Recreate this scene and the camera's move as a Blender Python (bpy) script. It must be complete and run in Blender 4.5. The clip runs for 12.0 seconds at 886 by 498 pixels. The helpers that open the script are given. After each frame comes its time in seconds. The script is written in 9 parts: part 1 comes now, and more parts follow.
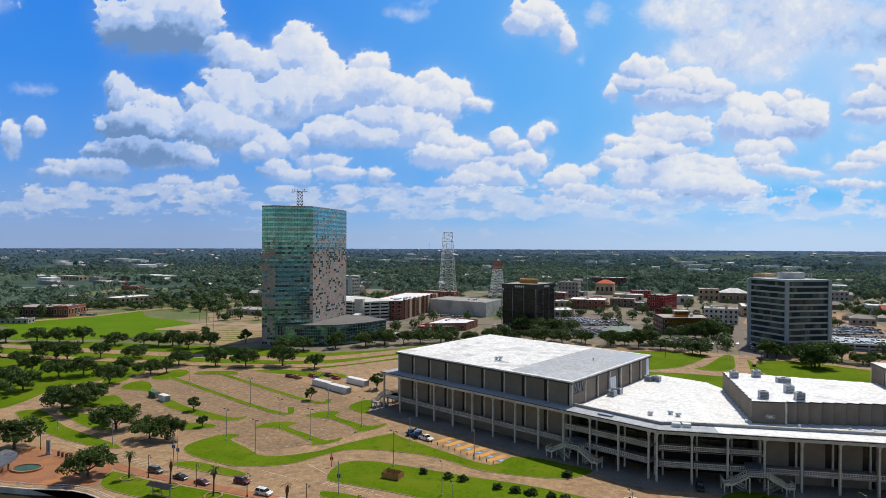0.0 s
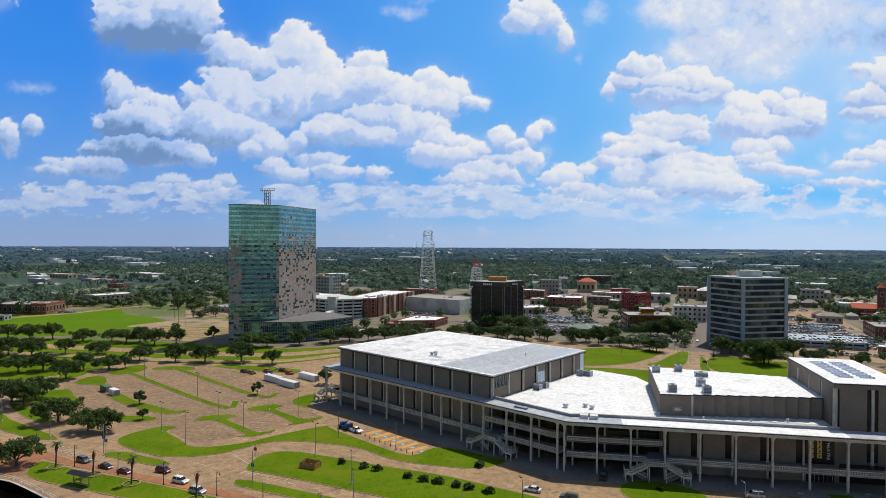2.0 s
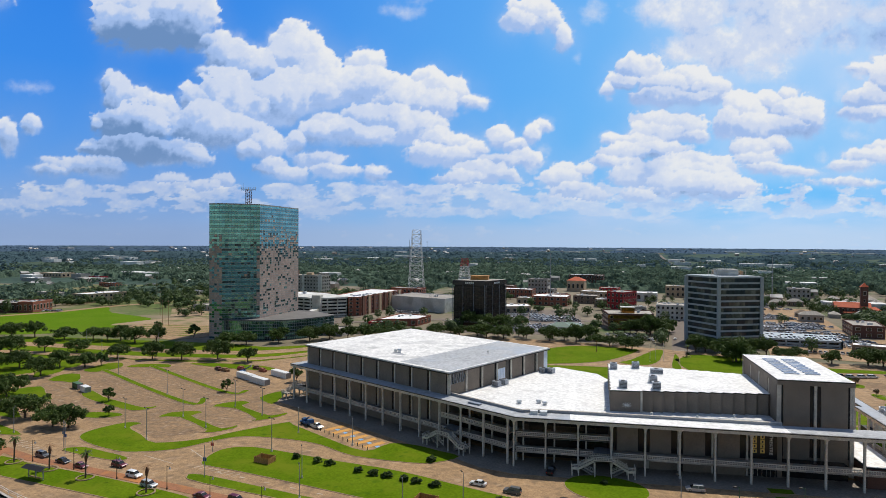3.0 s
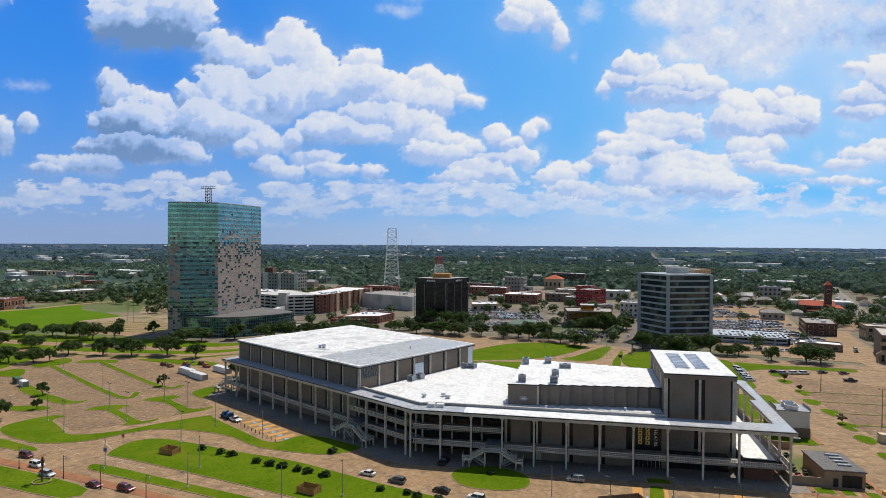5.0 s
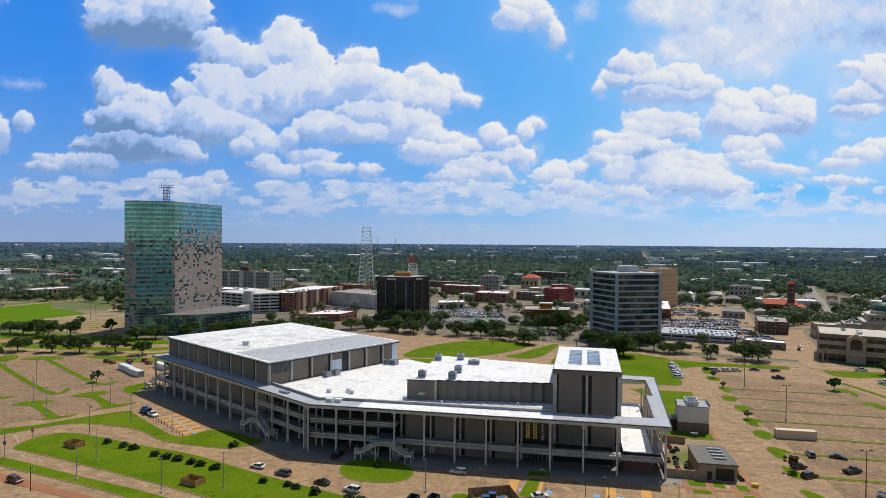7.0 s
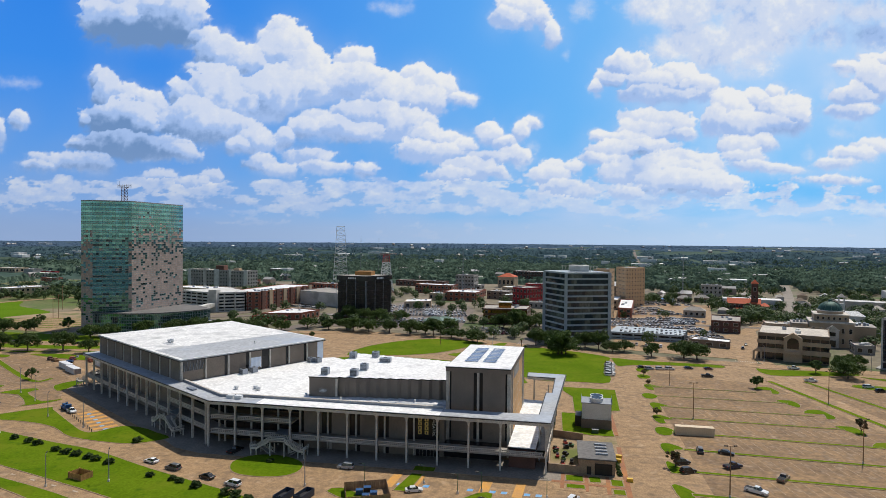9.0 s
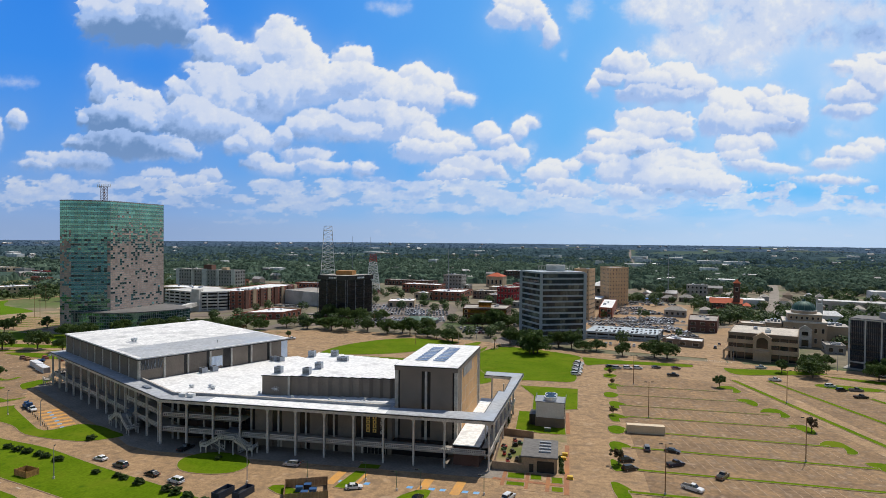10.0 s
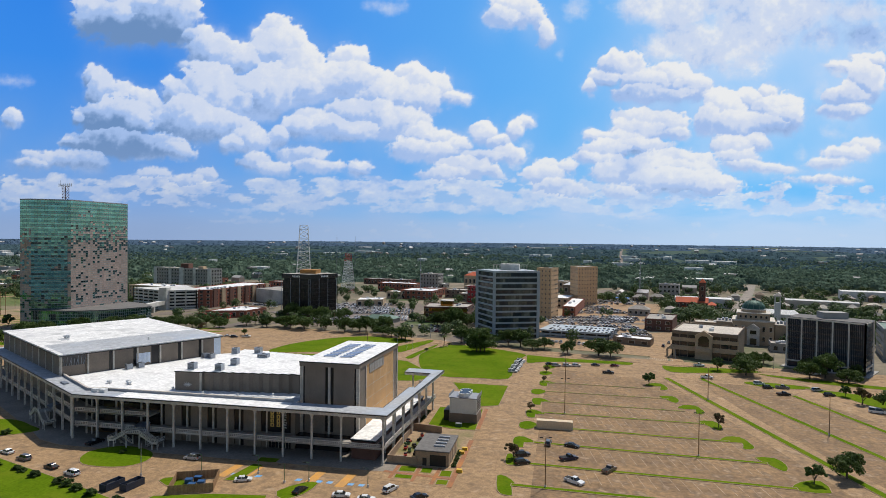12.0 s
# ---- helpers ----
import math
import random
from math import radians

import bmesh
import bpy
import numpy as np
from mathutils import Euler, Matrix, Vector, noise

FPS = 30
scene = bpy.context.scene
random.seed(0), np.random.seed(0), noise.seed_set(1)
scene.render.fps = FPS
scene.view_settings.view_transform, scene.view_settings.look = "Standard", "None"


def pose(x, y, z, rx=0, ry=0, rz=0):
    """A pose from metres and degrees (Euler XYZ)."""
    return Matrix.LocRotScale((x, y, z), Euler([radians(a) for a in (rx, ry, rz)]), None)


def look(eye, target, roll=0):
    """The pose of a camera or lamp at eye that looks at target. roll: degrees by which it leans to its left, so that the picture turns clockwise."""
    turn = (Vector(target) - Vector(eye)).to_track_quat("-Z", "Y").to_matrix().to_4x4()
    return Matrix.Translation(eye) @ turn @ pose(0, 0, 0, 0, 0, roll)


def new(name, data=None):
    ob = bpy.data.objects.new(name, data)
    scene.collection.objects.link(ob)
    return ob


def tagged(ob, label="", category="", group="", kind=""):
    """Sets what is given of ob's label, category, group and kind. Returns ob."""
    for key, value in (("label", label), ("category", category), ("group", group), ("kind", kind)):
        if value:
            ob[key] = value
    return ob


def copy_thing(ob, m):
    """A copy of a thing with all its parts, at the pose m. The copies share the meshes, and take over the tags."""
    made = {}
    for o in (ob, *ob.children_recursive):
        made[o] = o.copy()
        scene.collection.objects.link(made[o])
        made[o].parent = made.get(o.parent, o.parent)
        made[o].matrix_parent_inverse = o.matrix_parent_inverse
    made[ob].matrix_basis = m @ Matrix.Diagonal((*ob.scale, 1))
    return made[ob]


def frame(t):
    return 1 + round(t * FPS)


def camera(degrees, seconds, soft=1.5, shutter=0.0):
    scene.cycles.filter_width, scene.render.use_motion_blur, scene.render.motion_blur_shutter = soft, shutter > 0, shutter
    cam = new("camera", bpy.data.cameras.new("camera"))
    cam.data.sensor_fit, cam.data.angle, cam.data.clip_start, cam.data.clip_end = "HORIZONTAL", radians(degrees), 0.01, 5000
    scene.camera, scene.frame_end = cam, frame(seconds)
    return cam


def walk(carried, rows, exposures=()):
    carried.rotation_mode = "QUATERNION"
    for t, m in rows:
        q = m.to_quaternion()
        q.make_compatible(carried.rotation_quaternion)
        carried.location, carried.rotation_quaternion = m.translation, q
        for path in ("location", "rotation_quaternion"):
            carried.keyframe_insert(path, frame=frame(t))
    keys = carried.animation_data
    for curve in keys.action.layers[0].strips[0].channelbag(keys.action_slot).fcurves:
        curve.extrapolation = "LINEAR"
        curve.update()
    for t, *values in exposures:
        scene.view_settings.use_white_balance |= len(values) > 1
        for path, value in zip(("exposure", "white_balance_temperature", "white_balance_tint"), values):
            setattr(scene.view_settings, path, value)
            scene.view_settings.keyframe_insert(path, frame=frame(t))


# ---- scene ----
# ---- camera and path ----
cam = camera(73.5, 12.0, soft=0.55)
ROWS = [
    (0.0, -0.28, 0.04, 66.24, 10.20, -0.34, 0.24),
    (1.0, 11.73, -0.85, 66.27, 10.24, -0.42, 0.26),
    (2.0, 25.33, -1.40, 66.16, 10.27, -0.49, 0.28),
    (3.0, 40.03, -1.59, 65.99, 10.30, -0.56, 0.30),
    (4.0, 55.46, -1.45, 65.85, 10.32, -0.63, 0.32),
    (5.0, 71.35, -1.00, 65.79, 10.34, -0.69, 0.35),
    (6.0, 87.52, -0.28, 65.82, 10.35, -0.75, 0.38),
    (7.0, 103.83, 0.66, 65.97, 10.36, -0.80, 0.41),
    (8.0, 120.18, 1.73, 66.21, 10.36, -0.85, 0.44),
    (9.0, 136.48, 2.86, 66.49, 10.36, -0.89, 0.47),
    (10.0, 152.59, 3.95, 66.76, 10.35, -0.93, 0.51),
    (11.0, 168.35, 4.88, 66.94, 10.34, -0.96, 0.55),
    (12.0, 183.52, 5.51, 66.90, 10.33, -0.99, 0.59),
]
walk(cam, [(t, pose(x, y, z, 90 + pitch, 0, yaw) @ pose(0, 0, 0, 0, 0, roll)) for t, x, y, z, yaw, pitch, roll in ROWS])

# ---- light: midday sun ahead and to the right, blue sky with cumulus ----
SUN = Vector((0.28, 0.54, 1.0)).normalized()
world = bpy.data.worlds.new("sky")
scene.world = world
world.use_nodes = True
wn, wl = world.node_tree.nodes, world.node_tree.links
wn.clear()
w_out = wn.new("ShaderNodeOutputWorld")
w_bg = wn.new("ShaderNodeBackground")
w_sky = wn.new("ShaderNodeTexSky")
w_sky.sky_type, w_sky.sun_disc = "NISHITA", False
w_sky.sun_elevation, w_sky.sun_rotation = math.asin(SUN.z), math.atan2(SUN.x, SUN.y)
w_sky.dust_density, w_sky.ozone_density = 0.5, 2.0
w_bg.inputs["Strength"].default_value = 0.092
wl.new(w_sky.outputs[0], w_bg.inputs["Color"])
wl.new(w_bg.outputs[0], w_out.inputs["Surface"])

sun_data = bpy.data.lights.new("sun", "SUN")
sun_data.energy, sun_data.angle, sun_data.color = 4.0, radians(0.53), (1.0, 0.95, 0.86)
sun = new("sun", sun_data)
sun.matrix_world = look(SUN * 300, (0, 0, 0))
scene.view_settings.exposure = 0.0

# ---- materials ----


def material(name, a, b=None, rough=0.8, metal=0.0, scale=1.0, fine=12.0, bump=0.15, mix=(0.35, 0.65), island=0.0, item=0.0, stain=None, stain_scale=0.12, spec=0.4, slabs=None, spots=None, spots_scale=0.6, blotch=0.0):
    """A surface whose colour wanders between a and b at two scales, with fine relief and, if given, stains."""
    m = bpy.data.materials.new(name)
    m.use_nodes = True
    nt = m.node_tree
    nd, ln = nt.nodes, nt.links
    bs = nd["Principled BSDF"]
    bs.inputs["Roughness"].default_value, bs.inputs["Metallic"].default_value = rough, metal
    bs.inputs["Specular IOR Level"].default_value = spec
    tc = nd.new("ShaderNodeTexCoord")
    b = b or tuple(c * 0.75 for c in a)

    def noise_of(s, detail=4.0):
        n = nd.new("ShaderNodeTexNoise")
        n.inputs["Scale"].default_value, n.inputs["Detail"].default_value = s, detail
        ln.new(tc.outputs["Object"], n.inputs["Vector"])
        return n.outputs["Fac"]

    def blend(fac, c1, c2, mode="MIX"):
        x = nd.new("ShaderNodeMix")
        x.data_type, x.blend_type = "RGBA", mode
        for sock, val in ((x.inputs["Factor"], fac), (x.inputs[6], c1), (x.inputs[7], c2)):
            if isinstance(val, (int, float)):
                sock.default_value = val
            elif isinstance(val, tuple):
                sock.default_value = (*val, 1)
            else:
                ln.new(val, sock)
        return x.outputs[2]

    def remap(v, lo, hi, to0=0.0, to1=1.0):
        r = nd.new("ShaderNodeMapRange")
        for k, val in zip((1, 2, 3, 4), (lo, hi, to0, to1)):
            r.inputs[k].default_value = val
        ln.new(v, r.inputs[0])
        return r.outputs[0]

    big, small = noise_of(scale), noise_of(fine, 3.0)
    col = blend(remap(big, *mix), a, b)
    tone = nd.new("ShaderNodeCombineColor")
    k = remap(small, 0.3, 0.7, 0.79, 1.20)
    for s in tone.inputs:
        ln.new(k, s)
    col = blend(1.0, col, tone.outputs[0], "MULTIPLY")
    if stain:
        col = blend(remap(noise_of(stain_scale, 6.0), 0.52, 0.66), col, stain)
    if spots:
        col = blend(remap(noise_of(spots_scale, 5.0), 0.58, 0.72), col, spots)
    if blotch:
        worn = nd.new("ShaderNodeCombineColor")
        kb = remap(noise_of(0.55, 7.0), 0.32, 0.68, 1 - blotch, 1 + blotch)
        for sock in worn.inputs:
            ln.new(kb, sock)
        col = blend(1.0, col, worn.outputs[0], "MULTIPLY")
    if slabs:
        turn, bw, bh, depth = slabs
        mp, bk = nd.new("ShaderNodeMapping"), nd.new("ShaderNodeTexBrick")
        mp.inputs["Rotation"].default_value = (0, 0, radians(turn))
        ln.new(tc.outputs["Object"], mp.inputs["Vector"])
        ln.new(mp.outputs[0], bk.inputs["Vector"])
        bk.offset = 0.0
        bk.inputs["Scale"].default_value, bk.inputs["Brick Width"].default_value, bk.inputs["Row Height"].default_value = 1.0, bw, bh
        bk.inputs["Mortar Size"].default_value = 0.0
        bk.inputs["Color1"].default_value, bk.inputs["Color2"].default_value = (1 - depth, 1 - depth, 1 - depth, 1), (1 + depth * 0.6, 1 + depth * 0.6, 1 + depth * 0.6, 1)
        col = blend(1.0, col, bk.outputs["Color"], "MULTIPLY")
    for amount, src in ((island, "g"), (item, "o")):
        if amount:
            rnd = nd.new("ShaderNodeNewGeometry").outputs["Random Per Island"] if src == "g" else nd.new("ShaderNodeObjectInfo").outputs["Random"]
            t2 = nd.new("ShaderNodeCombineColor")
            kk = remap(rnd, 0, 1, 1 - amount, 1 + amount)
            for s in t2.inputs:
                ln.new(kk, s)
            col = blend(1.0, col, t2.outputs[0], "MULTIPLY")
    ln.new(col, bs.inputs["Base Color"])
    if bump:
        bp = nd.new("ShaderNodeBump")
        bp.inputs["Strength"].default_value, bp.inputs["Distance"].default_value = bump, 0.05
        ln.new(small, bp.inputs["Height"])
        ln.new(bp.outputs[0], bs.inputs["Normal"])
    return m


def foliage(name, a, b, uneven=0.35, spec=0.2):
    """Leaves: a diffuse face that lets some light through, each clump a little different."""
    m = material(name, a, b, rough=0.6, scale=0.35, fine=3.0, bump=0.0, island=uneven, item=0.18, spec=spec)
    nd, ln = m.node_tree.nodes, m.node_tree.links
    bs, out = nd["Principled BSDF"], nd["Material Output"]
    tr, mx = nd.new("ShaderNodeBsdfTranslucent"), nd.new("ShaderNodeMixShader")
    mx.inputs[0].default_value = 0.3
    src = bs.inputs["Base Color"].links[0].from_socket
    ln.new(src, tr.inputs["Color"])
    ln.new(bs.outputs[0], mx.inputs[1])
    ln.new(tr.outputs[0], mx.inputs[2])
    ln.new(mx.outputs[0], out.inputs["Surface"])
    return m


CONCRETE = material("worn_tan_concrete", (0.345, 0.218, 0.111), (0.290, 0.184, 0.094), 0.9, scale=0.05, fine=2.2, bump=0.1, stain=(0.225, 0.145, 0.080), stain_scale=0.24, slabs=(0, 6.0, 4.5, 0.08), spots=(0.40, 0.275, 0.165), spots_scale=0.22, blotch=0.20)
LOTCONCRETE = material("oil_stained_concrete", (0.275, 0.168, 0.080), (0.196, 0.120, 0.060), 0.9, scale=0.08, fine=1.3, bump=0.1, stain=(0.150, 0.104, 0.068), stain_scale=0.30, slabs=(0, 5.2, 9.0, 0.06), spots=(0.37, 0.25, 0.145), spots_scale=0.3, blotch=0.26)
WESTCONCRETE = material("oil_stained_concrete_west", (0.285, 0.178, 0.090), (0.215, 0.135, 0.070), 0.9, scale=0.08, fine=1.3, bump=0.1, stain=(0.150, 0.104, 0.068), stain_scale=0.30, slabs=(31, 4.6, 11.0, 0.08), spots=(0.40, 0.275, 0.165), spots_scale=0.3, blotch=0.26)
WALKWAY = material("grey_walkway", (0.27, 0.232, 0.19), (0.20, 0.17, 0.14), 0.9, scale=0.1, fine=1.5)
FADEDPAINT = material("faded_bay_paint", (0.46, 0.355, 0.25), (0.27, 0.185, 0.115), 0.85, scale=0.3)
KERB = material("kerb_concrete", (0.33, 0.23, 0.135), (0.25, 0.17, 0.10), 0.9, scale=0.3)
BRICKWALK = material("brick_paving", (0.32, 0.135, 0.058), (0.23, 0.10, 0.052), 0.85, scale=0.12, fine=3.0, stain=(0.42, 0.17, 0.05), stain_scale=0.12)
GRASS = material("mown_lawn", (0.082, 0.140, 0.004), (0.112, 0.168, 0.007), 0.9, scale=0.06, fine=1.4, bump=0.3, stain=(0.130, 0.165, 0.010), stain_scale=0.07, spec=0.02, spots=(0.06, 0.115, 0.006), spots_scale=0.35)
FIELD = material("meadow", (0.085, 0.165, 0.004), (0.110, 0.185, 0.008), 0.9, scale=0.03, fine=0.8, bump=0.2, spec=0.02, stain=(0.10, 0.17, 0.008), stain_scale=0.02)
SOIL = material("bare_soil", (0.36, 0.25, 0.15), (0.25, 0.18, 0.10), 0.95, scale=0.05, fine=1.0, stain=(0.12, 0.14, 0.03), stain_scale=0.05)
ASPHALT = material("street_asphalt", (0.185, 0.145, 0.112), (0.14, 0.112, 0.09), 0.9, scale=0.03, fine=0.8)
WESTTOWN = material("west_town_ground", (0.085, 0.125, 0.020), (0.13, 0.135, 0.045), 0.95, scale=0.02, fine=0.25, bump=0.0, stain=(0.24, 0.18, 0.115), stain_scale=0.014)
TOWNGROUND = material("town_ground", (0.225, 0.180, 0.125), (0.150, 0.130, 0.080), 0.95, scale=0.02, fine=0.2, bump=0.0, stain=(0.055, 0.090, 0.018), stain_scale=0.012)
# the extra blue in this ground colour is far haze put into it
LAND = material("haze_tinted_wooded_land", (0.040, 0.070, 0.054), (0.058, 0.092, 0.070), 0.95, scale=0.006, fine=0.05, bump=0.0, stain=(0.075, 0.09, 0.05), stain_scale=0.0022, spec=0.1)
WATER = material("lake_water", (0.040, 0.034, 0.016), (0.030, 0.026, 0.012), 0.25, scale=0.05, fine=0.6, bump=0.4, spec=0.12)
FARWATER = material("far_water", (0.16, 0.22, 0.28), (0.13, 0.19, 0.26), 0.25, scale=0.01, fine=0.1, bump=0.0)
WHITEPAINT = material("road_paint_white", (0.55, 0.48, 0.38), (0.34, 0.26, 0.18), 0.8, scale=0.35)
ORANGEPAINT = material("road_paint_orange", (0.62, 0.30, 0.055), (0.50, 0.26, 0.08), 0.8, scale=0.4)
BLUEPAINT = material("road_paint_blue", (0.10, 0.32, 0.62), (0.25, 0.42, 0.6), 0.8, scale=0.6)

MEMBRANE = material("white_roof_membrane", (0.80, 0.785, 0.76), (0.75, 0.74, 0.72), 0.75, scale=0.08, fine=0.9, bump=0.05, stain=(0.69, 0.68, 0.66), stain_scale=0.5, spots=(0.58, 0.565, 0.55), spots_scale=0.16, slabs=(0, 2.4, 14.0, 0.05), blotch=0.05)
HALLROOF = material("dulled_white_membrane", (0.70, 0.685, 0.66), (0.76, 0.745, 0.72), 0.75, scale=0.05, fine=0.9, bump=0.05, stain=(0.56, 0.55, 0.54), stain_scale=0.16, spots=(0.44, 0.435, 0.42), spots_scale=0.10, slabs=(31, 2.4, 16.0, 0.05), blotch=0.06)
GREYMEMBRANE = material("grey_roof_membrane", (0.35, 0.36, 0.375), (0.42, 0.43, 0.445), 0.75, scale=0.05, fine=0.9, bump=0.05, stain=(0.36, 0.40, 0.46), stain_scale=0.06, slabs=(31, 2.4, 16.0, 0.06), blotch=0.06)
AGGREGATE = material("brown_aggregate_panel", (0.232, 0.190, 0.152), (0.192, 0.157, 0.126), 0.9, scale=0.25, fine=5.0, bump=0.3, item=0.07)
TANPANEL = material("tan_aggregate_panel", (0.62, 0.37, 0.17), (0.54, 0.32, 0.145), 0.9, scale=0.25, fine=5.0, bump=0.3, item=0.05)
PALECONCRETE = material("pale_precast_concrete", (0.60, 0.55, 0.48), (0.51, 0.465, 0.40), 0.85, scale=0.4, fine=2.5, stain=(0.42, 0.38, 0.33), stain_scale=0.3)
DECKING = material("deck_concrete", (0.36, 0.33, 0.29), (0.30, 0.27, 0.24), 0.9, scale=0.3)
DARKSLOT = material("dark_window_and_recess_fill", (0.018, 0.018, 0.020), (0.012, 0.012, 0.014), 0.25, scale=0.5, bump=0.0)
DARKGLASS = material("dark_glazing", (0.020, 0.022, 0.024), (0.012, 0.013, 0.015), 0.08, scale=0.3, bump=0.0, item=0.3, spec=0.6)
DARKTRIM = material("dark_metal_trim", (0.035, 0.030, 0.028), (0.025, 0.022, 0.02), 0.5, metal=0.3, scale=1.0)
STEEL = material("galvanised_steel", (0.34, 0.37, 0.42), (0.28, 0.31, 0.36), 0.45, metal=0.6, scale=0.8, fine=4.0)
GREYPAINT = material("grey_painted_metal", (0.30, 0.31, 0.33), (0.25, 0.26, 0.28), 0.5, metal=0.2, scale=0.8)
WHITEMETAL = material("white_painted_metal", (0.74, 0.74, 0.73), (0.64, 0.63, 0.60), 0.45, scale=0.6, item=0.06)
CREAMMETAL = material("cream_painted_metal", (0.66, 0.52, 0.34), (0.58, 0.45, 0.29), 0.5, scale=0.6)
SKIPNAVY = material("navy_painted_steel", (0.020, 0.030, 0.055), (0.030, 0.036, 0.050), 0.6, scale=0.5, fine=3.0)
BLUEMETAL = material("blue_painted_metal", (0.03, 0.10, 0.24), (0.02, 0.07, 0.18), 0.45, scale=0.6)
GREENMETAL = material("green_painted_metal", (0.06, 0.14, 0.05), (0.04, 0.10, 0.04), 0.5, scale=0.6)
REDMETAL = material("red_painted_metal", (0.40, 0.035, 0.03), (0.30, 0.03, 0.025), 0.5, scale=0.6)
YELLOWPAINT = material("yellow_paint", (0.72, 0.46, 0.04), (0.62, 0.38, 0.04), 0.6, scale=0.6)
SERVICEBRICK = material("tan_service_brick", (0.36, 0.255, 0.165), (0.29, 0.205, 0.135), 0.9, scale=0.4, fine=4.0, stain=(0.24, 0.165, 0.11), stain_scale=0.3)
SIGNYELLOW = material("sign_yellow", (0.75, 0.55, 0.16), (0.68, 0.48, 0.12), 0.6, scale=0.6)
SIGNWHITE = material("sign_white", (0.78, 0.77, 0.74), (0.70, 0.69, 0.66), 0.6, scale=0.6)
PLYWOOD = material("plywood", (0.45, 0.24, 0.08), (0.36, 0.18, 0.06), 0.85, scale=0.7, fine=4.0, item=0.1)
OLDTIMBER = material("weathered_timber", (0.34, 0.20, 0.10), (0.25, 0.15, 0.08), 0.9, scale=0.8, fine=6.0, item=0.15)
TARP = material("white_tarpaulin", (0.70, 0.76, 0.84), (0.60, 0.68, 0.80), 0.5, scale=0.5, bump=0.4)
SOLAR = material("solar_glass", (0.30, 0.36, 0.46), (0.24, 0.30, 0.41), 0.2, metal=0.3, scale=0.5, bump=0.0, item=0.15)

TEALGLASS = material("teal_mirror_glass", (0.178, 0.415, 0.425), (0.155, 0.368, 0.380), 0.08, metal=0.9, scale=0.04, fine=0.12, bump=0.06, island=0.09)
DEEPTEAL = material("deep_teal_mirror_glass", (0.110, 0.262, 0.285), (0.090, 0.218, 0.245), 0.07, metal=0.85, scale=0.04, fine=0.12, bump=0.06, island=0.16)
BOARDED = material("boarded_pane", (0.50, 0.375, 0.315), (0.43, 0.325, 0.275), 0.85, scale=0.1, fine=1.0, island=0.16)
# for missing panes, and for the dark reflection painted on one tower face
BLACKPANE = material("open_and_reflection_pane", (0.030, 0.062, 0.066), (0.020, 0.044, 0.048), 0.12, scale=0.2, bump=0.0, island=0.3)
MULLION = material("grey_green_mullion", (0.330, 0.350, 0.335), (0.28, 0.30, 0.29), 0.5, metal=0.2, scale=0.5)
RIBBONGLASS = material("ribbon_window_glass", (0.030, 0.046, 0.050), (0.016, 0.028, 0.034), 0.05, scale=0.15, fine=0.7, bump=0.02, item=0.3, spec=0.4)
BLINDS = material("pale_blinds_behind_glass", (0.120, 0.135, 0.112), (0.055, 0.068, 0.060), 0.12, scale=0.25, fine=0.9, bump=0.0, item=0.45, spec=0.6)
BLUEPANEL = material("blue_grey_spandrel", (0.38, 0.43, 0.46), (0.33, 0.375, 0.405), 0.6, scale=0.2, item=0.06)
OCHREWALL = material("ochre_render", (0.42, 0.20, 0.055), (0.35, 0.17, 0.05), 0.8, scale=0.3, fine=1.0)
NIGHTGLASS = material("blue_black_glass", (0.014, 0.021, 0.034), (0.020, 0.029, 0.045), 0.12, scale=0.15, fine=0.6, bump=0.03, spec=0.25)
BLACKCLAD = material("black_cladding", (0.012, 0.012, 0.016), (0.020, 0.020, 0.024), 0.25, scale=0.1, bump=0.0, item=0.25, spec=0.6)
TANCLAD = material("tan_stucco", (0.46, 0.345, 0.23), (0.40, 0.295, 0.195), 0.9, scale=0.2, item=0.06)
ORANGECLAD = material("orange_tan_brick", (0.66, 0.44, 0.25), (0.58, 0.38, 0.215), 0.9, scale=0.2, fine=4.0)
BROWNCLAD = material("brown_stucco", (0.235, 0.175, 0.125), (0.20, 0.15, 0.105), 0.9, scale=0.2, item=0.06)
REDBRICK = material("red_brick_wall", (0.30, 0.105, 0.065), (0.24, 0.085, 0.055), 0.9, scale=0.3, fine=4.0, item=0.1)
DARKBRICK = material("dark_brick_wall", (0.15, 0.075, 0.055), (0.12, 0.06, 0.045), 0.9, scale=0.3, fine=4.0, item=0.1)
REDPAINTWALL = material("crimson_painted_wall", (0.36, 0.028, 0.03), (0.30, 0.022, 0.026), 0.8, scale=0.3)
WHITEWALL = material("white_rendered_wall", (0.64, 0.62, 0.58), (0.55, 0.53, 0.49), 0.85, scale=0.15, stain=(0.42, 0.40, 0.36), stain_scale=0.1, item=0.05)
GREYWALL = material("grey_rendered_wall", (0.36, 0.34, 0.315), (0.30, 0.285, 0.26), 0.85, scale=0.15, item=0.06)
ORANGEROOF = material("orange_tiled_roof", (0.52, 0.10, 0.035), (0.44, 0.085, 0.03), 0.8, scale=0.3, fine=2.0)
GREENROOF = material("green_metal_roof", (0.13, 0.20, 0.15), (0.10, 0.165, 0.125), 0.55, scale=0.2)
COPPERDOME = material("green_copper_dome", (0.045, 0.120, 0.095), (0.03, 0.080, 0.065), 0.6, scale=0.3, metal=0.2)
DARKROOF = material("dark_gravel_roof", (0.165, 0.155, 0.145), (0.13, 0.122, 0.115), 0.9, scale=0.08, fine=1.0)
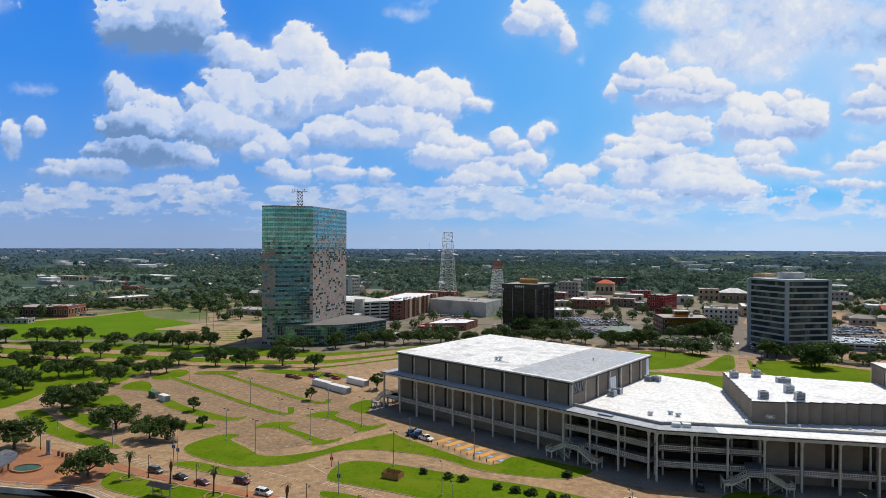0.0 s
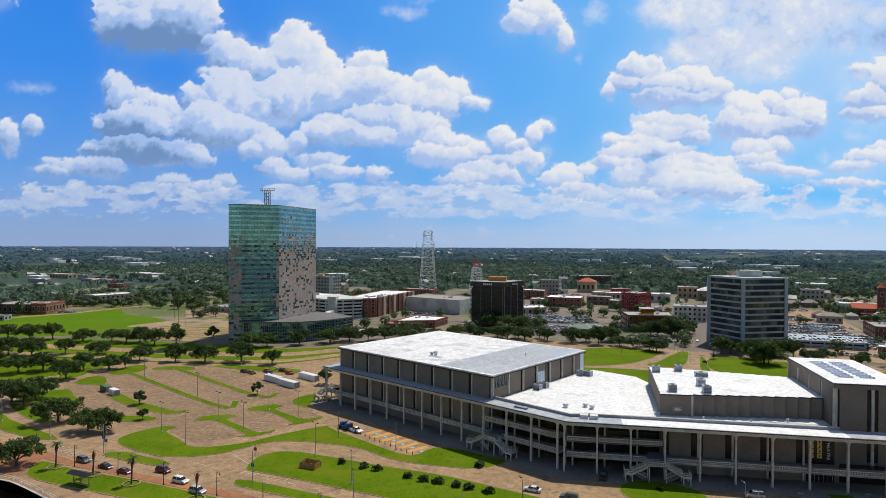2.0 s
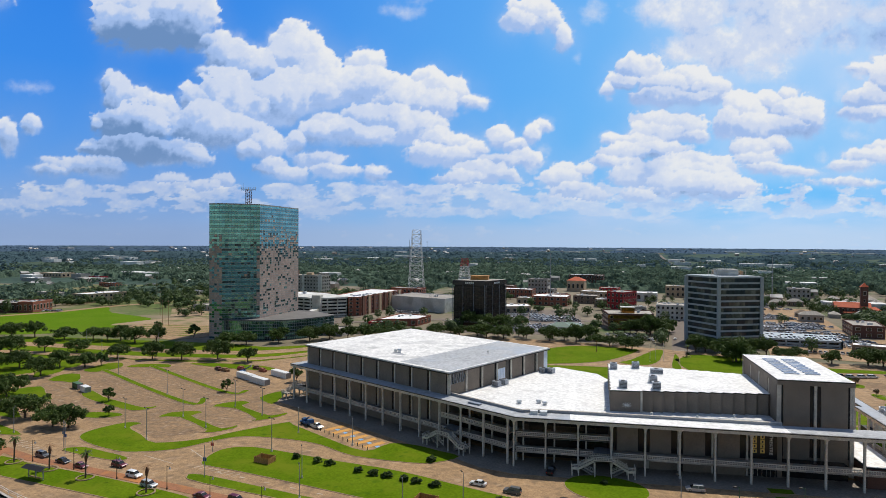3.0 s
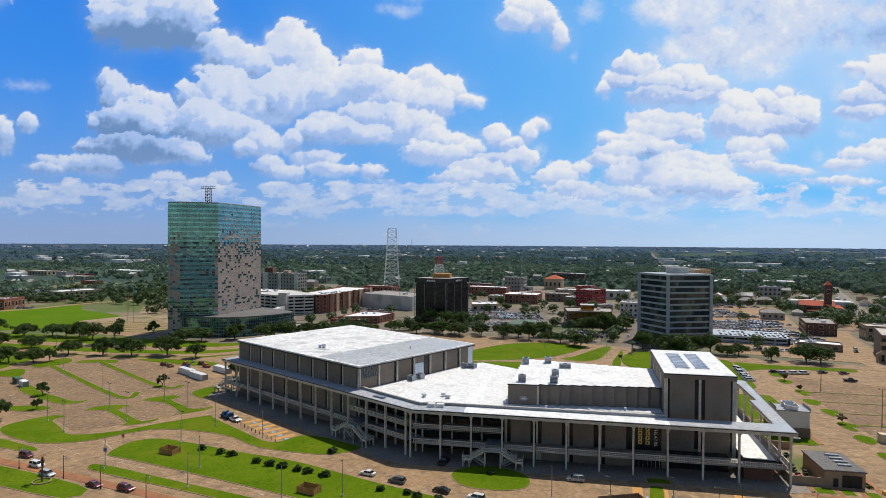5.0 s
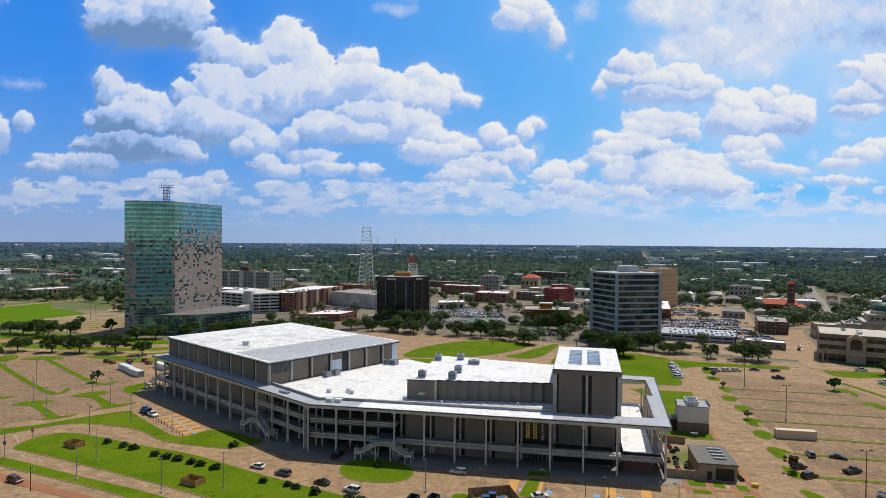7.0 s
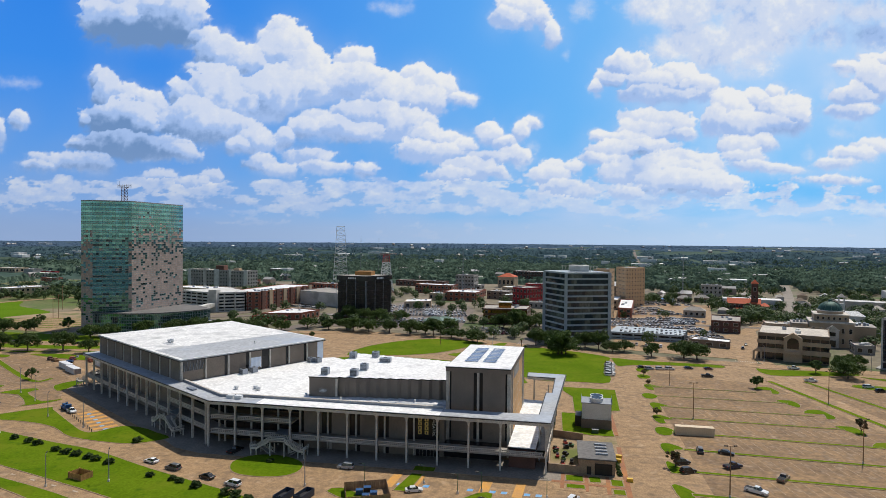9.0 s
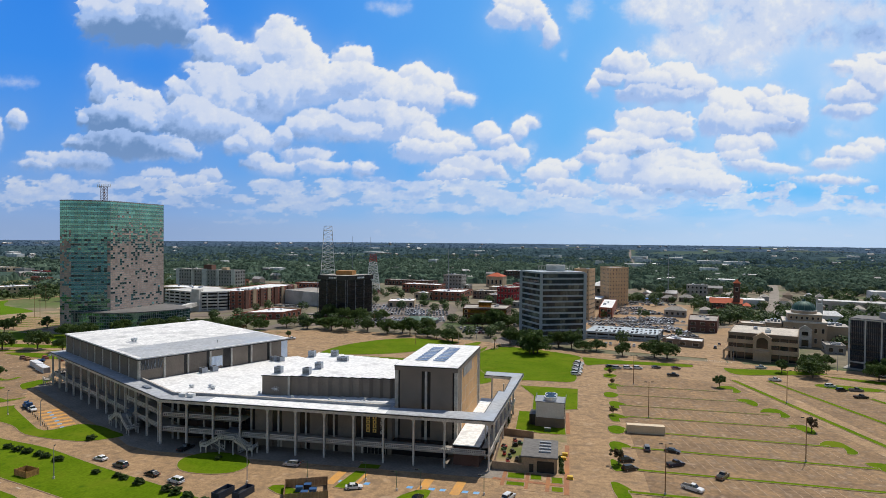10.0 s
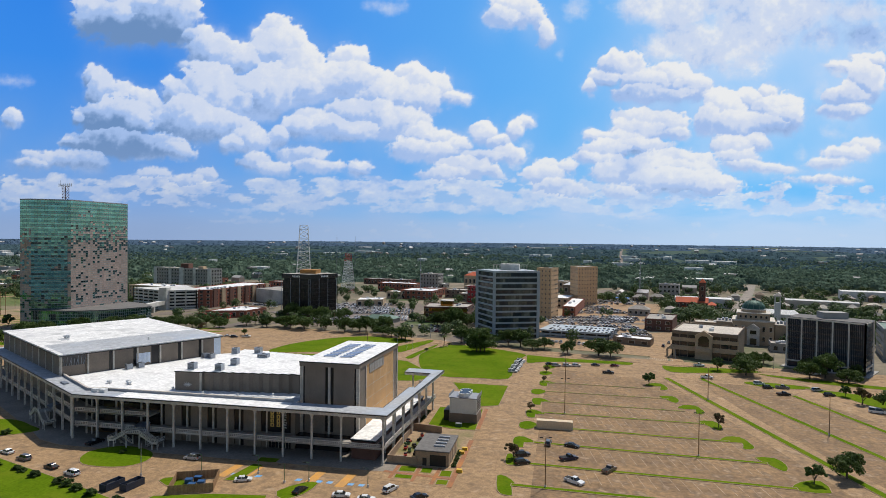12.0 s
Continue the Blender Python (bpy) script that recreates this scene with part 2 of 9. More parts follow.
CREAMROOF = material("cream_gravel_roof", (0.55, 0.49, 0.41), (0.46, 0.41, 0.345), 0.9, scale=0.08, fine=1.0)
GREYROOF = material("grey_gravel_roof", (0.38, 0.345, 0.30), (0.29, 0.26, 0.23), 0.9, scale=0.08, fine=1.0, item=0.15)
AMBERGLASS = material("amber_mirror_glass", (0.38, 0.20, 0.05), (0.28, 0.14, 0.03), 0.12, metal=0.8, scale=0.15, bump=0.05, item=0.2)
BLUEROOF = material("blue_sheet_roof", (0.05, 0.20, 0.50), (0.04, 0.15, 0.40), 0.5, scale=0.3)
FARROOF = material("far_roofs", (0.62, 0.60, 0.57), (0.40, 0.37, 0.34), 0.8, scale=0.01, fine=0.1, bump=0.0, island=0.45)
FARWHITE = material("far_white_roofs", (0.74, 0.72, 0.69), (0.62, 0.60, 0.57), 0.8, scale=0.01, fine=0.1, bump=0.0, island=0.15)
FARWALL = material("far_walls", (0.38, 0.33, 0.28), (0.27, 0.20, 0.16), 0.9, scale=0.01, fine=0.1, bump=0.0, island=0.4)

PALMBOOT = material("palm_boots", (0.16, 0.075, 0.045), (0.10, 0.05, 0.03), 0.95, scale=1.5, fine=6.0, bump=0.6)
BARK = material("oak_bark", (0.12, 0.085, 0.06), (0.08, 0.06, 0.045), 0.95, scale=1.0, fine=6.0, bump=0.5)
OAKLEAF = foliage("oak_leaves", (0.050, 0.088, 0.018), (0.082, 0.122, 0.026))
YOUNGLEAF = foliage("young_leaves", (0.07, 0.12, 0.028), (0.10, 0.14, 0.04))
REDLEAF = foliage("crape_myrtle_leaves", (0.12, 0.105, 0.045), (0.19, 0.10, 0.06))
BUSHLEAF = foliage("shrub_leaves", (0.040, 0.072, 0.016), (0.062, 0.096, 0.022))
PALMLEAF = foliage("palm_fronds", (0.09, 0.13, 0.035), (0.12, 0.14, 0.05))
# distance haze is mixed into the far greens, bluer band by band; town trees excepted
HAZYFARLEAF = foliage("hazed_far_tree_leaves", (0.092, 0.146, 0.108), (0.144, 0.196, 0.136), 0.4, 0.0)
HAZYMIDWOOD = foliage("hazed_middle_wood_canopy", (0.058, 0.100, 0.116), (0.090, 0.138, 0.154), 0.4, 0.0)
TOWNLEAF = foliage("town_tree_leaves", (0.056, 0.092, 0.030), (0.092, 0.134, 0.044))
HAZYFARWOOD = foliage("hazed_far_wood_canopy", (0.078, 0.125, 0.182), (0.104, 0.156, 0.220), 0.3, 0.0)
TYRE = material("black_rubber", (0.015, 0.015, 0.015), (0.02, 0.02, 0.02), 0.85, scale=2.0)
RIM = material("alloy_rim", (0.45, 0.45, 0.46), (0.38, 0.38, 0.4), 0.35, metal=0.8, scale=2.0)
CARGLASS = material("car_glass", (0.015, 0.018, 0.02), (0.01, 0.012, 0.014), 0.05, scale=1.0, bump=0.0, spec=0.7)
LAMPRED = material("tail_light_red", (0.40, 0.02, 0.015), (0.3, 0.015, 0.01), 0.3, scale=2.0)
LAMPCLEAR = material("headlight_lens", (0.70, 0.72, 0.74), (0.6, 0.62, 0.65), 0.15, scale=2.0)
PAINTS = {n: material("car_paint_" + n, c, tuple(x * 0.92 for x in c), 0.28, scale=0.8, bump=0.0, metal=0.1, spec=0.6) for n, c in {
    "white": (0.72, 0.72, 0.71), "silver": (0.42, 0.43, 0.44), "black": (0.012, 0.012, 0.014), "maroon": (0.12, 0.012, 0.03),
    "navy": (0.012, 0.02, 0.05), "grey": (0.12, 0.125, 0.13), "bronze": (0.19, 0.14, 0.10), "red": (0.35, 0.02, 0.02)}.items()}


def sky_material():
    """Blue sky with cumulus: the mesh carries where the banks lie, noise gives their billows."""
    m = bpy.data.materials.new("cumulus_sky")
    m.use_nodes = True
    nd, ln = m.node_tree.nodes, m.node_tree.links
    nd.remove(nd["Principled BSDF"])

    def attr(name):
        a = nd.new("ShaderNodeAttribute")
        a.attribute_name = name
        return a

    def op(kind, a, b=0.0, c=0.0, clamp=False):
        x = nd.new("ShaderNodeMath")
        x.operation, x.use_clamp = kind, clamp
        for s, v in zip(x.inputs, (a, b, c)):
            if isinstance(v, (int, float)):
                s.default_value = v
            else:
                ln.new(v, s)
        return x.outputs[0]

    def smooth(v, lo, hi):
        r = nd.new("ShaderNodeMapRange")
        r.interpolation_type = "SMOOTHSTEP"
        r.inputs[1].default_value, r.inputs[2].default_value = lo, hi
        ln.new(v, r.inputs[0])
        return r.outputs[0]

    def cnoise(vec, scale, detail, rough):
        n = nd.new("ShaderNodeTexNoise")
        n.inputs["Scale"].default_value, n.inputs["Detail"].default_value, n.inputs["Roughness"].default_value = scale, detail, rough
        ln.new(vec, n.inputs["Vector"])
        return n.outputs["Fac"]

    def mixc(f, a, b):
        x = nd.new("ShaderNodeMix")
        x.data_type = "RGBA"
        ln.new(f, x.inputs["Factor"])
        for s, v in ((x.inputs[6], a), (x.inputs[7], b)):
            if isinstance(v, tuple):
                s.default_value = (*v, 1)
            else:
                ln.new(v, s)
        return x.outputs[2]

    flow = attr("flow").outputs["Vector"]
    cover, lit, veil, height, east = (attr(n).outputs["Fac"] for n in ("cover", "lit", "veil", "height", "east"))
    grain = op("SUBTRACT", cnoise(flow, 60.0, 5.0, 0.62), 0.5)
    rim = op("MULTIPLY", op("MULTIPLY", cover, op("SUBTRACT", 1.0, cover)), 4.0)
    alpha = op("ADD", cover, op("MULTIPLY", op("MULTIPLY", grain, rim), 0.35), clamp=True)
    lit = op("ADD", lit, op("MULTIPLY", grain, 0.16))
    tone = nd.new("ShaderNodeValToRGB")
    tone.color_ramp.interpolation = "EASE"
    te = tone.color_ramp.elements
    te[0].position, te[0].color = 0.02, (0.150, 0.275, 0.520, 1)
    te[1].position, te[1].color = 0.94, (0.82, 0.835, 0.855, 1)
    te.new(0.35).color = (0.36, 0.51, 0.82, 1)
    te.new(0.62).color = (0.60, 0.68, 0.85, 1)
    ln.new(lit, tone.inputs["Fac"])
    cloud = mixc(op("MULTIPLY", smooth(height, 10.5, 0.5), 0.55), tone.outputs[0], mixc(east, (0.29, 0.41, 0.66), (0.60, 0.71, 0.88)))
    ramp = nd.new("ShaderNodeValToRGB")
    el = ramp.color_ramp.elements
    el[0].position, el[0].color = 0.0, (0.33, 0.46, 0.72, 1)
    el[1].position, el[1].color = 1.0, (0.020, 0.200, 0.77, 1)
    for p, c in ((0.08, (0.24, 0.41, 0.735, 1)), (0.25, (0.115, 0.335, 0.79, 1)), (0.55, (0.046, 0.262, 0.81, 1))):
        e = el.new(p)
        e.color = c
    ln.new(op("DIVIDE", height, 26.0, clamp=True), ramp.inputs["Fac"])
    blue = mixc(op("MULTIPLY", east, 0.75), ramp.outputs[0], (0.20, 0.60, 1.0))
    pale = mixc(east, (0.22, 0.37, 0.67), (0.52, 0.68, 0.92))
    blue = mixc(veil, blue, pale)
    sky = mixc(alpha, blue, cloud)
    haze = smooth(height, 3.0, 0.2)
    sky = mixc(op("MULTIPLY", haze, 0.8), sky, mixc(east, (0.265, 0.375, 0.60), (0.52, 0.65, 0.84)))
    em = nd.new("ShaderNodeEmission")
    ln.new(sky, em.inputs["Color"])
    ln.new(em.outputs[0], nd["Material Output"].inputs["Surface"])
    return m


CUMULUS = sky_material()


# ---- mesh tools ----
class Shape:
    """Gathers faces into one mesh."""

    def __init__(self):
        self.v, self.f = [], []

    def add(self, verts, faces):
        k = len(self.v)
        self.v += [tuple(p) for p in verts]
        self.f += [tuple(i + k for i in face) for face in faces]
        return self

    def box(self, x0, y0, z0, x1, y1, z1):
        return self.add([(x, y, z) for z in (z0, z1) for x, y in ((x0, y0), (x1, y0), (x1, y1), (x0, y1))],
                        [(3, 2, 1, 0), (4, 5, 6, 7), (0, 1, 5, 4), (1, 2, 6, 5), (2, 3, 7, 6), (3, 0, 4, 7)])

    def prism(self, pts, z0, z1, bottom=True):
        n = len(pts)
        faces = [tuple(range(n, 2 * n))] + [(i, (i + 1) % n, n + (i + 1) % n, n + i) for i in range(n)]
        if bottom:
            faces.append(tuple(reversed(range(n))))
        return self.add([(x, y, z0) for x, y in pts] + [(x, y, z1) for x, y in pts], faces)

    def wall(self, p, q, z0, z1, thick):
        """An upright slab from p to q; thick lies to the left of the way."""
        (x0, y0), (x1, y1) = p, q
        d = math.hypot(x1 - x0, y1 - y0)
        nx, ny = -(y1 - y0) / d * thick, (x1 - x0) / d * thick
        pts = [(x0, y0), (x1, y1), (x1 + nx, y1 + ny), (x0 + nx, y0 + ny)]
        return self.prism(pts if thick > 0 else pts[::-1], z0, z1)

    def cyl(self, x, y, z0, z1, r0, r1=None, n=10):
        r1 = r0 if r1 is None else r1
        ring = [(math.cos(2 * math.pi * i / n), math.sin(2 * math.pi * i / n)) for i in range(n)]
        return self.add([(x + r0 * c, y + r0 * s, z0) for c, s in ring] + [(x + r1 * c, y + r1 * s, z1) for c, s in ring],
                        [tuple(range(n, 2 * n)), tuple(reversed(range(n)))] + [(i, (i + 1) % n, n + (i + 1) % n, n + i) for i in range(n)])

    def tube(self, p, q, r0, r1=None, n=5):
        r1 = r0 if r1 is None else r1
        p, q = Vector(p), Vector(q)
        d = (q - p).normalized()
        a = d.orthogonal().normalized()
        b = d.cross(a)
        ring = [a * math.cos(2 * math.pi * i / n) + b * math.sin(2 * math.pi * i / n) for i in range(n)]
        return self.add([p + c * r0 for c in ring] + [q + c * r1 for c in ring],
                        [tuple(reversed(range(n))), tuple(range(n, 2 * n))] + [(i, (i + 1) % n, n + (i + 1) % n, n + i) for i in range(n)])

    def dome(self, x, y, z, r, h, n=16, rings=6):
        rows = [[(x + r * math.cos(a) * math.cos(2 * math.pi * i / n), y + r * math.cos(a) * math.sin(2 * math.pi * i / n), z + h * math.sin(a)) for i in range(n)]
                for a in (k * math.pi / 2 / rings for k in range(rings))]
        k = [p for row in rows for p in row] + [(x, y, z + h)]
        f = [(r0 * n + i, r0 * n + (i + 1) % n, (r0 + 1) * n + (i + 1) % n, (r0 + 1) * n + i) for r0 in range(rings - 1) for i in range(n)]
        f += [((rings - 1) * n + i, (rings - 1) * n + (i + 1) % n, rings * n) for i in range(n)]
        return self.add(k, f)

    def mesh(self, name, mat, smooth=False):
        me = bpy.data.meshes.new(name)
        me.from_pydata(self.v, [], self.f)
        me.materials.append(mat)
        if smooth:
            me.polygons.foreach_set("use_smooth", [True] * len(me.polygons))
        me.update()
        return me


def part(name, shape, mat, parent=None, label="", at=None, smooth=False):
    """Links a shape as one mesh object under a thing or a part."""
    ob = new(name, shape if isinstance(shape, bpy.types.Mesh) else shape.mesh(name, mat, smooth))
    if parent is not None:
        ob.parent = parent
    if at is not None:
        ob.matrix_basis = at
    return tagged(ob, label)


def thing(name, label, category, at=None, group="", kind=""):
    ob = new(name)
    ob.empty_display_size = 0.5
    if at is not None:
        ob.matrix_basis = at
    return tagged(ob, label, category, group, kind)


def setting(name, shape, mat, label, category, smooth=False):
    return tagged(part(name, shape, mat, smooth=smooth), label, category, kind="structure")


def curve(pts, steps=4, closed=True):
    """A smooth line through the points."""
    n, out = len(pts), []
    for i in range(n if closed else n - 1):
        p = [Vector(pts[(i + k) % n] if closed else pts[min(max(i + k, 0), n - 1)]) for k in (-1, 0, 1, 2)]
        for s in range(steps):
            t = s / steps
            q = 0.5 * ((2 * p[1]) + (p[2] - p[0]) * t + (2 * p[0] - 5 * p[1] + 4 * p[2] - p[3]) * t * t + (3 * p[1] - p[0] - 3 * p[2] + p[3]) * t ** 3)
            out.append((q.x, q.y))
    if not closed:
        out.append(tuple(pts[-1]))
    return out


def area(pts):
    return sum(a[0] * b[1] - b[0] * a[1] for a, b in zip(pts, pts[1:] + pts[:1])) / 2


def offset(pts, d):
    """The closed outline grown by d."""
    pts = pts if area(pts) > 0 else pts[::-1]
    out, n = [], len(pts)
    for i in range(n):
        a, b, c = Vector(pts[i - 1]), Vector(pts[i]), Vector(pts[(i + 1) % n])
        e1, e2 = (b - a), (c - b)
        n1, n2 = Vector((e1.y, -e1.x)).normalized(), Vector((e2.y, -e2.x)).normalized()
        m = (n1 + n2)
        m = m.normalized() if m.length > 1e-6 else n1
        k = d / max(0.5, m.dot(n1))
        out.append((b.x + m.x * k, b.y + m.y * k))
    return out


def ribbon(line, width):
    """A closed outline along an open line."""
    left, right = [], []
    for i, p in enumerate(line):
        a, b = Vector(line[max(i - 1, 0)]), Vector(line[min(i + 1, len(line) - 1)])
        d = (b - a).normalized()
        left.append((p[0] - d.y * width / 2, p[1] + d.x * width / 2))
        right.append((p[0] + d.y * width / 2, p[1] - d.x * width / 2))
    return right + left[::-1]


# ---- ground, water, sky ----
SHORE = curve([(-2500, 420), (-900, 260), (-420, 190), (-260, 160), (-200, 144), (-148, 138), (-126, 139.2), (-112, 135), (-90, 126), (-55, 116), (0, 106), (120, 96), (260, 90), (520, 84), (1200, 70), (2600, 60)], 3, closed=False)


def rise(x, y):
    """The land lies flat and lifts very gently far out, as far as the horizon asks."""
    r = math.hypot(x - 90, y)
    k = 0.00179 * max(0.0, r - 1500) ** 2
    return 66.0 * k / (r + k)


def far_size(x, y):
    """How much smaller things stand where the lifted land draws the distance together."""
    r = math.hypot(x - 90, y)
    return r / (r + 0.00179 * max(0.0, r - 1500) ** 2)


def land():
    s = Shape()
    angles = [radians(a) for a in range(-20, 201, 2)]
    radii = [100, 140, 180, 230, 300, 420, 600, 900, 1300, 1500, 1700, 1900, 2100, 2300, 2500, 2700, 2900, 3100, 3300, 3410]

    def shore_y(x):
        for (x0, y0), (x1, y1) in zip(SHORE, SHORE[1:]):
            if x0 <= x <= x1:
                return y0 + (y1 - y0) * (x - x0) / (x1 - x0)
        return 420 if x < 0 else 60

    for a in angles:
        for r in radii:
            x, y = 90 + r * math.cos(a), r * math.sin(a)
            y = max(y, shore_y(x))
            s.v.append((x, y, rise(x, y) - 0.12))
    m = len(radii)
    for i in range(len(angles) - 1):
        for j in range(m - 1):
            s.f.append((i * m + j, i * m + j + 1, (i + 1) * m + j + 1, (i + 1) * m + j))
    return s


setting("ground", land(), LAND, "dark green wooded lowland tinted towards haze blue, reaching to the horizon", "ground", smooth=True)
setting("lake", Shape().prism([(-4000, -3000), (4000, -3000), (4000, 420), (-4000, 700)], -6.0, -1.6), WATER, "dark still lake water at the shore", "water")
far_lake = Shape()
far_lake.prism(curve([(-1380, 1580), (-1110, 1600), (-990, 1670), (-1050, 1780), (-1330, 1840), (-1690, 1730)], 4), 0.2, 0.9)
far_lake.v = [(x, y, z + rise(x, y)) for x, y, z in far_lake.v]
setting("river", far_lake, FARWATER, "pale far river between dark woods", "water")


def seawall():
    s = Shape()
    line = [p for p in SHORE if -420 <= p[0] <= 300]
    for p, q in zip(line, line[1:]):
        s.wall(p, q, -6.2, 0.05, -0.6)
    return s


setting("seawall", seawall(), PALECONCRETE, "pale concrete seawall along the lake", "seawall")


def sky_dome():
    """A far curved sheet of sky with the banks of cumulus on it."""
    west = [(260, 42, 98, 56), (332, 42, 34, 50), (202, 50, 44, 36), (375, 85, 28, 20), (400, 105, 40, 26), (432, 120, 34, 30), (455, 115, 17, 26), (368, 135, 24, 9), (505, 75, 25, 36),
            (502, 112, 36, 42), (532, 112, 28, 52), (476, 82, 13, 20), (186, 154, 19, 18), (200, 182, 28, 36), (240, 188, 34, 28), (276, 205, 26, 30), (226, 230, 62, 42), (242, 274, 92, 26), (160, 232, 9, 14), (150, 270, 20, 8), (322, 284, 34, 16)]
    inner = [(330, 186, 30, 26), (372, 182, 42, 42), (402, 160, 40, 30), (350, 226, 50, 38), (420, 202, 42, 48), (452, 182, 32, 40), (400, 236, 52, 28), (490, 180, 42, 48), (462, 260, 30, 24), (456, 246, 18, 18),
             (430, 270, 22, 14), (475, 300, 26, 16), (502, 310, 30, 12), (110, 300, 48, 15), (152, 304, 50, 16), (76, 308, 26, 9), (40, 230, 17, 18), (4, 250, 14, 32), (284, 324, 28, 12), (345, 338, 32, 12), (384, 326, 22, 18)]
    middle = [(560, 140, 40, 40), (545, 172, 34, 32), (582, 160, 50, 34), (640, 118, 27, 23), (630, 146, 44, 24), (656, 166, 52, 30), (690, 160, 30, 20), (702, 190, 50, 36), (660, 216, 62, 30), (722, 230, 50, 28),
              (745, 150, 31, 25), (772, 170, 40, 28), (802, 166, 20, 24), (826, 186, 20, 11), (750, 190, 42, 26), (570, 222, 30, 16), (545, 238, 30, 20), (602, 236, 42, 20), (642, 242, 42, 18), (510, 256, 20, 20)]
    heart = [(770, 250, 28, 21), (800, 256, 25, 17), (740, 276, 35, 21), (790, 280, 36, 17), (830, 270, 20, 15), (870, 246, 22, 21), (892, 262, 20, 13), (925, 242, 15, 18), (942, 228, 17, 11), (915, 285, 30, 16),
             (870, 290, 32, 13), (560, 286, 40, 15), (590, 305, 40, 13), (655, 310, 17, 13), (800, 320, 40, 15), (880, 315, 26, 13), (985, 298, 23, 13), (930, 28, 43, 29), (905, 40, 24, 19), (970, 40, 17, 18), (985, 68, 13, 26)]
    east = [(1110, 125, 25, 25), (1094, 146, 30, 15), (1132, 130, 31, 27), (1162, 155, 50, 23), (1210, 142, 40, 25), (1242, 160, 40, 25), (1060, 160, 11, 14), (1172, 172, 72, 17), (1300, 210, 40, 38), (1272, 220, 20, 28), (1350, 182, 24, 23),
            (1380, 166, 17, 14), (1402, 200, 38, 30), (1415, 216, 27, 26), (1342, 226, 60, 23), (1312, 265, 30, 22), (1350, 260, 32, 18), (1290, 182, 25, 18), (1175, 216, 25, 17), (1150, 236, 50, 21), (1110, 250, 50, 17)]
    far_east = [(1076, 246, 25, 13), (1220, 240, 25, 13), (1150, 265, 60, 17), (1060, 286, 25, 13), (1092, 291, 30, 11), (1120, 345, 28, 12), (1200, 330, 60, 22), (1230, 310, 50, 19), (1270, 325, 25, 17), (1180, 300, 40, 15),
                (1340, 300, 46, 9), (1392, 303, 46, 9), (1480, 320, 52, 8), (1480, 291, 40, 11), (1522, 276, 40, 14), (1552, 264, 32, 15), (1552, 150, 30, 40), (1522, 175, 35, 26), (1512, 200, 42, 12), (1514, 126, 32, 10), (1562, 110, 26, 14)]
    far_east += [(1180, 225, 62, 28), (1090, 275, 46, 22), (1120, 312, 55, 22), (1220, 300, 70, 30), (1262, 336, 60, 18), (980, 318, 38, 20), (1012, 342, 48, 16), (1012, 302, 22, 15), (838, 312, 48, 22), (1322, 286, 40, 17)]
    upper = [(1152, 18, 44, 22), (1222, 28, 70, 35), (1200, 90, 40, 22), (1272, 78, 82, 48), (1342, 60, 82, 50), (1400, 30, 90, 40), (1300, 8, 150, 26), (1330, 112, 50, 16), (1462, 18, 42, 26), (1532, 22, 62, 27), (1482, 66, 46, 24), (1552, 62, 52, 28)]
    wisps = [(410, 76, 26, 16), (45, 160, 26, 9), (700, 24, 32, 17), (722, 4, 32, 10), (945, 268, 13, 13), (1010, 106, 9, 14), (1036, 28, 22, 18), (1470, 165, 12, 19), (1440, 272, 10, 14), (130, 342, 42, 11), (30, 364, 26, 10), (190, 356, 22, 10), (1330, 130, 70, 20), (1500, 236, 30, 14)]
    step = 2.0
    us, vs = np.arange(-520, 2090, step), np.arange(446, -46, -step)
    U, V = np.meshgrid(us, vs)
    rng = np.random.default_rng(11)

    def lattice(cell_x, cell_y):
        """Smooth value noise, 0 to 1."""
        gx, gy = (U - us[0]) / cell_x, (V - vs[-1]) / cell_y
        grid = rng.random((int(gy.max()) + 3, int(gx.max()) + 3))
        ix, iy = gx.astype(int), gy.astype(int)
        fx, fy = gx - ix, gy - iy
        fx, fy = fx * fx * (3 - 2 * fx), fy * fy * (3 - 2 * fy)
        return (grid[iy, ix] * (1 - fx) + grid[iy, ix + 1] * fx) * (1 - fy) + (grid[iy + 1, ix] * (1 - fx) + grid[iy + 1, ix + 1] * fx) * fy

    def fractal(cell, octaves=4, flat=1.0, keep=0.55):
        out, weight = 0 * U, 0.0
        for k in range(octaves):
            out, weight = out + lattice(cell / 2 ** k, cell * flat / 2 ** k) * keep ** k, weight + keep ** k
        return out / weight - 0.5

    def billow(cell, octaves, keep=0.6):
        """Rounded heads parted by creases, about -1 to 1."""
        out, weight = 0 * U, 0.0
        for k in range(octaves):
            out, weight = out + (1 - 4 * np.abs(lattice(cell / 2 ** k, cell * 0.85 / 2 ** k) - 0.5)) * keep ** k, weight + keep ** k
        return out / weight

    def smooth(v, lo, hi):
        t = np.clip((v - lo) / (hi - lo), 0, 1)
        return t * t * (3 - 2 * t)

    def blur(a, radius):
        n = max(1, int(radius / step))
        for _ in range(2):
            for axis in (0, 1):
                pad = [(0, 0), (0, 0)]
                pad[axis] = (n + 1, n)
                c = np.cumsum(np.pad(a, pad, mode="edge"), axis)
                a = ((c[2 * n + 1:] - c[:-2 * n - 1]) if axis == 0 else (c[:, 2 * n + 1:] - c[:, :-2 * n - 1])) / (2 * n + 1)
        return a

    def shifted(a, du, dv):
        """The field du to the right of and dv above each point."""
        i = np.clip(np.arange(len(us)) + round(du / step), 0, len(us) - 1)
        j = np.clip(np.arange(len(vs)) + round(dv / step), 0, len(vs) - 1)
        return a[np.ix_(j, i)]

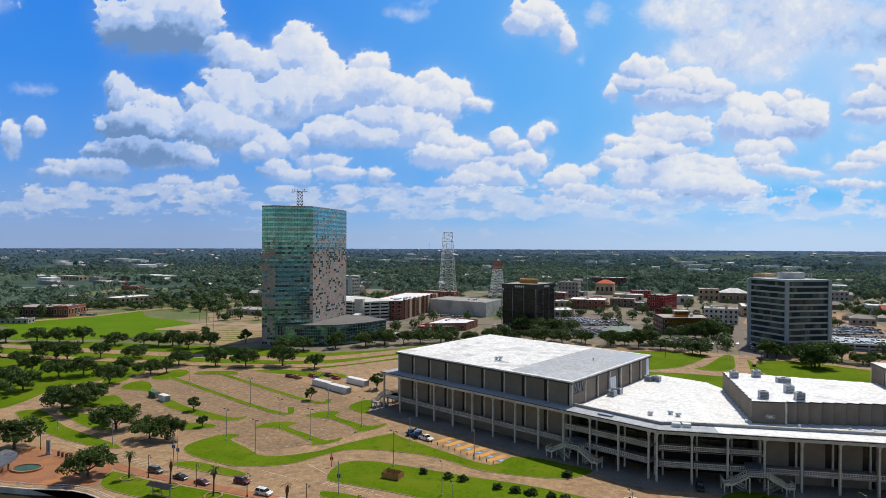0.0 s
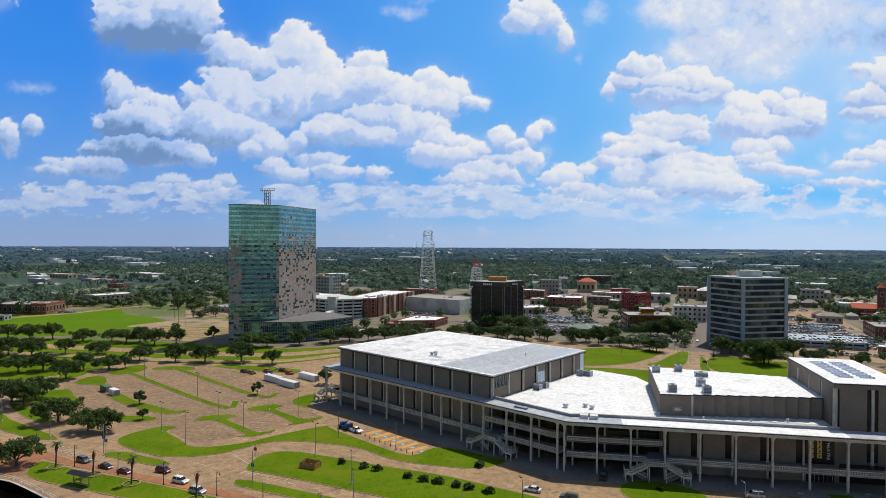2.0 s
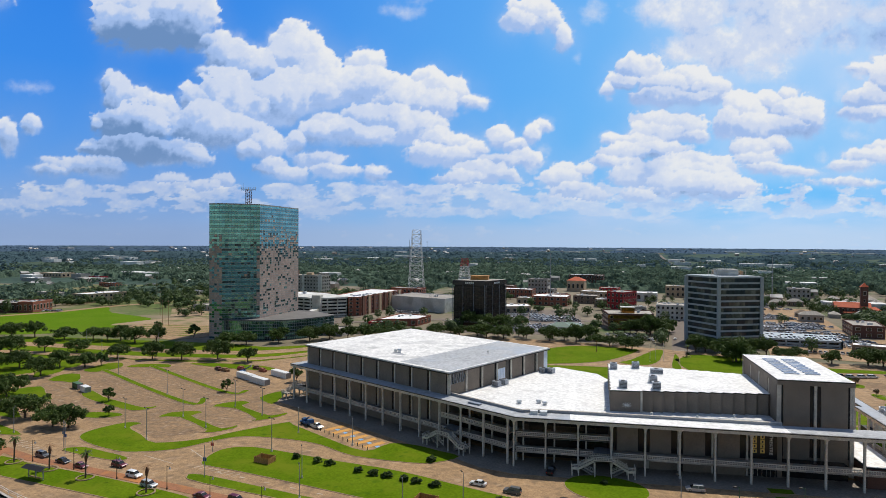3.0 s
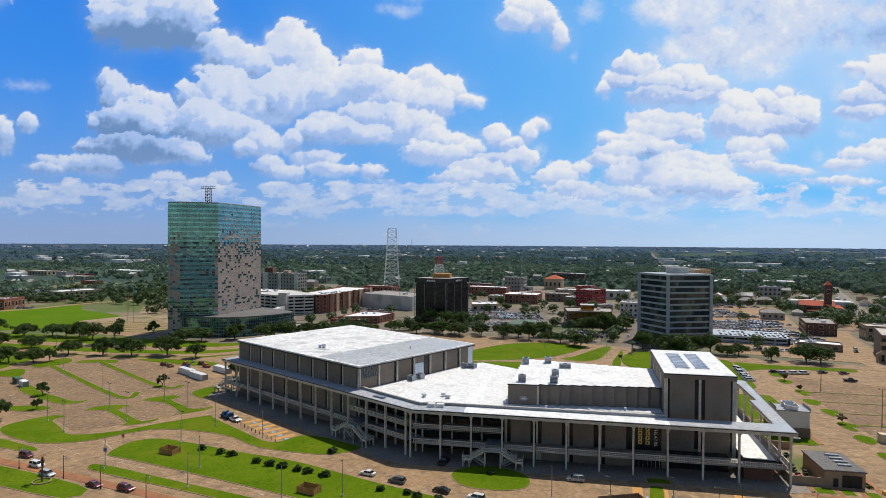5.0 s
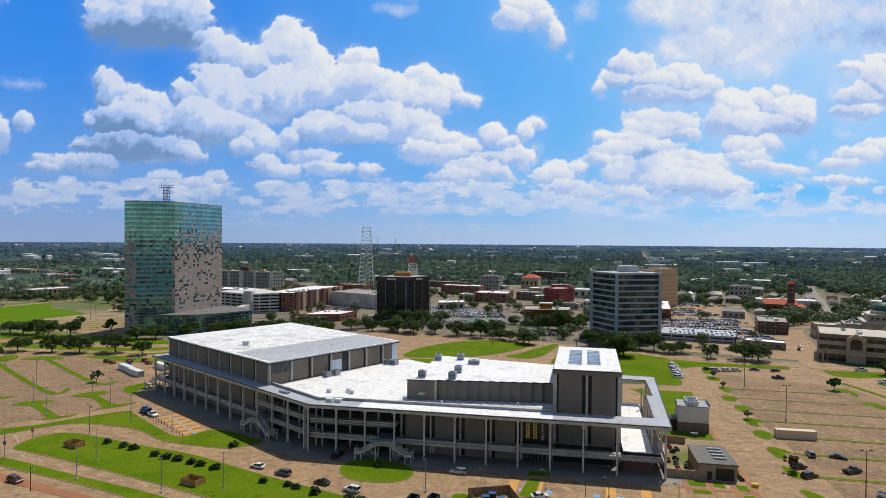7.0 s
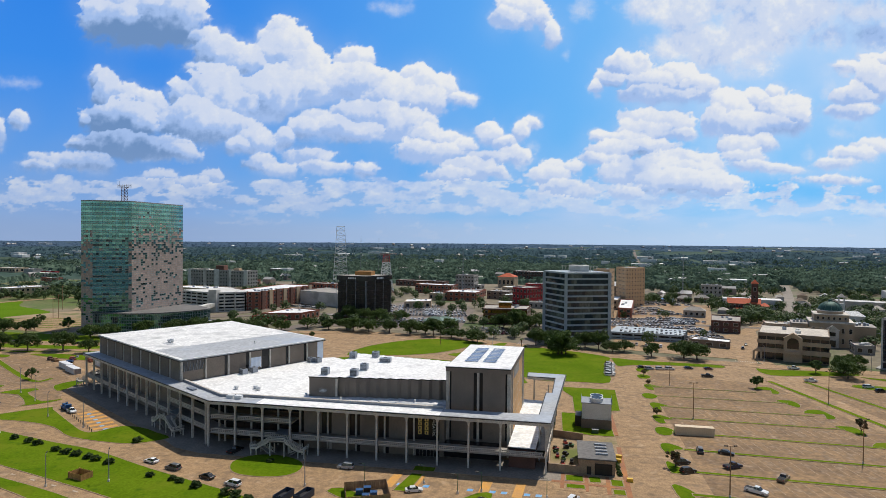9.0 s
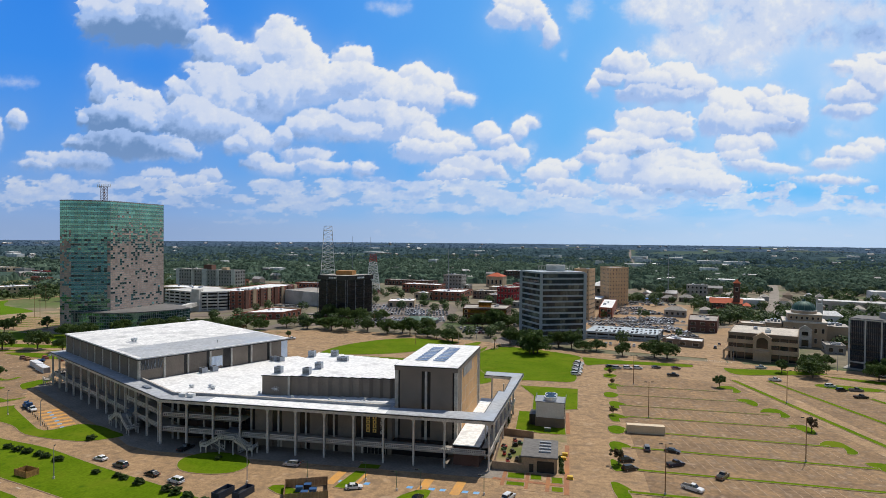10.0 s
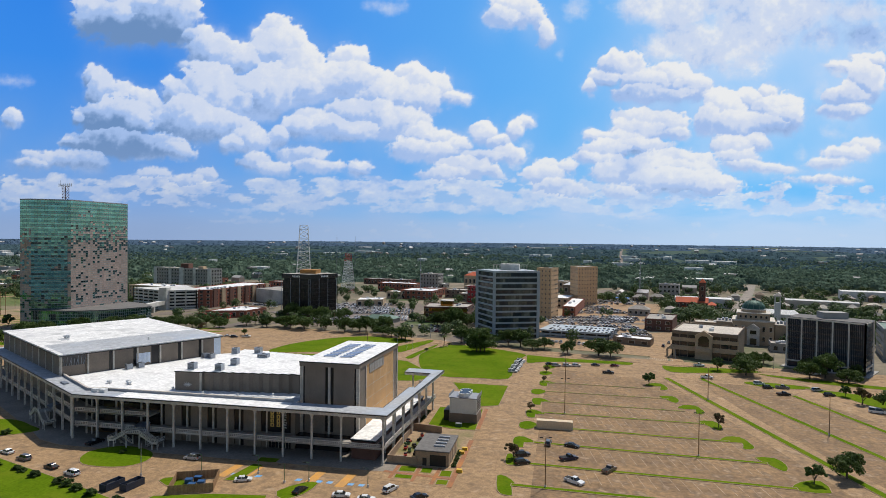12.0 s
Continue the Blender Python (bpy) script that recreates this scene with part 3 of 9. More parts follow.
    # wind bends the banks, which are heaps of overlapping ovals
    wu, wv = U + 30 * fractal(56, 5, 1.0, 0.62), V + 24 * fractal(56, 5, 1.0, 0.62)

    def heap(ovals):
        out = np.full(U.shape, -60.0)
        for cx, cy, rx, ry in ovals:
            k = min(rx, ry)
            out = np.maximum(out, k * (1 - np.sqrt(((wu - cx) / rx) ** 2 + ((wv - cy) / ry) ** 2)))
        return out

    sides = [(rng.choice((rng.uniform(-500, -70), rng.uniform(1650, 2080))), rng.uniform(-60, 320), rng.uniform(30, 80), rng.uniform(18, 40)) for _ in range(46)]
    body = heap(west + inner + middle + heart + east + far_east + sides)
    low = np.clip((V - 150) / 220, 0, 1)
    puff = (1 - low) * billow(46, 5) + low * billow(22, 4)
    dense = body + (13 - 6.5 * low) * puff + 9 * fractal(26, 4, 1.0, 0.65) + 1.5
    high = heap(upper) + 16 * billow(60, 6, 0.7) + 26 * fractal(90, 6, 1.0, 0.62) + 4
    # rows of flat heaps crowd together towards the horizon
    rows_ = 90 * fractal(40, 5, 0.34) + 7 * billow(15, 3) + 2 - 26 * smooth(V, 372, 402) - 75 * smooth(-V, -334, -300) + 8 * np.exp(-((U - 760) / 420) ** 2) - 9 * smooth(U, 1180, 1420) * smooth(-V, -368, -352)

    # a shaded mass first, then every puff over it with its own bright head and dim foot
    cover = np.maximum(smooth(dense, -2, 11), 0.72 * smooth(body + 9 + 30 * fractal(64, 5, 0.8), 0, 26))
    lit = 0.50 + 0.6 * fractal(44, 5) + 0 * U
    ruffle = 0.55 * fractal(30, 4) + 0.45 * fractal(12, 3)

    def puff_over(cx, cy, rx, ry):
        i0, i1 = np.searchsorted(us, (cx - rx * 1.6 - 22, cx + rx * 1.6 + 22))
        j1, j0 = len(vs) - np.searchsorted(vs[::-1], (cy - ry * 1.6 - 22, cy + ry * 1.6 + 22))
        if i1 <= i0 or j1 <= j0:
            return
        w = (slice(j0, j1), slice(i0, i1))
        k = min(rx, ry)
        du, dv = (wu[w] - cx) / rx, (wv[w] - cy) / ry
        d = k * (1 - np.sqrt(du * du + dv * dv)) + (2.5 + 0.34 * k) * puff[w] + 0.36 * k * ruffle[w] + 0.06 * k
        soft = 2.2 + 0.40 * k * smooth(dv, -0.3, 1.0)
        a = smooth(d, -0.4 * soft, 1.3 * soft) * (1 - 0.62 * smooth(dv + 0.7 * ruffle[w], 0.15, 1.05))
        tone = 0.90 - 0.50 * smooth(dv + 1.7 * ruffle[w] - 0.25 * du, -0.95, 0.80) + 0.13 * puff[w]
        c = a + cover[w] * (1 - a)
        lit[w] = np.where(c > 1e-4, (tone * a + lit[w] * cover[w] * (1 - a)) / np.maximum(c, 1e-4), lit[w])
        cover[w] = c

    for oval in sorted(west + inner + middle + heart + east + far_east + sides, key=lambda o: o[1] - 0.3 * o[3]):
        puff_over(*oval)
    above = 0 * U
    for k in range(1, 26):
        above += shifted(cover, 1.0 * k, 3.2 * k) * math.exp(-k / 14)
    lit = lit - 0.26 * (1 - np.exp(-above / 6.5)) * (1 - 0.5 * low) + 0.02 + 0.06 * np.clip((U - 600) / 700, 0, 1) - 0.17 * np.clip((640 - U) / 420, 0, 1)
    flat = smooth(rows_, -2, 9)
    lit = np.where(flat > cover, 0.66 + 1.0 * fractal(22, 4, 0.5), lit)
    cover = np.maximum(cover, 0.78 * flat)
    for cx, cy, rx, ry, amount in ((225, 262, 90, 36, 0.34), (265, 78, 95, 24, 0.22), (600, 268, 70, 14, 0.24), (420, 306, 50, 20, 0.28), (1150, 162, 60, 12, 0.20),
                                   (1390, 222, 40, 20, 0.24), (1136, 292, 26, 30, 0.34), (1210, 348, 90, 16, 0.22), (1010, 335, 60, 10, 0.16), (700, 318, 60, 22, 0.26), (880, 282, 30, 14, 0.22), (650, 222, 40, 14, 0.16)):
        lit -= amount * np.exp(-((U - cx) / rx) ** 2 - ((V - cy) / ry) ** 2)
    tall = 0.92 * smooth(high, -7, 24)
    lit = np.where(tall > cover, 0.70 + 1.0 * fractal(50, 6, 1.0, 0.65) - 0.36 * np.exp(-((U - 1510) / 85) ** 2 - ((V - 66) / 26) ** 2), lit)
    cover = np.maximum(cover, tall)
    thin = heap(wisps) + 9 * puff + 16 * fractal(22, 4)
    wisp = 0.55 * smooth(thin, -3, 22)
    lit = np.where(wisp > cover, 0.72, lit)
    cover = np.maximum(cover, wisp)
    cover *= 1 - 0.45 * smooth(V, 340, 405)
    # thin veils: along the horizon, in the upper right and round the banks
    veil = 0.50 * np.exp(-((V - 384) / 44) ** 2) * (0.8 + 2.2 * fractal(110, 5, 0.22)) + 0.50 * np.exp(-((U - 1380) / 260) ** 2 - ((V - 90) / 120) ** 2) * (0.8 + 1.4 * fractal(120, 5))
    veil -= 0.5 * np.exp(-((U - 1440) / 190) ** 2 - ((V - 345) / 24) ** 2)
    veil += 0.50 * blur(cover, 24) * (0.9 + 2.0 * fractal(60, 5)) + 0.26 * np.clip((U - 1050) / 500, 0, 1) * (0.8 + fractal(200, 3))
    az = np.arctan((U - 784) / 1050)
    el = np.arctan((432 - V) / 1050 * np.cos(az))
    facing, R = radians(10.35), 4880.0
    side, ahead, up = np.sin(az) * np.cos(el), np.cos(az) * np.cos(el), np.sin(el)
    co = np.stack([91 + R * (side * math.cos(facing) - ahead * math.sin(facing)), 2 + R * (side * math.sin(facing) + ahead * math.cos(facing)), 66 + R * up], -1)
    flow = np.stack([(U - 784) / 432.0, (432 - V) / 432.0, 0 * U], -1)
    height = np.degrees(el) + 7.0 * np.exp(-((U - 1440) / 190) ** 2 - ((V - 345) / 24) ** 2) + 3.0 * np.exp(-((U - 700) / 70) ** 2 - ((V - 318) / 30) ** 2)
    # the sides, past the edge of the view, need fewer columns
    keep = [i for i, u in enumerate(us) if -90 < u < 1660 or i % 6 == 0 or i == len(us) - 1]
    rows, cols = len(vs), len(keep)
    me = bpy.data.meshes.new("sky")
    idx = np.arange(rows * cols).reshape(rows, cols)
    quads = np.stack([idx[:-1, :-1], idx[:-1, 1:], idx[1:, 1:], idx[1:, :-1]], -1).reshape(-1, 4)
    me.from_pydata(co[:, keep].reshape(-1, 3), [], quads)
    for name, values in (("cover", cover), ("lit", lit), ("veil", np.clip(veil, 0, 1)), ("height", height), ("east", np.clip((U - 300) / 1000, 0, 1))):
        me.attributes.new(name, "FLOAT", "POINT").data.foreach_set("value", values[:, keep].astype(np.float32).ravel())
    me.attributes.new("flow", "FLOAT_VECTOR", "POINT").data.foreach_set("vector", flow[:, keep].astype(np.float32).ravel())
    me.materials.append(CUMULUS)
    me.polygons.foreach_set("use_smooth", [True] * len(me.polygons))
    return me


tagged(new("backdrop", sky_dome()), "blue summer sky with banks of white cumulus", "sky", kind="structure")


def slab(name, pts, mat, top, label, category, thick=0.3, smooth=0):
    if smooth:
        pts = curve(pts, smooth)
    pts = pts if area(pts) > 0 else pts[::-1]
    return setting(name, Shape().prism(pts, top - thick, top), mat, label, category)


# town floor, green belt, car parks
slab("town_ground", [(-700, 330), (-420, 330), (-100, 340), (60, 330), (420, 300), (760, 300), (900, 900), (500, 1150), (-100, 900), (-420, 830), (-800, 780)], TOWNGROUND, 0.0, "patchy town ground of paving, dirt and grass", "ground")
park = [(x, y) for x, y in SHORE if -235 <= x <= 520]
slab("pavement", park + [(520, 330), (330, 341), (245, 352), (205, 359), (130, 383), (85, 396), (28, 411), (-20, 404), (-60, 388), (-100, 350), (-130, 318), (-160, 300), (-240, 298)], CONCRETE, 0.06, "stained tan concrete car park and drives", "pavement")
slab("green_belt", [(-620, 290), (-450, 292), (-234, 293), (-160, 293), (-118, 303), (-84, 336), (-40, 380), (-30, 398), (-60, 402), (-104, 362), (-135, 345), (-170, 352), (-300, 352), (-360, 340), (-620, 345)], GRASS, 0.10, "mown green verge with trees along the boulevard", "lawn")
slab("west_lawn", [(-620, 300), (-245, 294), (-222, 292), (-205, 270), (-222, 240), (-216, 205), (-232, 190), (-300, 190), (-460, 230), (-620, 250)], GRASS, 0.10, "shaded lawn under oaks", "lawn", smooth=3)
slab("west_town", [(-800, 346), (-300, 350), (-205, 352), (-215, 480), (-190, 560), (-150, 620), (-140, 760), (-420, 820), (-800, 770)], WESTTOWN, 0.06, "grassy west side of town with bare plots", "ground")
slab("meadow", [(-420, 400), (-450, 420), (-430, 470), (-407, 503), (-395, 522), (-361, 485), (-298, 455), (-290, 424), (-292, 380), (-330, 356), (-372, 354)], FIELD, 0.14, "bright green open meadow", "lawn", smooth=3)

west_lot = [(-196, 264), (-168, 286), (-150, 290), (-96, 257), (-60, 212), (-68, 197), (-80, 184), (-90, 176), (-108, 187), (-150, 196), (-176, 214), (-198, 240)]
slab("parking_west", west_lot, WESTCONCRETE, 0.075, "oil-stained concrete parking rows", "car park")
slab("parking_east", [(179, 160), (266, 160), (258, 200), (238, 300), (185, 318), (181, 260)], LOTCONCRETE, 0.075, "oil-stained concrete parking rows", "car park")
slab("parking_far_east", [(277, 172), (330, 172), (300, 262), (282, 300), (252, 305), (262, 240)], LOTCONCRETE, 0.075, "oil-stained concrete parking rows", "car park")

ROAD_LINES = {
    "boulevard": ([(-620, 335), (-350, 327), (-250, 322), (-170, 321), (-130, 328), (-97, 354), (-60, 388), (-20, 402), (28, 405), (85, 391), (130, 376), (169, 362), (205, 354), (245, 347), (330, 336), (520, 316)], 11.5, CONCRETE, "tan concrete boulevard past the lawns"),
    "drive": ([(-620, 302), (-234, 299), (-160, 301), (-120, 311), (-94, 337), (-62, 368), (-34, 388)], 8.0, CONCRETE, "tan concrete drive beside the boulevard"),
    "north_street": ([(121, 384), (133, 450), (147, 520), (172, 590), (205, 690), (260, 830)], 13, ASPHALT, "grey town street running inland"),
    "court_street": ([(243, 350), (255, 410), (270, 455), (300, 512), (345, 580)], 9.5, CONCRETE, "pale tan town street past the courthouse"),
    "church_street": ([(345, 580), (387, 692), (440, 844), (491, 998)], 11, WALKWAY, "grey straight street running past the church"),
    "west_street": ([(-470, 395), (-416, 470), (-395, 540), (-330, 640), (-250, 800)], 9, CONCRETE, "pale street beside the meadow"),
    "bank_street": ([(-150, 452), (-132, 500), (-112, 590), (-80, 700)], 12, ASPHALT, "grey town street beside brick flats"),
    "plain_street": ([(-55, 402), (-42, 470), (-28, 540), (0, 660)], 12, ASPHALT, "grey town street beside a black block"),
    "cross_street": ([(-150, 455), (-60, 500), (10, 520), (60, 520), (140, 505), (280, 500), (420, 470)], 10, ASPHALT, "grey cross street in the town"),
}
for name, (line, width, mat, label) in ROAD_LINES.items():
    outline = ribbon(curve(line, 4, closed=False), width)
    slab("road_" + name, outline, mat, 0.155 + 0.006 * list(ROAD_LINES).index(name), label, "road", 0.2)


def lawn(pts, smooth=3, label="mown green lawn with a pale kerb", mat=GRASS, high=0.17):
    pts = curve(pts, smooth) if smooth else pts
    pts = pts if area(pts) > 0 else pts[::-1]
    ob = setting("lawn", Shape().prism(pts, -0.1, high), mat, label, "lawn")
    rim, out = Shape(), offset(pts, 0.22)
    n = len(pts)
    rim.add([(x, y, high + 0.015) for x, y in offset(pts, -0.02)] + [(x, y, high + 0.01) for x, y in out] + [(x, y, -0.05) for x, y in out],
            [(i, n + i, n + (i + 1) % n, (i + 1) % n) for i in range(n)] + [(n + i, 2 * n + i, 2 * n + (i + 1) % n, n + (i + 1) % n) for i in range(n)])
    part("kerb", rim, KERB, ob)
    return ob


def bar_lawn(p, q, width, hook=None):
    """A long green strip between parking rows, with rounded ends."""
    line = [p, q] + ([hook] if hook else [])
    base = curve(line, 5, closed=False) if hook else [(p[0] + (q[0] - p[0]) * k / 4, p[1] + (q[1] - p[1]) * k / 4) for k in range(5)]
    return lawn(ribbon(base, width), 0, "narrow green strip between parking rows", high=0.20)


lawn([(-116, 173), (-117, 180), (-112, 189.5), (-105.5, 190), (-106.5, 185), (-97, 178.5), (-87, 172.3), (-74, 179), (-68, 187), (-55, 201), (-51, 199), (-33, 187), (-17.5, 178.2), (-11.5, 186.5), (-3, 186.5), (5, 183), (12.5, 179),
      (6, 172.5), (-2, 171.2), (-20, 173.5), (-33, 180.8), (-46, 184), (-61, 183.8), (-68.4, 179), (-77, 168), (-88, 163.4), (-95, 163.5), (-108, 167.8)], 3, "winding mown lawn before the hall")
lawn([(-62, 159), (-63, 168), (-60, 173), (-54, 174.6), (-44, 173), (-22, 168), (-2, 163.9), (24, 154.3), (50, 146), (73, 138), (88, 132), (84, 120), (45, 130), (13, 139.3), (-27, 150), (-47, 155), (-57, 157)], 3, "long mown lawn with clipped shrubs")
lawn([(-60, 149), (-56, 150.8), (-25, 143.5), (2, 137.3), (22, 131), (20, 126.5), (-10, 136.2), (-53, 145.6)], 3)
lawn([(-111, 160.5), (-107, 164.2), (-97, 161.8), (-88, 159.2), (-86, 157), (-91, 156)], 3)
lawn([(-125, 152.5), (-112, 149), (-94, 146), (-78, 143), (-60, 139), (-48, 135), (-50, 129), (-75, 133), (-100, 137.5), (-114, 140), (-122, 144)], 2, "waterfront lawn with palms")
lawn([(45.5, 160), (44.3, 165.5), (48, 170.2), (54, 171.6), (61, 169.8), (65.3, 166), (66, 161), (63.5, 157.2), (57.5, 155.4), (50, 156)], 3, "oval mown lawn before the steps")
lawn([(98, 168.2), (104, 168.6), (104, 171.5), (98, 171.5)], 0)
bar_lawn((-185, 266), (-107, 218.5), 2.6, (-103.5, 226.5))
bar_lawn((-168, 280), (-101, 237.5), 2.6, (-92.5, 242))
lawn([(-104.5, 198), (-103.8, 204.5), (-96, 208), (-92, 206.5), (-93.5, 201.8), (-84, 196), (-74, 190), (-70.5, 194.5), (-70, 191), (-74, 186), (-79, 185), (-78, 187.6), (-97, 199.6)], 2, "hooked green island between parking rows")
lawn([(-92.8, 215), (-91, 221), (-85, 225), (-81, 223), (-82, 218.5), (-74, 213), (-64.5, 208), (-60, 213), (-59.5, 209.5), (-63, 204), (-68, 200), (-67.5, 203), (-82.5, 214.5)], 2, "hooked green island between parking rows")
lawn([(-81, 231.5), (-78.5, 241.5), (-75, 243), (-72.5, 236), (-70.9, 224), (-74, 224.5)], 3)
lawn([(-159, 222), (-159, 228), (-146, 219.5), (-133, 214), (-119, 208.5), (-115, 211.5), (-114.5, 208), (-118, 204.5), (-125, 205), (-148, 214.5)], 2, "green island with young trees in a car park")
lawn([(-137, 196.5), (-131, 199.5), (-122, 199.5), (-119.5, 196.5), (-126, 192.5), (-133, 193)], 3)
lawn([(-206, 199), (-187, 186), (-169, 177.5), (-149, 170.7), (-138, 170), (-141, 173.5), (-172, 186.5), (-191, 199), (-200, 204)], 2)
lawn([(-192, 205), (-182, 203.5), (-170, 199), (-154, 187.5), (-165, 188), (-182, 198)], 2)
lawn([(-196, 206), (-191, 211), (-194, 223), (-187, 230), (-176, 221), (-164, 212), (-176, 212), (-186, 208)], 2)
lawn([(-204, 244), (-203, 258), (-210, 268), (-218, 264), (-212, 252)], 3)
lawn([(-194, 241), (-197, 253), (-189, 255), (-177, 239.5), (-185, 240)], 2)
lawn([(-195, 264), (-195, 281), (-188, 283), (-181, 273), (-185, 261)], 3)
lawn([(-179, 275), (-177, 282.5), (-162, 285), (-157, 279), (-166, 277)], 3)
lawn([(-152, 289), (-140, 293), (-112, 292), (-100, 285), (-108, 281), (-134, 284)], 3)
# east side: great lawn, side lawns, car-park islands
lawn([(111, 331), (111, 350), (117, 365), (127, 374), (150, 366), (169, 353), (168, 340), (165.5, 315), (164, 290), (150, 288), (131, 288), (120, 299)], 3, "great mown lawn beside the hall")
lawn([(171, 341), (171.5, 351), (185, 347), (212, 344.5), (227, 343), (226, 336), (215, 336.5), (195, 336.5), (180, 333), (172, 329)], 3, "mown verge with oaks along the boulevard")
lawn([(139.5, 277), (165, 276), (163.5, 243), (150, 238), (146, 238), (146, 260)], 0, "mown lawn beside a service yard")
lawn([(22, 326), (24, 352), (38, 376), (56, 390), (74, 391), (93, 385), (93, 379), (84, 362), (72, 345), (60, 336), (44, 330)], 3, "mown lawn behind the hall")
lawn([(78, 341), (85, 349), (97, 372), (105, 386), (109, 384), (105, 366), (100, 348), (93, 337), (84, 336)], 3, "mown lawn in a curved drive")
lawn([(104, 327), (106, 341), (110, 358), (114, 374), (113.5, 360), (110, 341), (108, 326)], 2)
lawn([(20, 318), (44, 325), (66, 326), (88, 322), (108, 318), (124, 290), (122, 276), (86, 274), (56, 284), (34, 300)], 2, "mown lawn behind the theatre")
lawn([(141, 213.5), (141, 236), (158, 236), (158.2, 210.5), (150, 210.5)], 0, "mown grass round a cooling tower")
for p, q, w in (((173.7, 166.8), (230, 164.7), 1.5), ((176.8, 183.2), (250, 179.8), 1.4), ((178.8, 202.3), (248.5, 198.1), 1.4), ((178.8, 219.8), (242.8, 216.5), 1.3), ((181, 237.3), (239.5, 235.3), 1.1), ((182, 253), (236, 250.8), 0.7), ((182, 270), (233, 268.5), 0.6), ((180, 287), (226, 285), 0.6)):
    bar_lawn(p, q, w)
HOOK, LEAF, DROP, END = "hooked green island at the end of a parking row", "leaf-shaped green island in a car park", "small green island with a kerb", "pointed green island at the end of a parking row"
lawn([(169.4, 172.2), (171.8, 172.3), (174.8, 167.6), (173.8, 165.7), (174.3, 160.4), (172.4, 160.0), (170.3, 162.4)], 2, HOOK)
lawn([(170.9, 189.1), (171.0, 182.0), (172.8, 181.0), (176.5, 182.3), (174.0, 186.4), (172.2, 190.3)], 2, DROP)
for dx, dy in ((0, 0), (2.8, 33), (4.6, 51), (7.0, 83)):
    lawn([(172.0 + dx, 201.4 + dy), (172.4 + dx, 206.2 + dy), (175.4 + dx, 207.2 + dy), (179.3 + dx, 202.4 + dy), (175.6 + dx, 201.3 + dy), (175.6 + dx, 197.0 + dy), (173.1 + dx, 196.8 + dy)], 2, HOOK)
for x, y in ((176.4, 220), (179, 268.5), (182, 306), (183.5, 321)):
    lawn([(x - 3, y - 3), (x - 3, y + 3), (x + 0.3, y + 5), (x + 3.2, y + 1), (x + 0.2, y - 4.4)], 3, LEAF)
lawn([(249.0, 180.6), (253.0, 185.2), (258.6, 187.0), (258.0, 178.7), (250.7, 178.3)], 2, DROP)
for dx, dy in ((0, 0), (-8.5, 36), (-16.5, 70)):
    lawn([(246.5 + dx, 202.6 + dy), (252.2 + dx, 203.4 + dy), (253.7 + dx, 198.5 + dy), (252.8 + dx, 194.3 + dy), (251.0 + dx, 192.4 + dy), (248.6 + dx, 197.0 + dy)], 2, END)
for dx, dy in ((0, 0), (-6, 38), (-13, 74)):
    lawn([(239.9 + dx, 216.2 + dy), (243.3 + dx, 221.8 + dy), (247.9 + dx, 222.2 + dy), (249.1 + dx, 217.3 + dy), (249.4 + dx, 212.4 + dy), (247.4 + dx, 209.9 + dy), (245.3 + dx, 210.4 + dy), (246.7 + dx, 216.0 + dy)], 2, HOOK)
bar_lawn((239.5, 309), (272.5, 174), 2.4)
bar_lawn((256, 311), (296, 176), 2.2)
bar_lawn((288, 286), (318, 176), 2.2)
lawn([(243, 338.5), (250, 337), (274, 338.5), (291, 333), (271, 327), (250, 322.5), (243, 326)], 3, "mown verge beside a junction")
lawn([(274, 306), (280, 310), (301, 304.5), (297, 299), (281, 300)], 3)
lawn([(287, 329), (337, 312), (420, 296), (420, 290), (334, 306), (305, 315)], 2)
lawn([(299, 301), (326, 290.5), (352, 280), (345, 262), (317, 271), (310, 284)], 2)
lawn([(84, 141), (112, 147), (108, 138), (86, 130)], 2, "mown lawn by a bin enclosure")
lawn([(113.5, 150), (118, 156.5), (122, 157), (121, 150), (117, 146)], 2)
lawn([(79, 150), (82, 152.8), (90, 148.5), (87, 146)], 2)
lawn([(96, 154), (98.2, 166), (101.4, 166), (100, 154)], 0)

# brick walks, forecourt and the shaded terrace
slab("brick_walk", ribbon([(-137, 160), (-114.8, 152.6), (-96, 149), (-78, 145.5), (-60, 142), (-40, 137.5), (-20, 133), (10, 126)], 3.2), BRICKWALK, 0.13, "red brick footway beside the road", "pavement")
slab("plaza", [(-152, 140), (-160, 148), (-167, 166), (-151, 164), (-135, 161.4), (-127, 155), (-123.5, 143), (-134, 140.6)], BRICKWALK, 0.14, "worn red brick waterfront plaza", "pavement", smooth=3)
slab("terrace", [(-73, 229), (-66, 240), (30, 182), (140, 182), (142, 168.6), (30, 168.6), (20, 171.5), (13, 176.5)], WALKWAY, 0.12, "grey concrete terrace under the gallery", "pavement")
slab("forecourt", [(137, 163.5), (158, 161), (158.2, 174.5), (136.8, 175)], CONCRETE, 0.11, "worn tan concrete before the service building", "pavement")
for p, q, w in (((137.2, 168.9), (158, 167.2), 1.3), ((157.3, 161.5), (158.4, 200), 1.4), ((140, 164.4), (140.4, 174.6), 1.05), ((152.2, 162.6), (152.6, 174.4), 1.05), ((146.6, 163.4), (146.8, 174.4), 0.9), ((159.0, 212), (159.4, 237), 1.4)):
    slab("brick_path", ribbon([p, q], w), BRICKWALK, 0.131 + 0.02 * w, "narrow red brick path beside the service building", "pavement", 0.1)
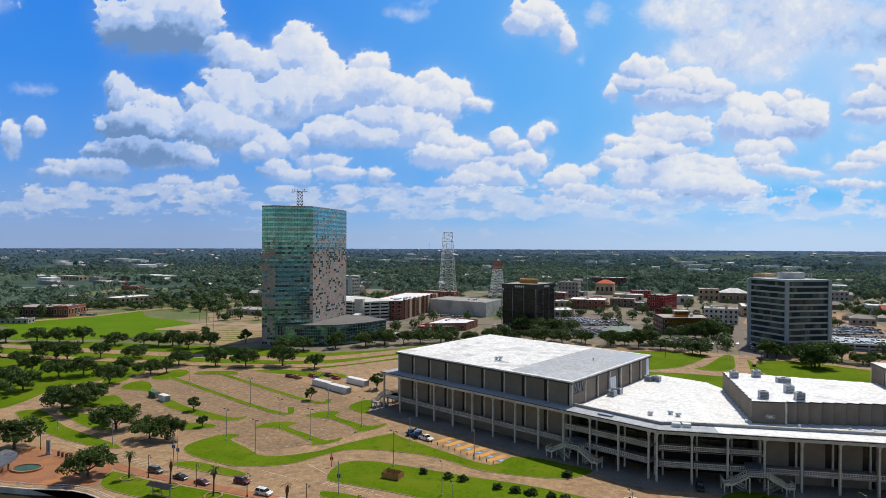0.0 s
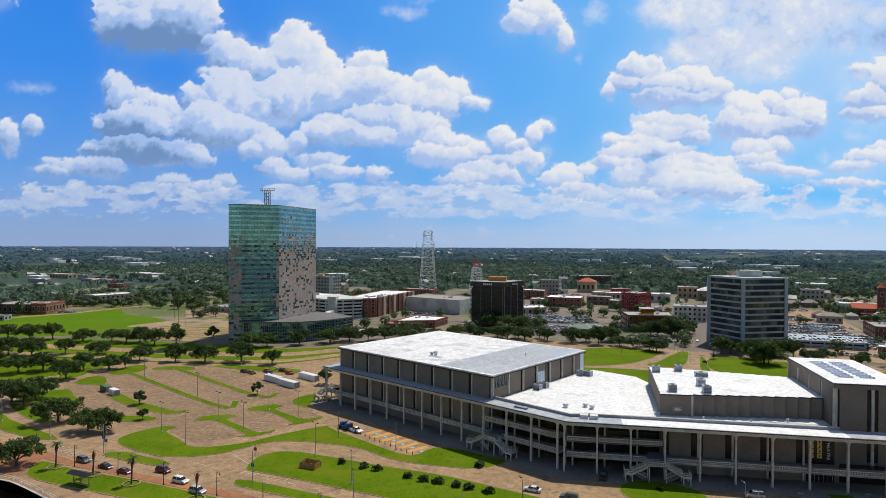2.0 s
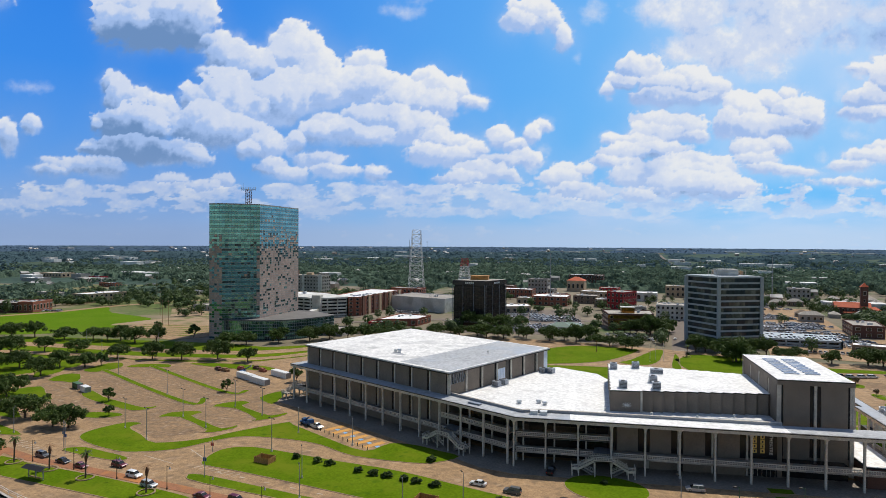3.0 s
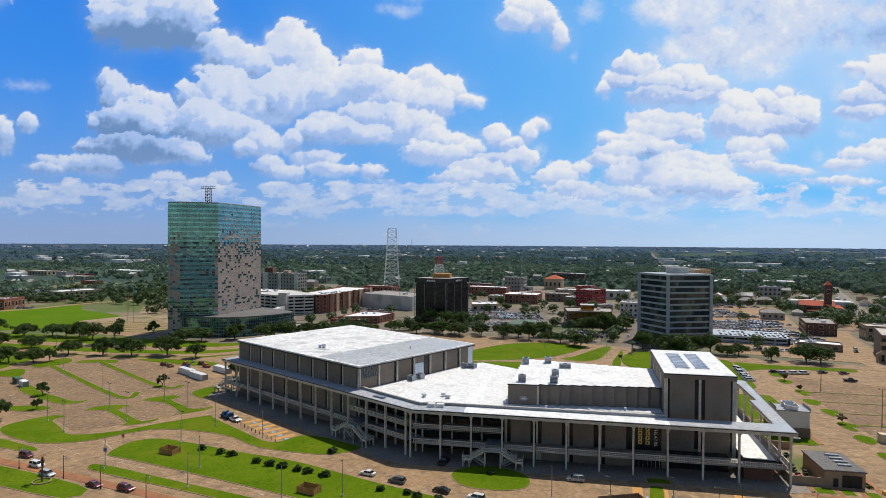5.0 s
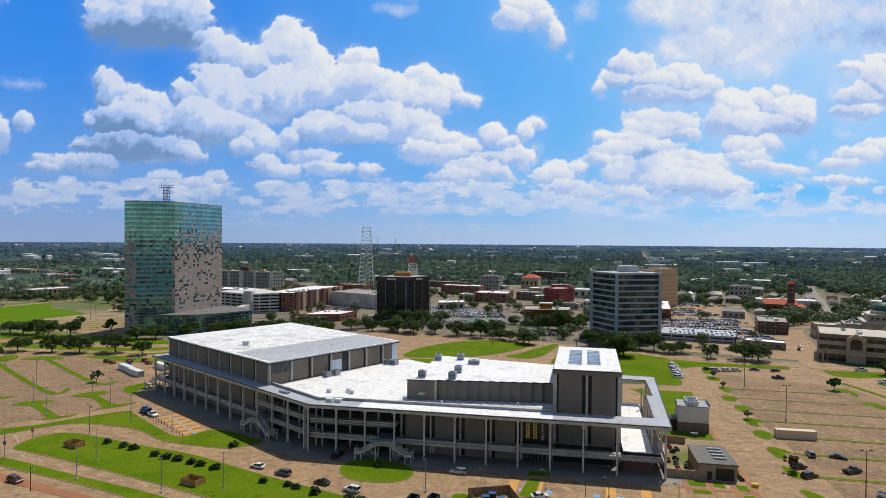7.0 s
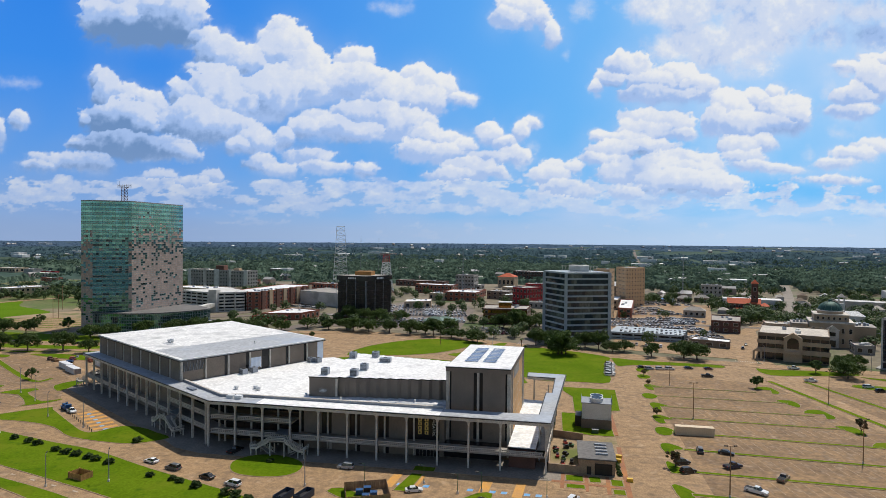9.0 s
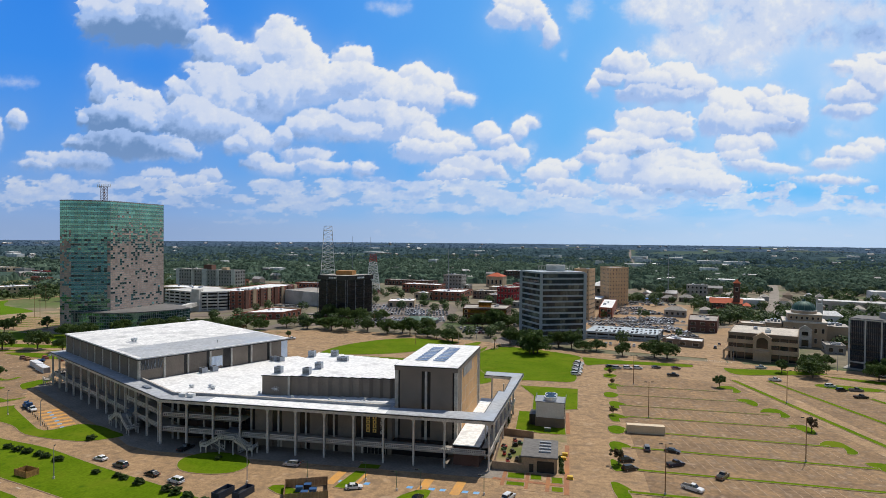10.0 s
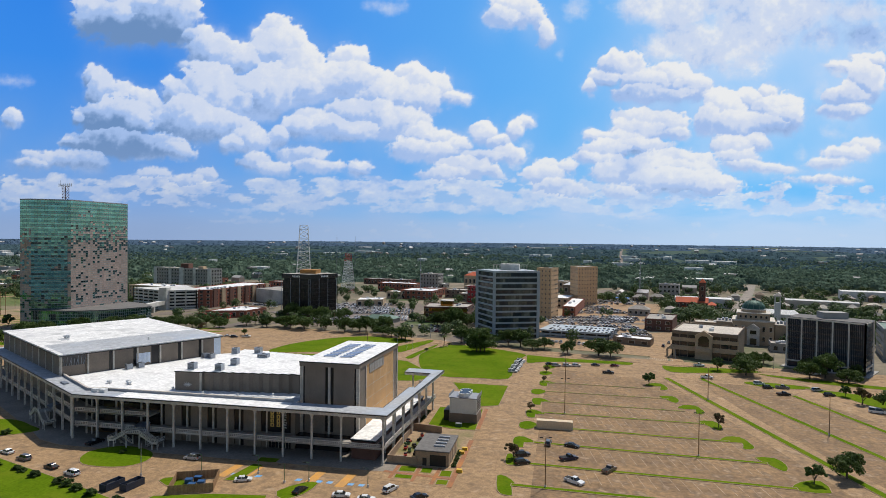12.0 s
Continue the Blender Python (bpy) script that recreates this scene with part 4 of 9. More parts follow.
for x0, y0, x1, y1 in ((141.2, 170.0, 145.8, 173.8), (147.6, 170.0, 150.6, 173.6), (141.2, 165.0, 146.0, 167.4), (153.4, 163.0, 156.4, 166.0), (153.4, 168.6, 156.4, 172.6)):
    lawn([(x0, y0), (x1, y0), (x1, y1), (x0, y1)], 0, "small square of mown grass between brick paths", high=0.155)
slab("yard_floor", [(136.8, 175.1), (158.2, 174.6), (158.5, 210), (136.5, 210)], SOIL, 0.11, "pale tan yard floor", "pavement")
slab("dirt_lot", [(-300, 410), (-298, 430), (-280, 462), (-240, 474), (-205, 462), (-206, 430), (-250, 420)], SOIL, 0.16, "pale bare building plot", "ground", smooth=2)
slab("office_walk", [(250, 352), (257, 352), (256, 372), (269, 408), (287, 480), (274, 462), (254, 400)], CONCRETE, 0.145, "tan concrete footway beside the brown office", "pavement")
slab("tower_lot", [(-288, 366), (-280, 424), (-204, 428), (-196, 372), (-210, 358)], CONCRETE, 0.165, "tan car park beside the glass tower", "pavement")
for k in range(6):
    y = 372 + k * 9
    lawn([(-282 + k, y), (-205, y + 3), (-205, y + 5), (-282 + k, y + 2)], 0, "narrow green strip between parking rows")
slab("substation_yard", [(-290, 470), (-330, 530), (-260, 560), (-215, 490)], SOIL, 0.14, "gravel yard", "ground")
slab("deck_apron", [(170, 383), (205, 372), (246, 362), (258, 405), (268, 462), (236, 440), (180, 419)], CONCRETE, 0.145, "worn concrete apron round a parking deck", "pavement")
for name, pts in (("lot_town", [(-30, 430), (14, 432), (70, 440), (66, 560), (52, 600), (-18, 575)]), ("lot_east", [(178, 430), (232, 425), (258, 480), (276, 560), (300, 660), (190, 690), (165, 560), (160, 470)])):
    slab(name, pts, ASPHALT if name == "lot_town" else CONCRETE, 0.15, "worn town car park", "pavement")


# ---- the hall: long shaded galleries, white roofs, a tall stage tower ----
hall = thing("civic_hall", "long brown-panelled hall with white roofs and pale colonnades", "building", pose(30, 180, 0))
HALL_BASE = Vector((30, 180, 0))


def hpart(name, shape, mat, label="", under=None):
    shape.v = [(x - HALL_BASE.x, y - HALL_BASE.y, z) for x, y, z in shape.v]
    return part(name, shape, mat, under if under is not None else hall, label)


A0, U, N = Vector((-66.2, 233.0)), Vector((0.8555, -0.5178)), Vector((0.5178, 0.8555))
BAY = 9.15


def wing(u, n):
    """A point of the exhibition wing, u along its front, n inward."""
    p = A0 + U * u + N * n
    return (p.x, p.y)


def wbox(s, u0, n0, z0, u1, n1, z1):
    return s.prism([wing(u0, n0), wing(u1, n0), wing(u1, n1), wing(u0, n1)], z0, z1)


END = 12 * BAY
W0, W1, NF, NB = 3.2, 82.6, 4.4, 67.0
EAVE, ROOF = 13.6, 22.9
FX0, FY, FB = 29.6, 174.5, 9.3
WALL_Y = 179.6


# exhibition wing: core, roof, panels, fins and dark slots
hpart("core", wbox(Shape(), W0 + 0.4, NF + 0.4, 0.0, W1 - 0.4, NB, 22.2), AGGREGATE)
hpart("roof", wbox(Shape(), W0 - 0.5, NF - 0.5, 22.35, W1 + 0.5, NB + 0.5, ROOF), HALLROOF, "white membrane roof with grey patches")
hpart("roof_edge", wbox(Shape(), W0 - 0.65, NF - 0.65, 22.05, W1 + 0.65, NB + 0.65, 22.4), DARKTRIM, "dark metal roof edge")
hpart("grey_roof_field", wbox(Shape(), 58.0, NF + 1.2, ROOF, W1 - 0.4, NB - 0.6, ROOF + 0.03), GREYMEMBRANE, "grey membrane field on the white roof")
for u0, n0, u1, n1 in ((30, 24, 37, 29), (20, 40, 33, 46), (44, 14, 50, 17), (12, 54, 24, 60)):
    hpart("roof_patch", wbox(Shape(), u0, n0, ROOF, u1, n1, ROOF + 0.025), GREYMEMBRANE if n0 < 20 else MEMBRANE, "patched membrane")
for z0, z1 in ((14.9, 22.05), (5.1, EAVE)):
    for k in range(9):
        u = W0 + 0.6 + k * (W1 - W0 - 0.6) / 9
        w = (W1 - W0 - 0.6) / 9
        hpart("panel", wbox(Shape(), u + 0.55, NF - 0.05, z0, u + w - 1.35, NF + 0.6, z1), AGGREGATE)
        hpart("window_strip", wbox(Shape(), u + w - 1.3, NF + 0.25, z0, u + w - 0.02, NF + 0.5, z1), DARKSLOT)
        hpart("fin", wbox(Shape(), u - 0.02, NF - 0.3, z0, u + 0.5, NF + 0.5, z1), PALECONCRETE)
hpart("fin", wbox(Shape(), W1 - 0.5, NF - 0.3, 14.9, W1 + 0.1, NF + 0.4, 22.05), PALECONCRETE)
hpart("lower_wall", wbox(Shape(), W0, NF + 1.6, 0, W1, NF + 2.0, 4.6), DARKSLOT, "dark recessed ground-floor wall")
for k in range(9):
    u = W0 + 1.0 + k * 8.9
    if k % 3 != 1:
        hpart("lower_panel", wbox(Shape(), u + 1, NF + 1.2, 0.1, u + 5.5, NF + 1.8, 4.6), AGGREGATE)
for k in range(7):
    n0 = NF + k * (NB - NF) / 7
    w = (NB - NF) / 7
    zb = 14.6
    if k == 0:
        hpart("window", wbox(Shape(), W1 - 0.3, n0 + 0.6, 18.4, W1 - 0.1, n0 + w - 0.8, 22.0), DARKGLASS, "dark window with torn-out frames")
        hpart("sill_panel", wbox(Shape(), W1 - 0.4, n0 + 0.6, zb, W1 + 0.08, n0 + w - 0.8, 18.4), AGGREGATE)
        for j in range(9):
            s = Shape()
            p, q = wing(W1 + 0.02, n0 + 1.2 + j * 0.8), wing(W1 + 0.02, n0 + 1.0 + j * 0.8 + (j % 3) * 0.5)
            s.tube((*p, 18.4), (*q, 21.0 + (j % 2) * 0.8), 0.09)
            hpart("bent_frame", s, STEEL)
    else:
        hpart("panel", wbox(Shape(), W1 - 0.4, n0 + 0.6, zb, W1 + 0.08, n0 + w - (3.4 if k in (3, 6) else 1.4), 22.05), AGGREGATE)
        hpart("window_strip", wbox(Shape(), W1 - 0.4, n0 + w - (3.4 if k in (3, 6) else 1.4), zb, W1 - 0.2, n0 + w - 0.1, 22.0), TARP if k == 6 else DARKSLOT, "pale sheeted window" if k == 6 else "")
    hpart("fin", wbox(Shape(), W1 - 0.4, n0 - 0.05, zb, W1 + 0.35, n0 + 0.5, 22.05), PALECONCRETE)
tarp = Shape()
for j in range(6):
    a, b = 31.0 + j * 0.9, 31.9 + j * 0.9
    o0, o1 = 0.25 + 0.25 * (j % 2), 0.25 + 0.25 * ((j + 1) % 2)
    tarp.add([(*wing(W1 + o0, a), 15.2 + 0.3 * (j % 3)), (*wing(W1 + o1, b), 15.2 + 0.3 * ((j + 1) % 3)), (*wing(W1 + o1 * 0.6, b), 19.6), (*wing(W1 + o0 * 0.6, a), 19.6)], [(0, 1, 2, 3)])
hpart("tarpaulin", tarp, TARP, "torn white tarpaulin on the wall")

# gallery eave: one strip per front, with fascia
eave_outline = [wing(-1.2, -1.0), wing(END + 0.2, -1.0), (30.2, FY - 0.9), (137.0, FY - 2.1), (142.6, 235.5), (128.0, 236.4), (128.0, 229.6), (138.4, 229.0), (137.2, 206.5), (135.2, 206.8), (133.4, 180.4), (122.0, 180.0), (104.6, 180.0), (36.8, 180.0), wing(END + 2.0, NF - 0.2), wing(W1 + 0.2, NF + 1.0), wing(W1, NF), wing(W0, NF), wing(W0, NB), wing(-1.2, NB)]
hpart("eave", Shape().prism(eave_outline, EAVE + 0.25, EAVE + 1.1), PALECONCRETE, "pale concrete gallery eave")
hpart("eave_edge", Shape().prism(offset(eave_outline, 0.12), EAVE + 1.1, EAVE + 1.3), DARKTRIM, "dark eave edge strip")
hpart("eave_roof", Shape().prism([wing(-1.0, -0.8), wing(END, -0.8), (30.3, FY - 0.7), (46, FY - 0.7), (46, 179.9), wing(END + 2.0, NF - 0.3), wing(W1 + 0.2, NF + 0.7), wing(W0 - 0.2, NF - 0.1), wing(W0 - 0.2, NB), wing(-1.0, NB)], EAVE + 1.3, EAVE + 1.36), GREYMEMBRANE, "blue-grey membrane on the eave")
hpart("eave_roof", Shape().prism([(46, FY - 0.7), (104.6, FY - 1.3), (104.6, 179.9), (46, 179.9)], EAVE + 1.3, EAVE + 1.36), MEMBRANE, "white membrane on the eave")
hpart("eave_roof", Shape().prism([(104.6, FY - 1.3), (136.8, FY - 1.8), (142.3, 235.2), (128.2, 236.2), (128.2, 229.8), (138.6, 229.2), (137.4, 206.3), (135.4, 206.5), (133.6, 180.2), (104.6, 179.9)], EAVE + 1.3, EAVE + 1.36), GREYMEMBRANE, "blue-grey membrane on the eave")

# lobby and theatre front: low roof with parapet
low_outline = [wing(W1 + 0.1, NF + 0.7), wing(END + 2.0, NF - 0.3), (37.0, 180.0), (104.6, 179.6), (106.5, 221), (62, 230), (58.5, 240), (43.0, 250.0), wing(W1 + 0.1, NB)]
hpart("low_roof", Shape().prism(low_outline, 13.7, 14.55), MEMBRANE, "white lobby roof with scuffs and patches")
par = Shape()
for p, q in zip([wing(W1 + 0.1, NF + 0.7), wing(END + 2.0, NF - 0.3), (37.0, 180.0)], [wing(END + 2.0, NF - 0.3), (37.0, 180.0), (104.6, 179.6)]):
    par.wall(p, q, 14.4, 15.7, 0.5)
hpart("parapet", par, GREYPAINT, "grey parapet of the low roof")
cap = Shape()
for p, q in zip([wing(W1 + 0.1, NF + 0.7), wing(END + 2.0, NF - 0.3), (37.0, 180.0)], [wing(END + 2.0, NF - 0.3), (37.0, 180.0), (104.6, 179.6)]):
    cap.wall(p, q, 15.7, 15.82, 0.65)
hpart("coping", cap, PALECONCRETE)
hpart("low_roof_grey", Shape().prism([(66, 180.6), (104.4, 180.3), (105.2, 186), (92, 186.4), (70, 183.4)], 14.55, 14.58), GREYMEMBRANE, "grey strip on the low roof")
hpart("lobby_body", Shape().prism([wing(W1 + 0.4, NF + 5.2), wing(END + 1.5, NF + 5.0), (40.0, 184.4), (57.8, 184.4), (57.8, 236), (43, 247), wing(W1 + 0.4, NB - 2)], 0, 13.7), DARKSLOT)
# lobby glazing, level by level
for z0, z1 in ((5.2, 8.6), (9.6, 13.2)):
    for k in range(6):
        u0 = W1 + 0.6 + k * 4.7
        if u0 + 4.4 < END + 2.5:
            hpart("window", wbox(Shape(), u0, NF + 4.9, z0, u0 + 4.4, NF + 5.05, z1), DARKGLASS, "dark lobby window")
            hpart("mullion", wbox(Shape(), u0 + 4.4, NF + 4.8, z0, u0 + 4.65, NF + 5.1, z1), DARKTRIM)
    for k in range(5):
        x0 = 39.0 + k * 3.75
        hpart("window", Shape().box(x0, 184.2, z0, x0 + 3.5, 184.35, z1), DARKGLASS, "dark lobby window")
        hpart("mullion", Shape().box(x0 + 3.5, 184.1, z0, x0 + 3.72, 184.38, z1), DARKTRIM)

# theatre front wall
hpart("front_body", Shape().prism([(57.6, WALL_Y + 0.8), (104.8, WALL_Y + 0.6), (106, 221), (57.6, 234)], 0, 13.7), AGGREGATE)
for k in range(5):
    x0 = FX0 + FB * (3 + k)
    hpart("fin", Shape().box(x0 + 0.55, WALL_Y + 0.1, 0.1, x0 + 1.05, WALL_Y + 0.9, EAVE), PALECONCRETE)
    if k == 4:
        hpart("window", Shape().box(x0 + 1.1, WALL_Y + 0.3, 5.2, x0 + FB - 0.6, WALL_Y + 0.7, 13.4), DARKGLASS, "black glazed theatre entrance")
        hpart("doors", Shape().box(x0 + 1.1, WALL_Y + 0.35, 0.2, x0 + FB - 0.6, WALL_Y + 0.7, 4.4), DARKGLASS, "dark glazed doors")
        for j in range(7):
            hpart("mullion", Shape().box(x0 + 1.3 + j * 1.15, WALL_Y + 0.25, 0.2, x0 + 1.38 + j * 1.15, WALL_Y + 0.45, 4.4), PALECONCRETE)
    else:
        hpart("window_strip", Shape().box(x0 + 1.1, WALL_Y + 0.5, 5.0, x0 + 2.1, WALL_Y + 0.75, EAVE), DARKSLOT)
        hpart("panel", Shape().box(x0 + 2.15, WALL_Y + 0.1, 5.0, x0 + FB - 1.2, WALL_Y + 0.9, EAVE), AGGREGATE)
        hpart("window_strip", Shape().box(x0 + FB - 1.15, WALL_Y + 0.5, 5.0, x0 + FB + 0.5, WALL_Y + 0.75, EAVE), DARKSLOT)
        hpart("lower_panel", Shape().box(x0 + 2.15, WALL_Y + 0.2, 0.1, x0 + FB - 1.2, WALL_Y + 0.9, 4.4), AGGREGATE)
        hpart("window_strip", Shape().box(x0 + 1.1, WALL_Y + 0.5, 0.1, x0 + 2.1, WALL_Y + 0.75, 4.4), PALECONCRETE if k == 1 else DARKSLOT)

# theatre attic with pleated walls
TZ = 21.1


def pleats(p, q, count, depth):
    pts = []
    for k in range(count):
        a, b = k / count, (k + 0.72) / count
        P, Q = Vector(p), Vector(q)
        d = (Q - P).normalized()
        nn = Vector((d.y, -d.x))
        pts += [tuple(P.lerp(Q, a)), tuple(P.lerp(Q, b) + nn * depth)]
    return pts


attic = [(58.3, 187.0), (67.8, 187.4)] + pleats((67.9, 188.6), (105.6, 192.2), 11, 0.9) + [(106.2, 192.3), (107.0, 219.5)] + pleats((106.6, 219.6), (61.4, 228.4), 12, -0.8) + pleats((61.4, 228.4), (58.4, 188.0), 10, -0.5)
hpart("attic_wall", Shape().prism(attic, 14.4, TZ - 0.35), AGGREGATE, "brown pleated attic wall")
hpart("attic_fin", Shape().box(67.3, 187.1, 14.5, 67.9, 187.7, TZ - 0.4), PALECONCRETE)
hpart("attic_edge", Shape().prism(offset(attic, 0.18), TZ - 0.36, TZ - 0.08), DARKTRIM, "dark attic roof edge")
hpart("attic_roof", Shape().prism(offset(attic, 0.1), TZ - 0.08, TZ), MEMBRANE, "white attic roof")

# stage tower
TW = [(104.9, 184.0), (124.6, 183.6), (126.8, 222.6), (107.2, 223.4)]
hpart("tower_core", Shape().prism(offset(TW, -0.5), 0, 26.2), AGGREGATE)
hpart("tower_edge", Shape().prism(offset(TW, 0.25), 25.7, 26.9), AGGREGATE, "deep brown roof edge of the stage tower")
hpart("tower_trim", Shape().prism(offset(TW, 0.35), 26.9, 27.15), DARKTRIM)
hpart("tower_roof", Shape().prism(offset(TW, 0.15), 27.1, 27.25), MEMBRANE, "white roof of the stage tower")


def tower_face(p, q, spans, mat):
    """Panels, slots and fins on one face; spans are (kind, metres)."""
    P, Q = Vector(p), Vector(q)
    total = sum(w for _, w in spans)
    d = (Q - P) / total
    s0 = 0.0
    for kind, w in spans:
        a, b = P + d * s0, P + d * (s0 + w)
        s0 += w
        s = Shape()
        if kind == "fin":
            hpart("fin", s.wall(tuple(a), tuple(b), 0.1, 25.7, 0.9).wall(tuple(a), tuple(b), 0.1, 25.7, -0.18), PALECONCRETE)
        elif kind == "slot":
            dd = Vector((-d.y, d.x)).normalized() * 0.35
            hpart("window_strip", s.wall(tuple(a + dd), tuple(b + dd), 5.0, 25.7, 0.1), DARKSLOT)
        elif kind == "joint":
            hpart("panel_joint", s.wall(tuple(a), tuple(b), 0.1, 25.7, 0.5), PALECONCRETE)
        else:
            hpart("panel", s.wall(tuple(a), tuple(b), 0.1, 25.7, 0.6), AGGREGATE if kind == "brown" else mat)


tower_face(TW[0], TW[1], [("fin", 0.4), ("slot", 1.1), ("panel", 7.0), ("slot", 1.1), ("fin", 0.7), ("slot", 1.1), ("panel", 7.0), ("slot", 1.1), ("fin", 0.4)], AGGREGATE)
tower_face(TW[1], TW[2], [("fin", 0.6), ("brown", 5.4), ("fin", 0.5), ("panel", 7.0), ("joint", 0.14), ("panel", 7.0), ("joint", 0.14), ("panel", 7.0), ("joint", 0.14), ("panel", 7.4), ("fin", 0.4), ("brown", 3.0), ("slot", 1.2), ("fin", 0.4)], TANPANEL)
for k in range(4):
    a_, b_ = Vector(TW[1]).lerp(Vector(TW[2]), 0.17), Vector(TW[1]).lerp(Vector(TW[2]), 0.87)
    hpart("panel_joint", Shape().wall(tuple(a_), tuple(b_), 6.0 + k * 4.1, 6.1 + k * 4.1, -0.02), PALECONCRETE)
tower_face(TW[3], TW[0], [("fin", 0.5), ("panel", 8.0), ("slot", 1.2), ("fin", 0.5), ("panel", 8.4), ("slot", 1.2), ("fin", 0.5), ("panel", 8.4), ("slot", 1.2), ("fin", 0.5), ("panel", 7.0), ("slot", 1.2), ("fin", 0.5)], AGGREGATE)
for k in range(9):
    hpart("exposed_block", Shape().wall((124.68 + 0.0565 * (9 + k * 1.6), 192.6 + k * 1.6), (124.68 + 0.0565 * (10.5 + k * 1.6), 194.1 + k * 1.6), 22.4, 25.5, -0.06), GREYWALL, "exposed pale blockwork where cladding is gone")

# side stage block
side = [(124.8, 176.4), (132.4, 176.0), (135.6, 228.4), (127.0, 229.0)]
hpart("side_block", Shape().prism(side, 0, 6.0), DARKBRICK, "dark brick side block")
hpart("side_roof", Shape().prism(offset(side, 0.2), 6.0, 6.2), MEMBRANE, "white roof of the side block")
hpart("side_edge", Shape().prism(offset(side, 0.3), 5.55, 6.0), DARKTRIM)
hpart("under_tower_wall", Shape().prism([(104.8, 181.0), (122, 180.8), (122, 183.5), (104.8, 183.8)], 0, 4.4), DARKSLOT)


# columns with flared heads
def column_mesh(h):
    s = Shape()
    s.box(-0.25, -0.32, 0, 0.25, 0.32, h - 1.3)
    z0, z1 = h - 1.3, h
    s.add([(x, y, z0) for x, y in ((-0.25, -0.32), (0.25, -0.32), (0.25, 0.32), (-0.25, 0.32))] + [(x, y, h - 0.5) for x, y in ((-0.38, -0.36), (0.38, -0.36), (0.38, 0.36), (-0.38, 0.36))] + [(x, y, z1) for x, y in ((-0.85, -0.5), (0.85, -0.5), (0.85, 0.5), (-0.85, 0.5))],
          [(0, 1, 5, 4), (1, 2, 6, 5), (2, 3, 7, 6), (3, 0, 4, 7), (4, 5, 9, 8), (5, 6, 10, 9), (6, 7, 11, 10), (7, 4, 8, 11)])
    return s.mesh("column", PALECONCRETE)


COLUMN = column_mesh(EAVE + 0.3)
INNER = Shape().box(-0.24, -0.24, 0, 0.24, 0.24, EAVE + 0.3).mesh("inner_column", PALECONCRETE)


def stand(name, me, x, y, turn=0.0):
    part(name, me, None, hall, at=pose(x - HALL_BASE.x, y - HALL_BASE.y, 0.0, 0, 0, turn))


TURN_W = math.degrees(math.atan2(U.y, U.x))
for k in range(13):
    stand("column", COLUMN, *wing(k * BAY, 0.0), TURN_W)
    if k >= 9:
        stand("inner_column", INNER, *wing(k * BAY, NF + 0.1), TURN_W)
for k in range(1, 6):
    stand("column", COLUMN, *wing(0.0, k * 11.6), TURN_W + 90)
for k in range(12):
    x = FX0 + FB * k if k < 11 else 135.6
    stand("column", COLUMN, x, FY - 0.12 * k)
    if k < 3:
        stand("inner_column", INNER, x + 2.6, 180.0)
for k in range(1, 7):
    x, y = 135.6 + 0.55 * k * 1.0, 173.2 + k * 9.7
    stand("column", COLUMN, x, y, 87)
    if k < 6:
        stand("inner_column", INNER, x - 2.6 if k < 4 else x - 2.4, y, 0)
stand("column", COLUMN, 130.5, 233.5, 0)

# galleries: decks and balustrades
DECK = 4.75


def balustrade(p, q, z, post=0.62):
    """A precast rail: plinth, handrail and upright panels from p to q."""
    P, Q = Vector(p), Vector(q)
    length = (Q - P).length
    s = Shape()
    s.wall(p, q, z - 0.35, z + 0.22, 0.16)
    s.wall(p, q, z + 0.98, z + 1.2, 0.2)
    n = max(2, int(length / post))
    for i in range(n + 1):
        a = P.lerp(Q, min(1.0, max(0.0, (i + 0.04) / n - 0.04 / n)))
        b = P.lerp(Q, min(1.0, (i + 0.30) / n)) if i < n else Q
        if (b - a).length > 0.05:
            s.wall(tuple(a), tuple(b), z + 0.2, z + 1.0, 0.12)
    s.wall(p, q, z + 0.55, z + 0.64, 0.12)
    return s


def gallery(points, depth, z, posts_at=None):
    for p, q in zip(points, points[1:]):
        P, Q = Vector(p), Vector(q)
        d = (Q - P).normalized()
        nn = Vector((-d.y, d.x)) * depth
        hpart("deck", Shape().prism([tuple(P), tuple(Q), tuple(Q + nn), tuple(P + nn)], z - 0.45, z), DECKING)
        count = max(1, round((Q - P).length / BAY))
        for i in range(count):
            a, b = P.lerp(Q, i / count) + d * 0.4, P.lerp(Q, (i + 1) / count) - d * 0.4
            hpart("balustrade", balustrade(tuple(a), tuple(b), z), PALECONCRETE)


gallery([wing(-0.5, 0.3), wing(END, 0.3)], 6.2, DECK)
gallery([wing(-0.5, 60.0), wing(-0.5, 0.3)], 3.2, DECK)
gallery([(30.0, FY + 0.2), (FX0 + 10 * FB, FY - 0.9), (135.2, FY - 1.0)], 5.4, DECK)
gallery([(136.0, 174.0), (139.6, 234.0)], 3.4, DECK)
gallery([wing(9 * BAY, 0.3), wing(END, 0.3)], 5.6, DECK + 4.45)
gallery([(30.0, FY + 0.3), (FX0 + 3 * FB, FY + 0.3)], 6.0, DECK + 4.45)


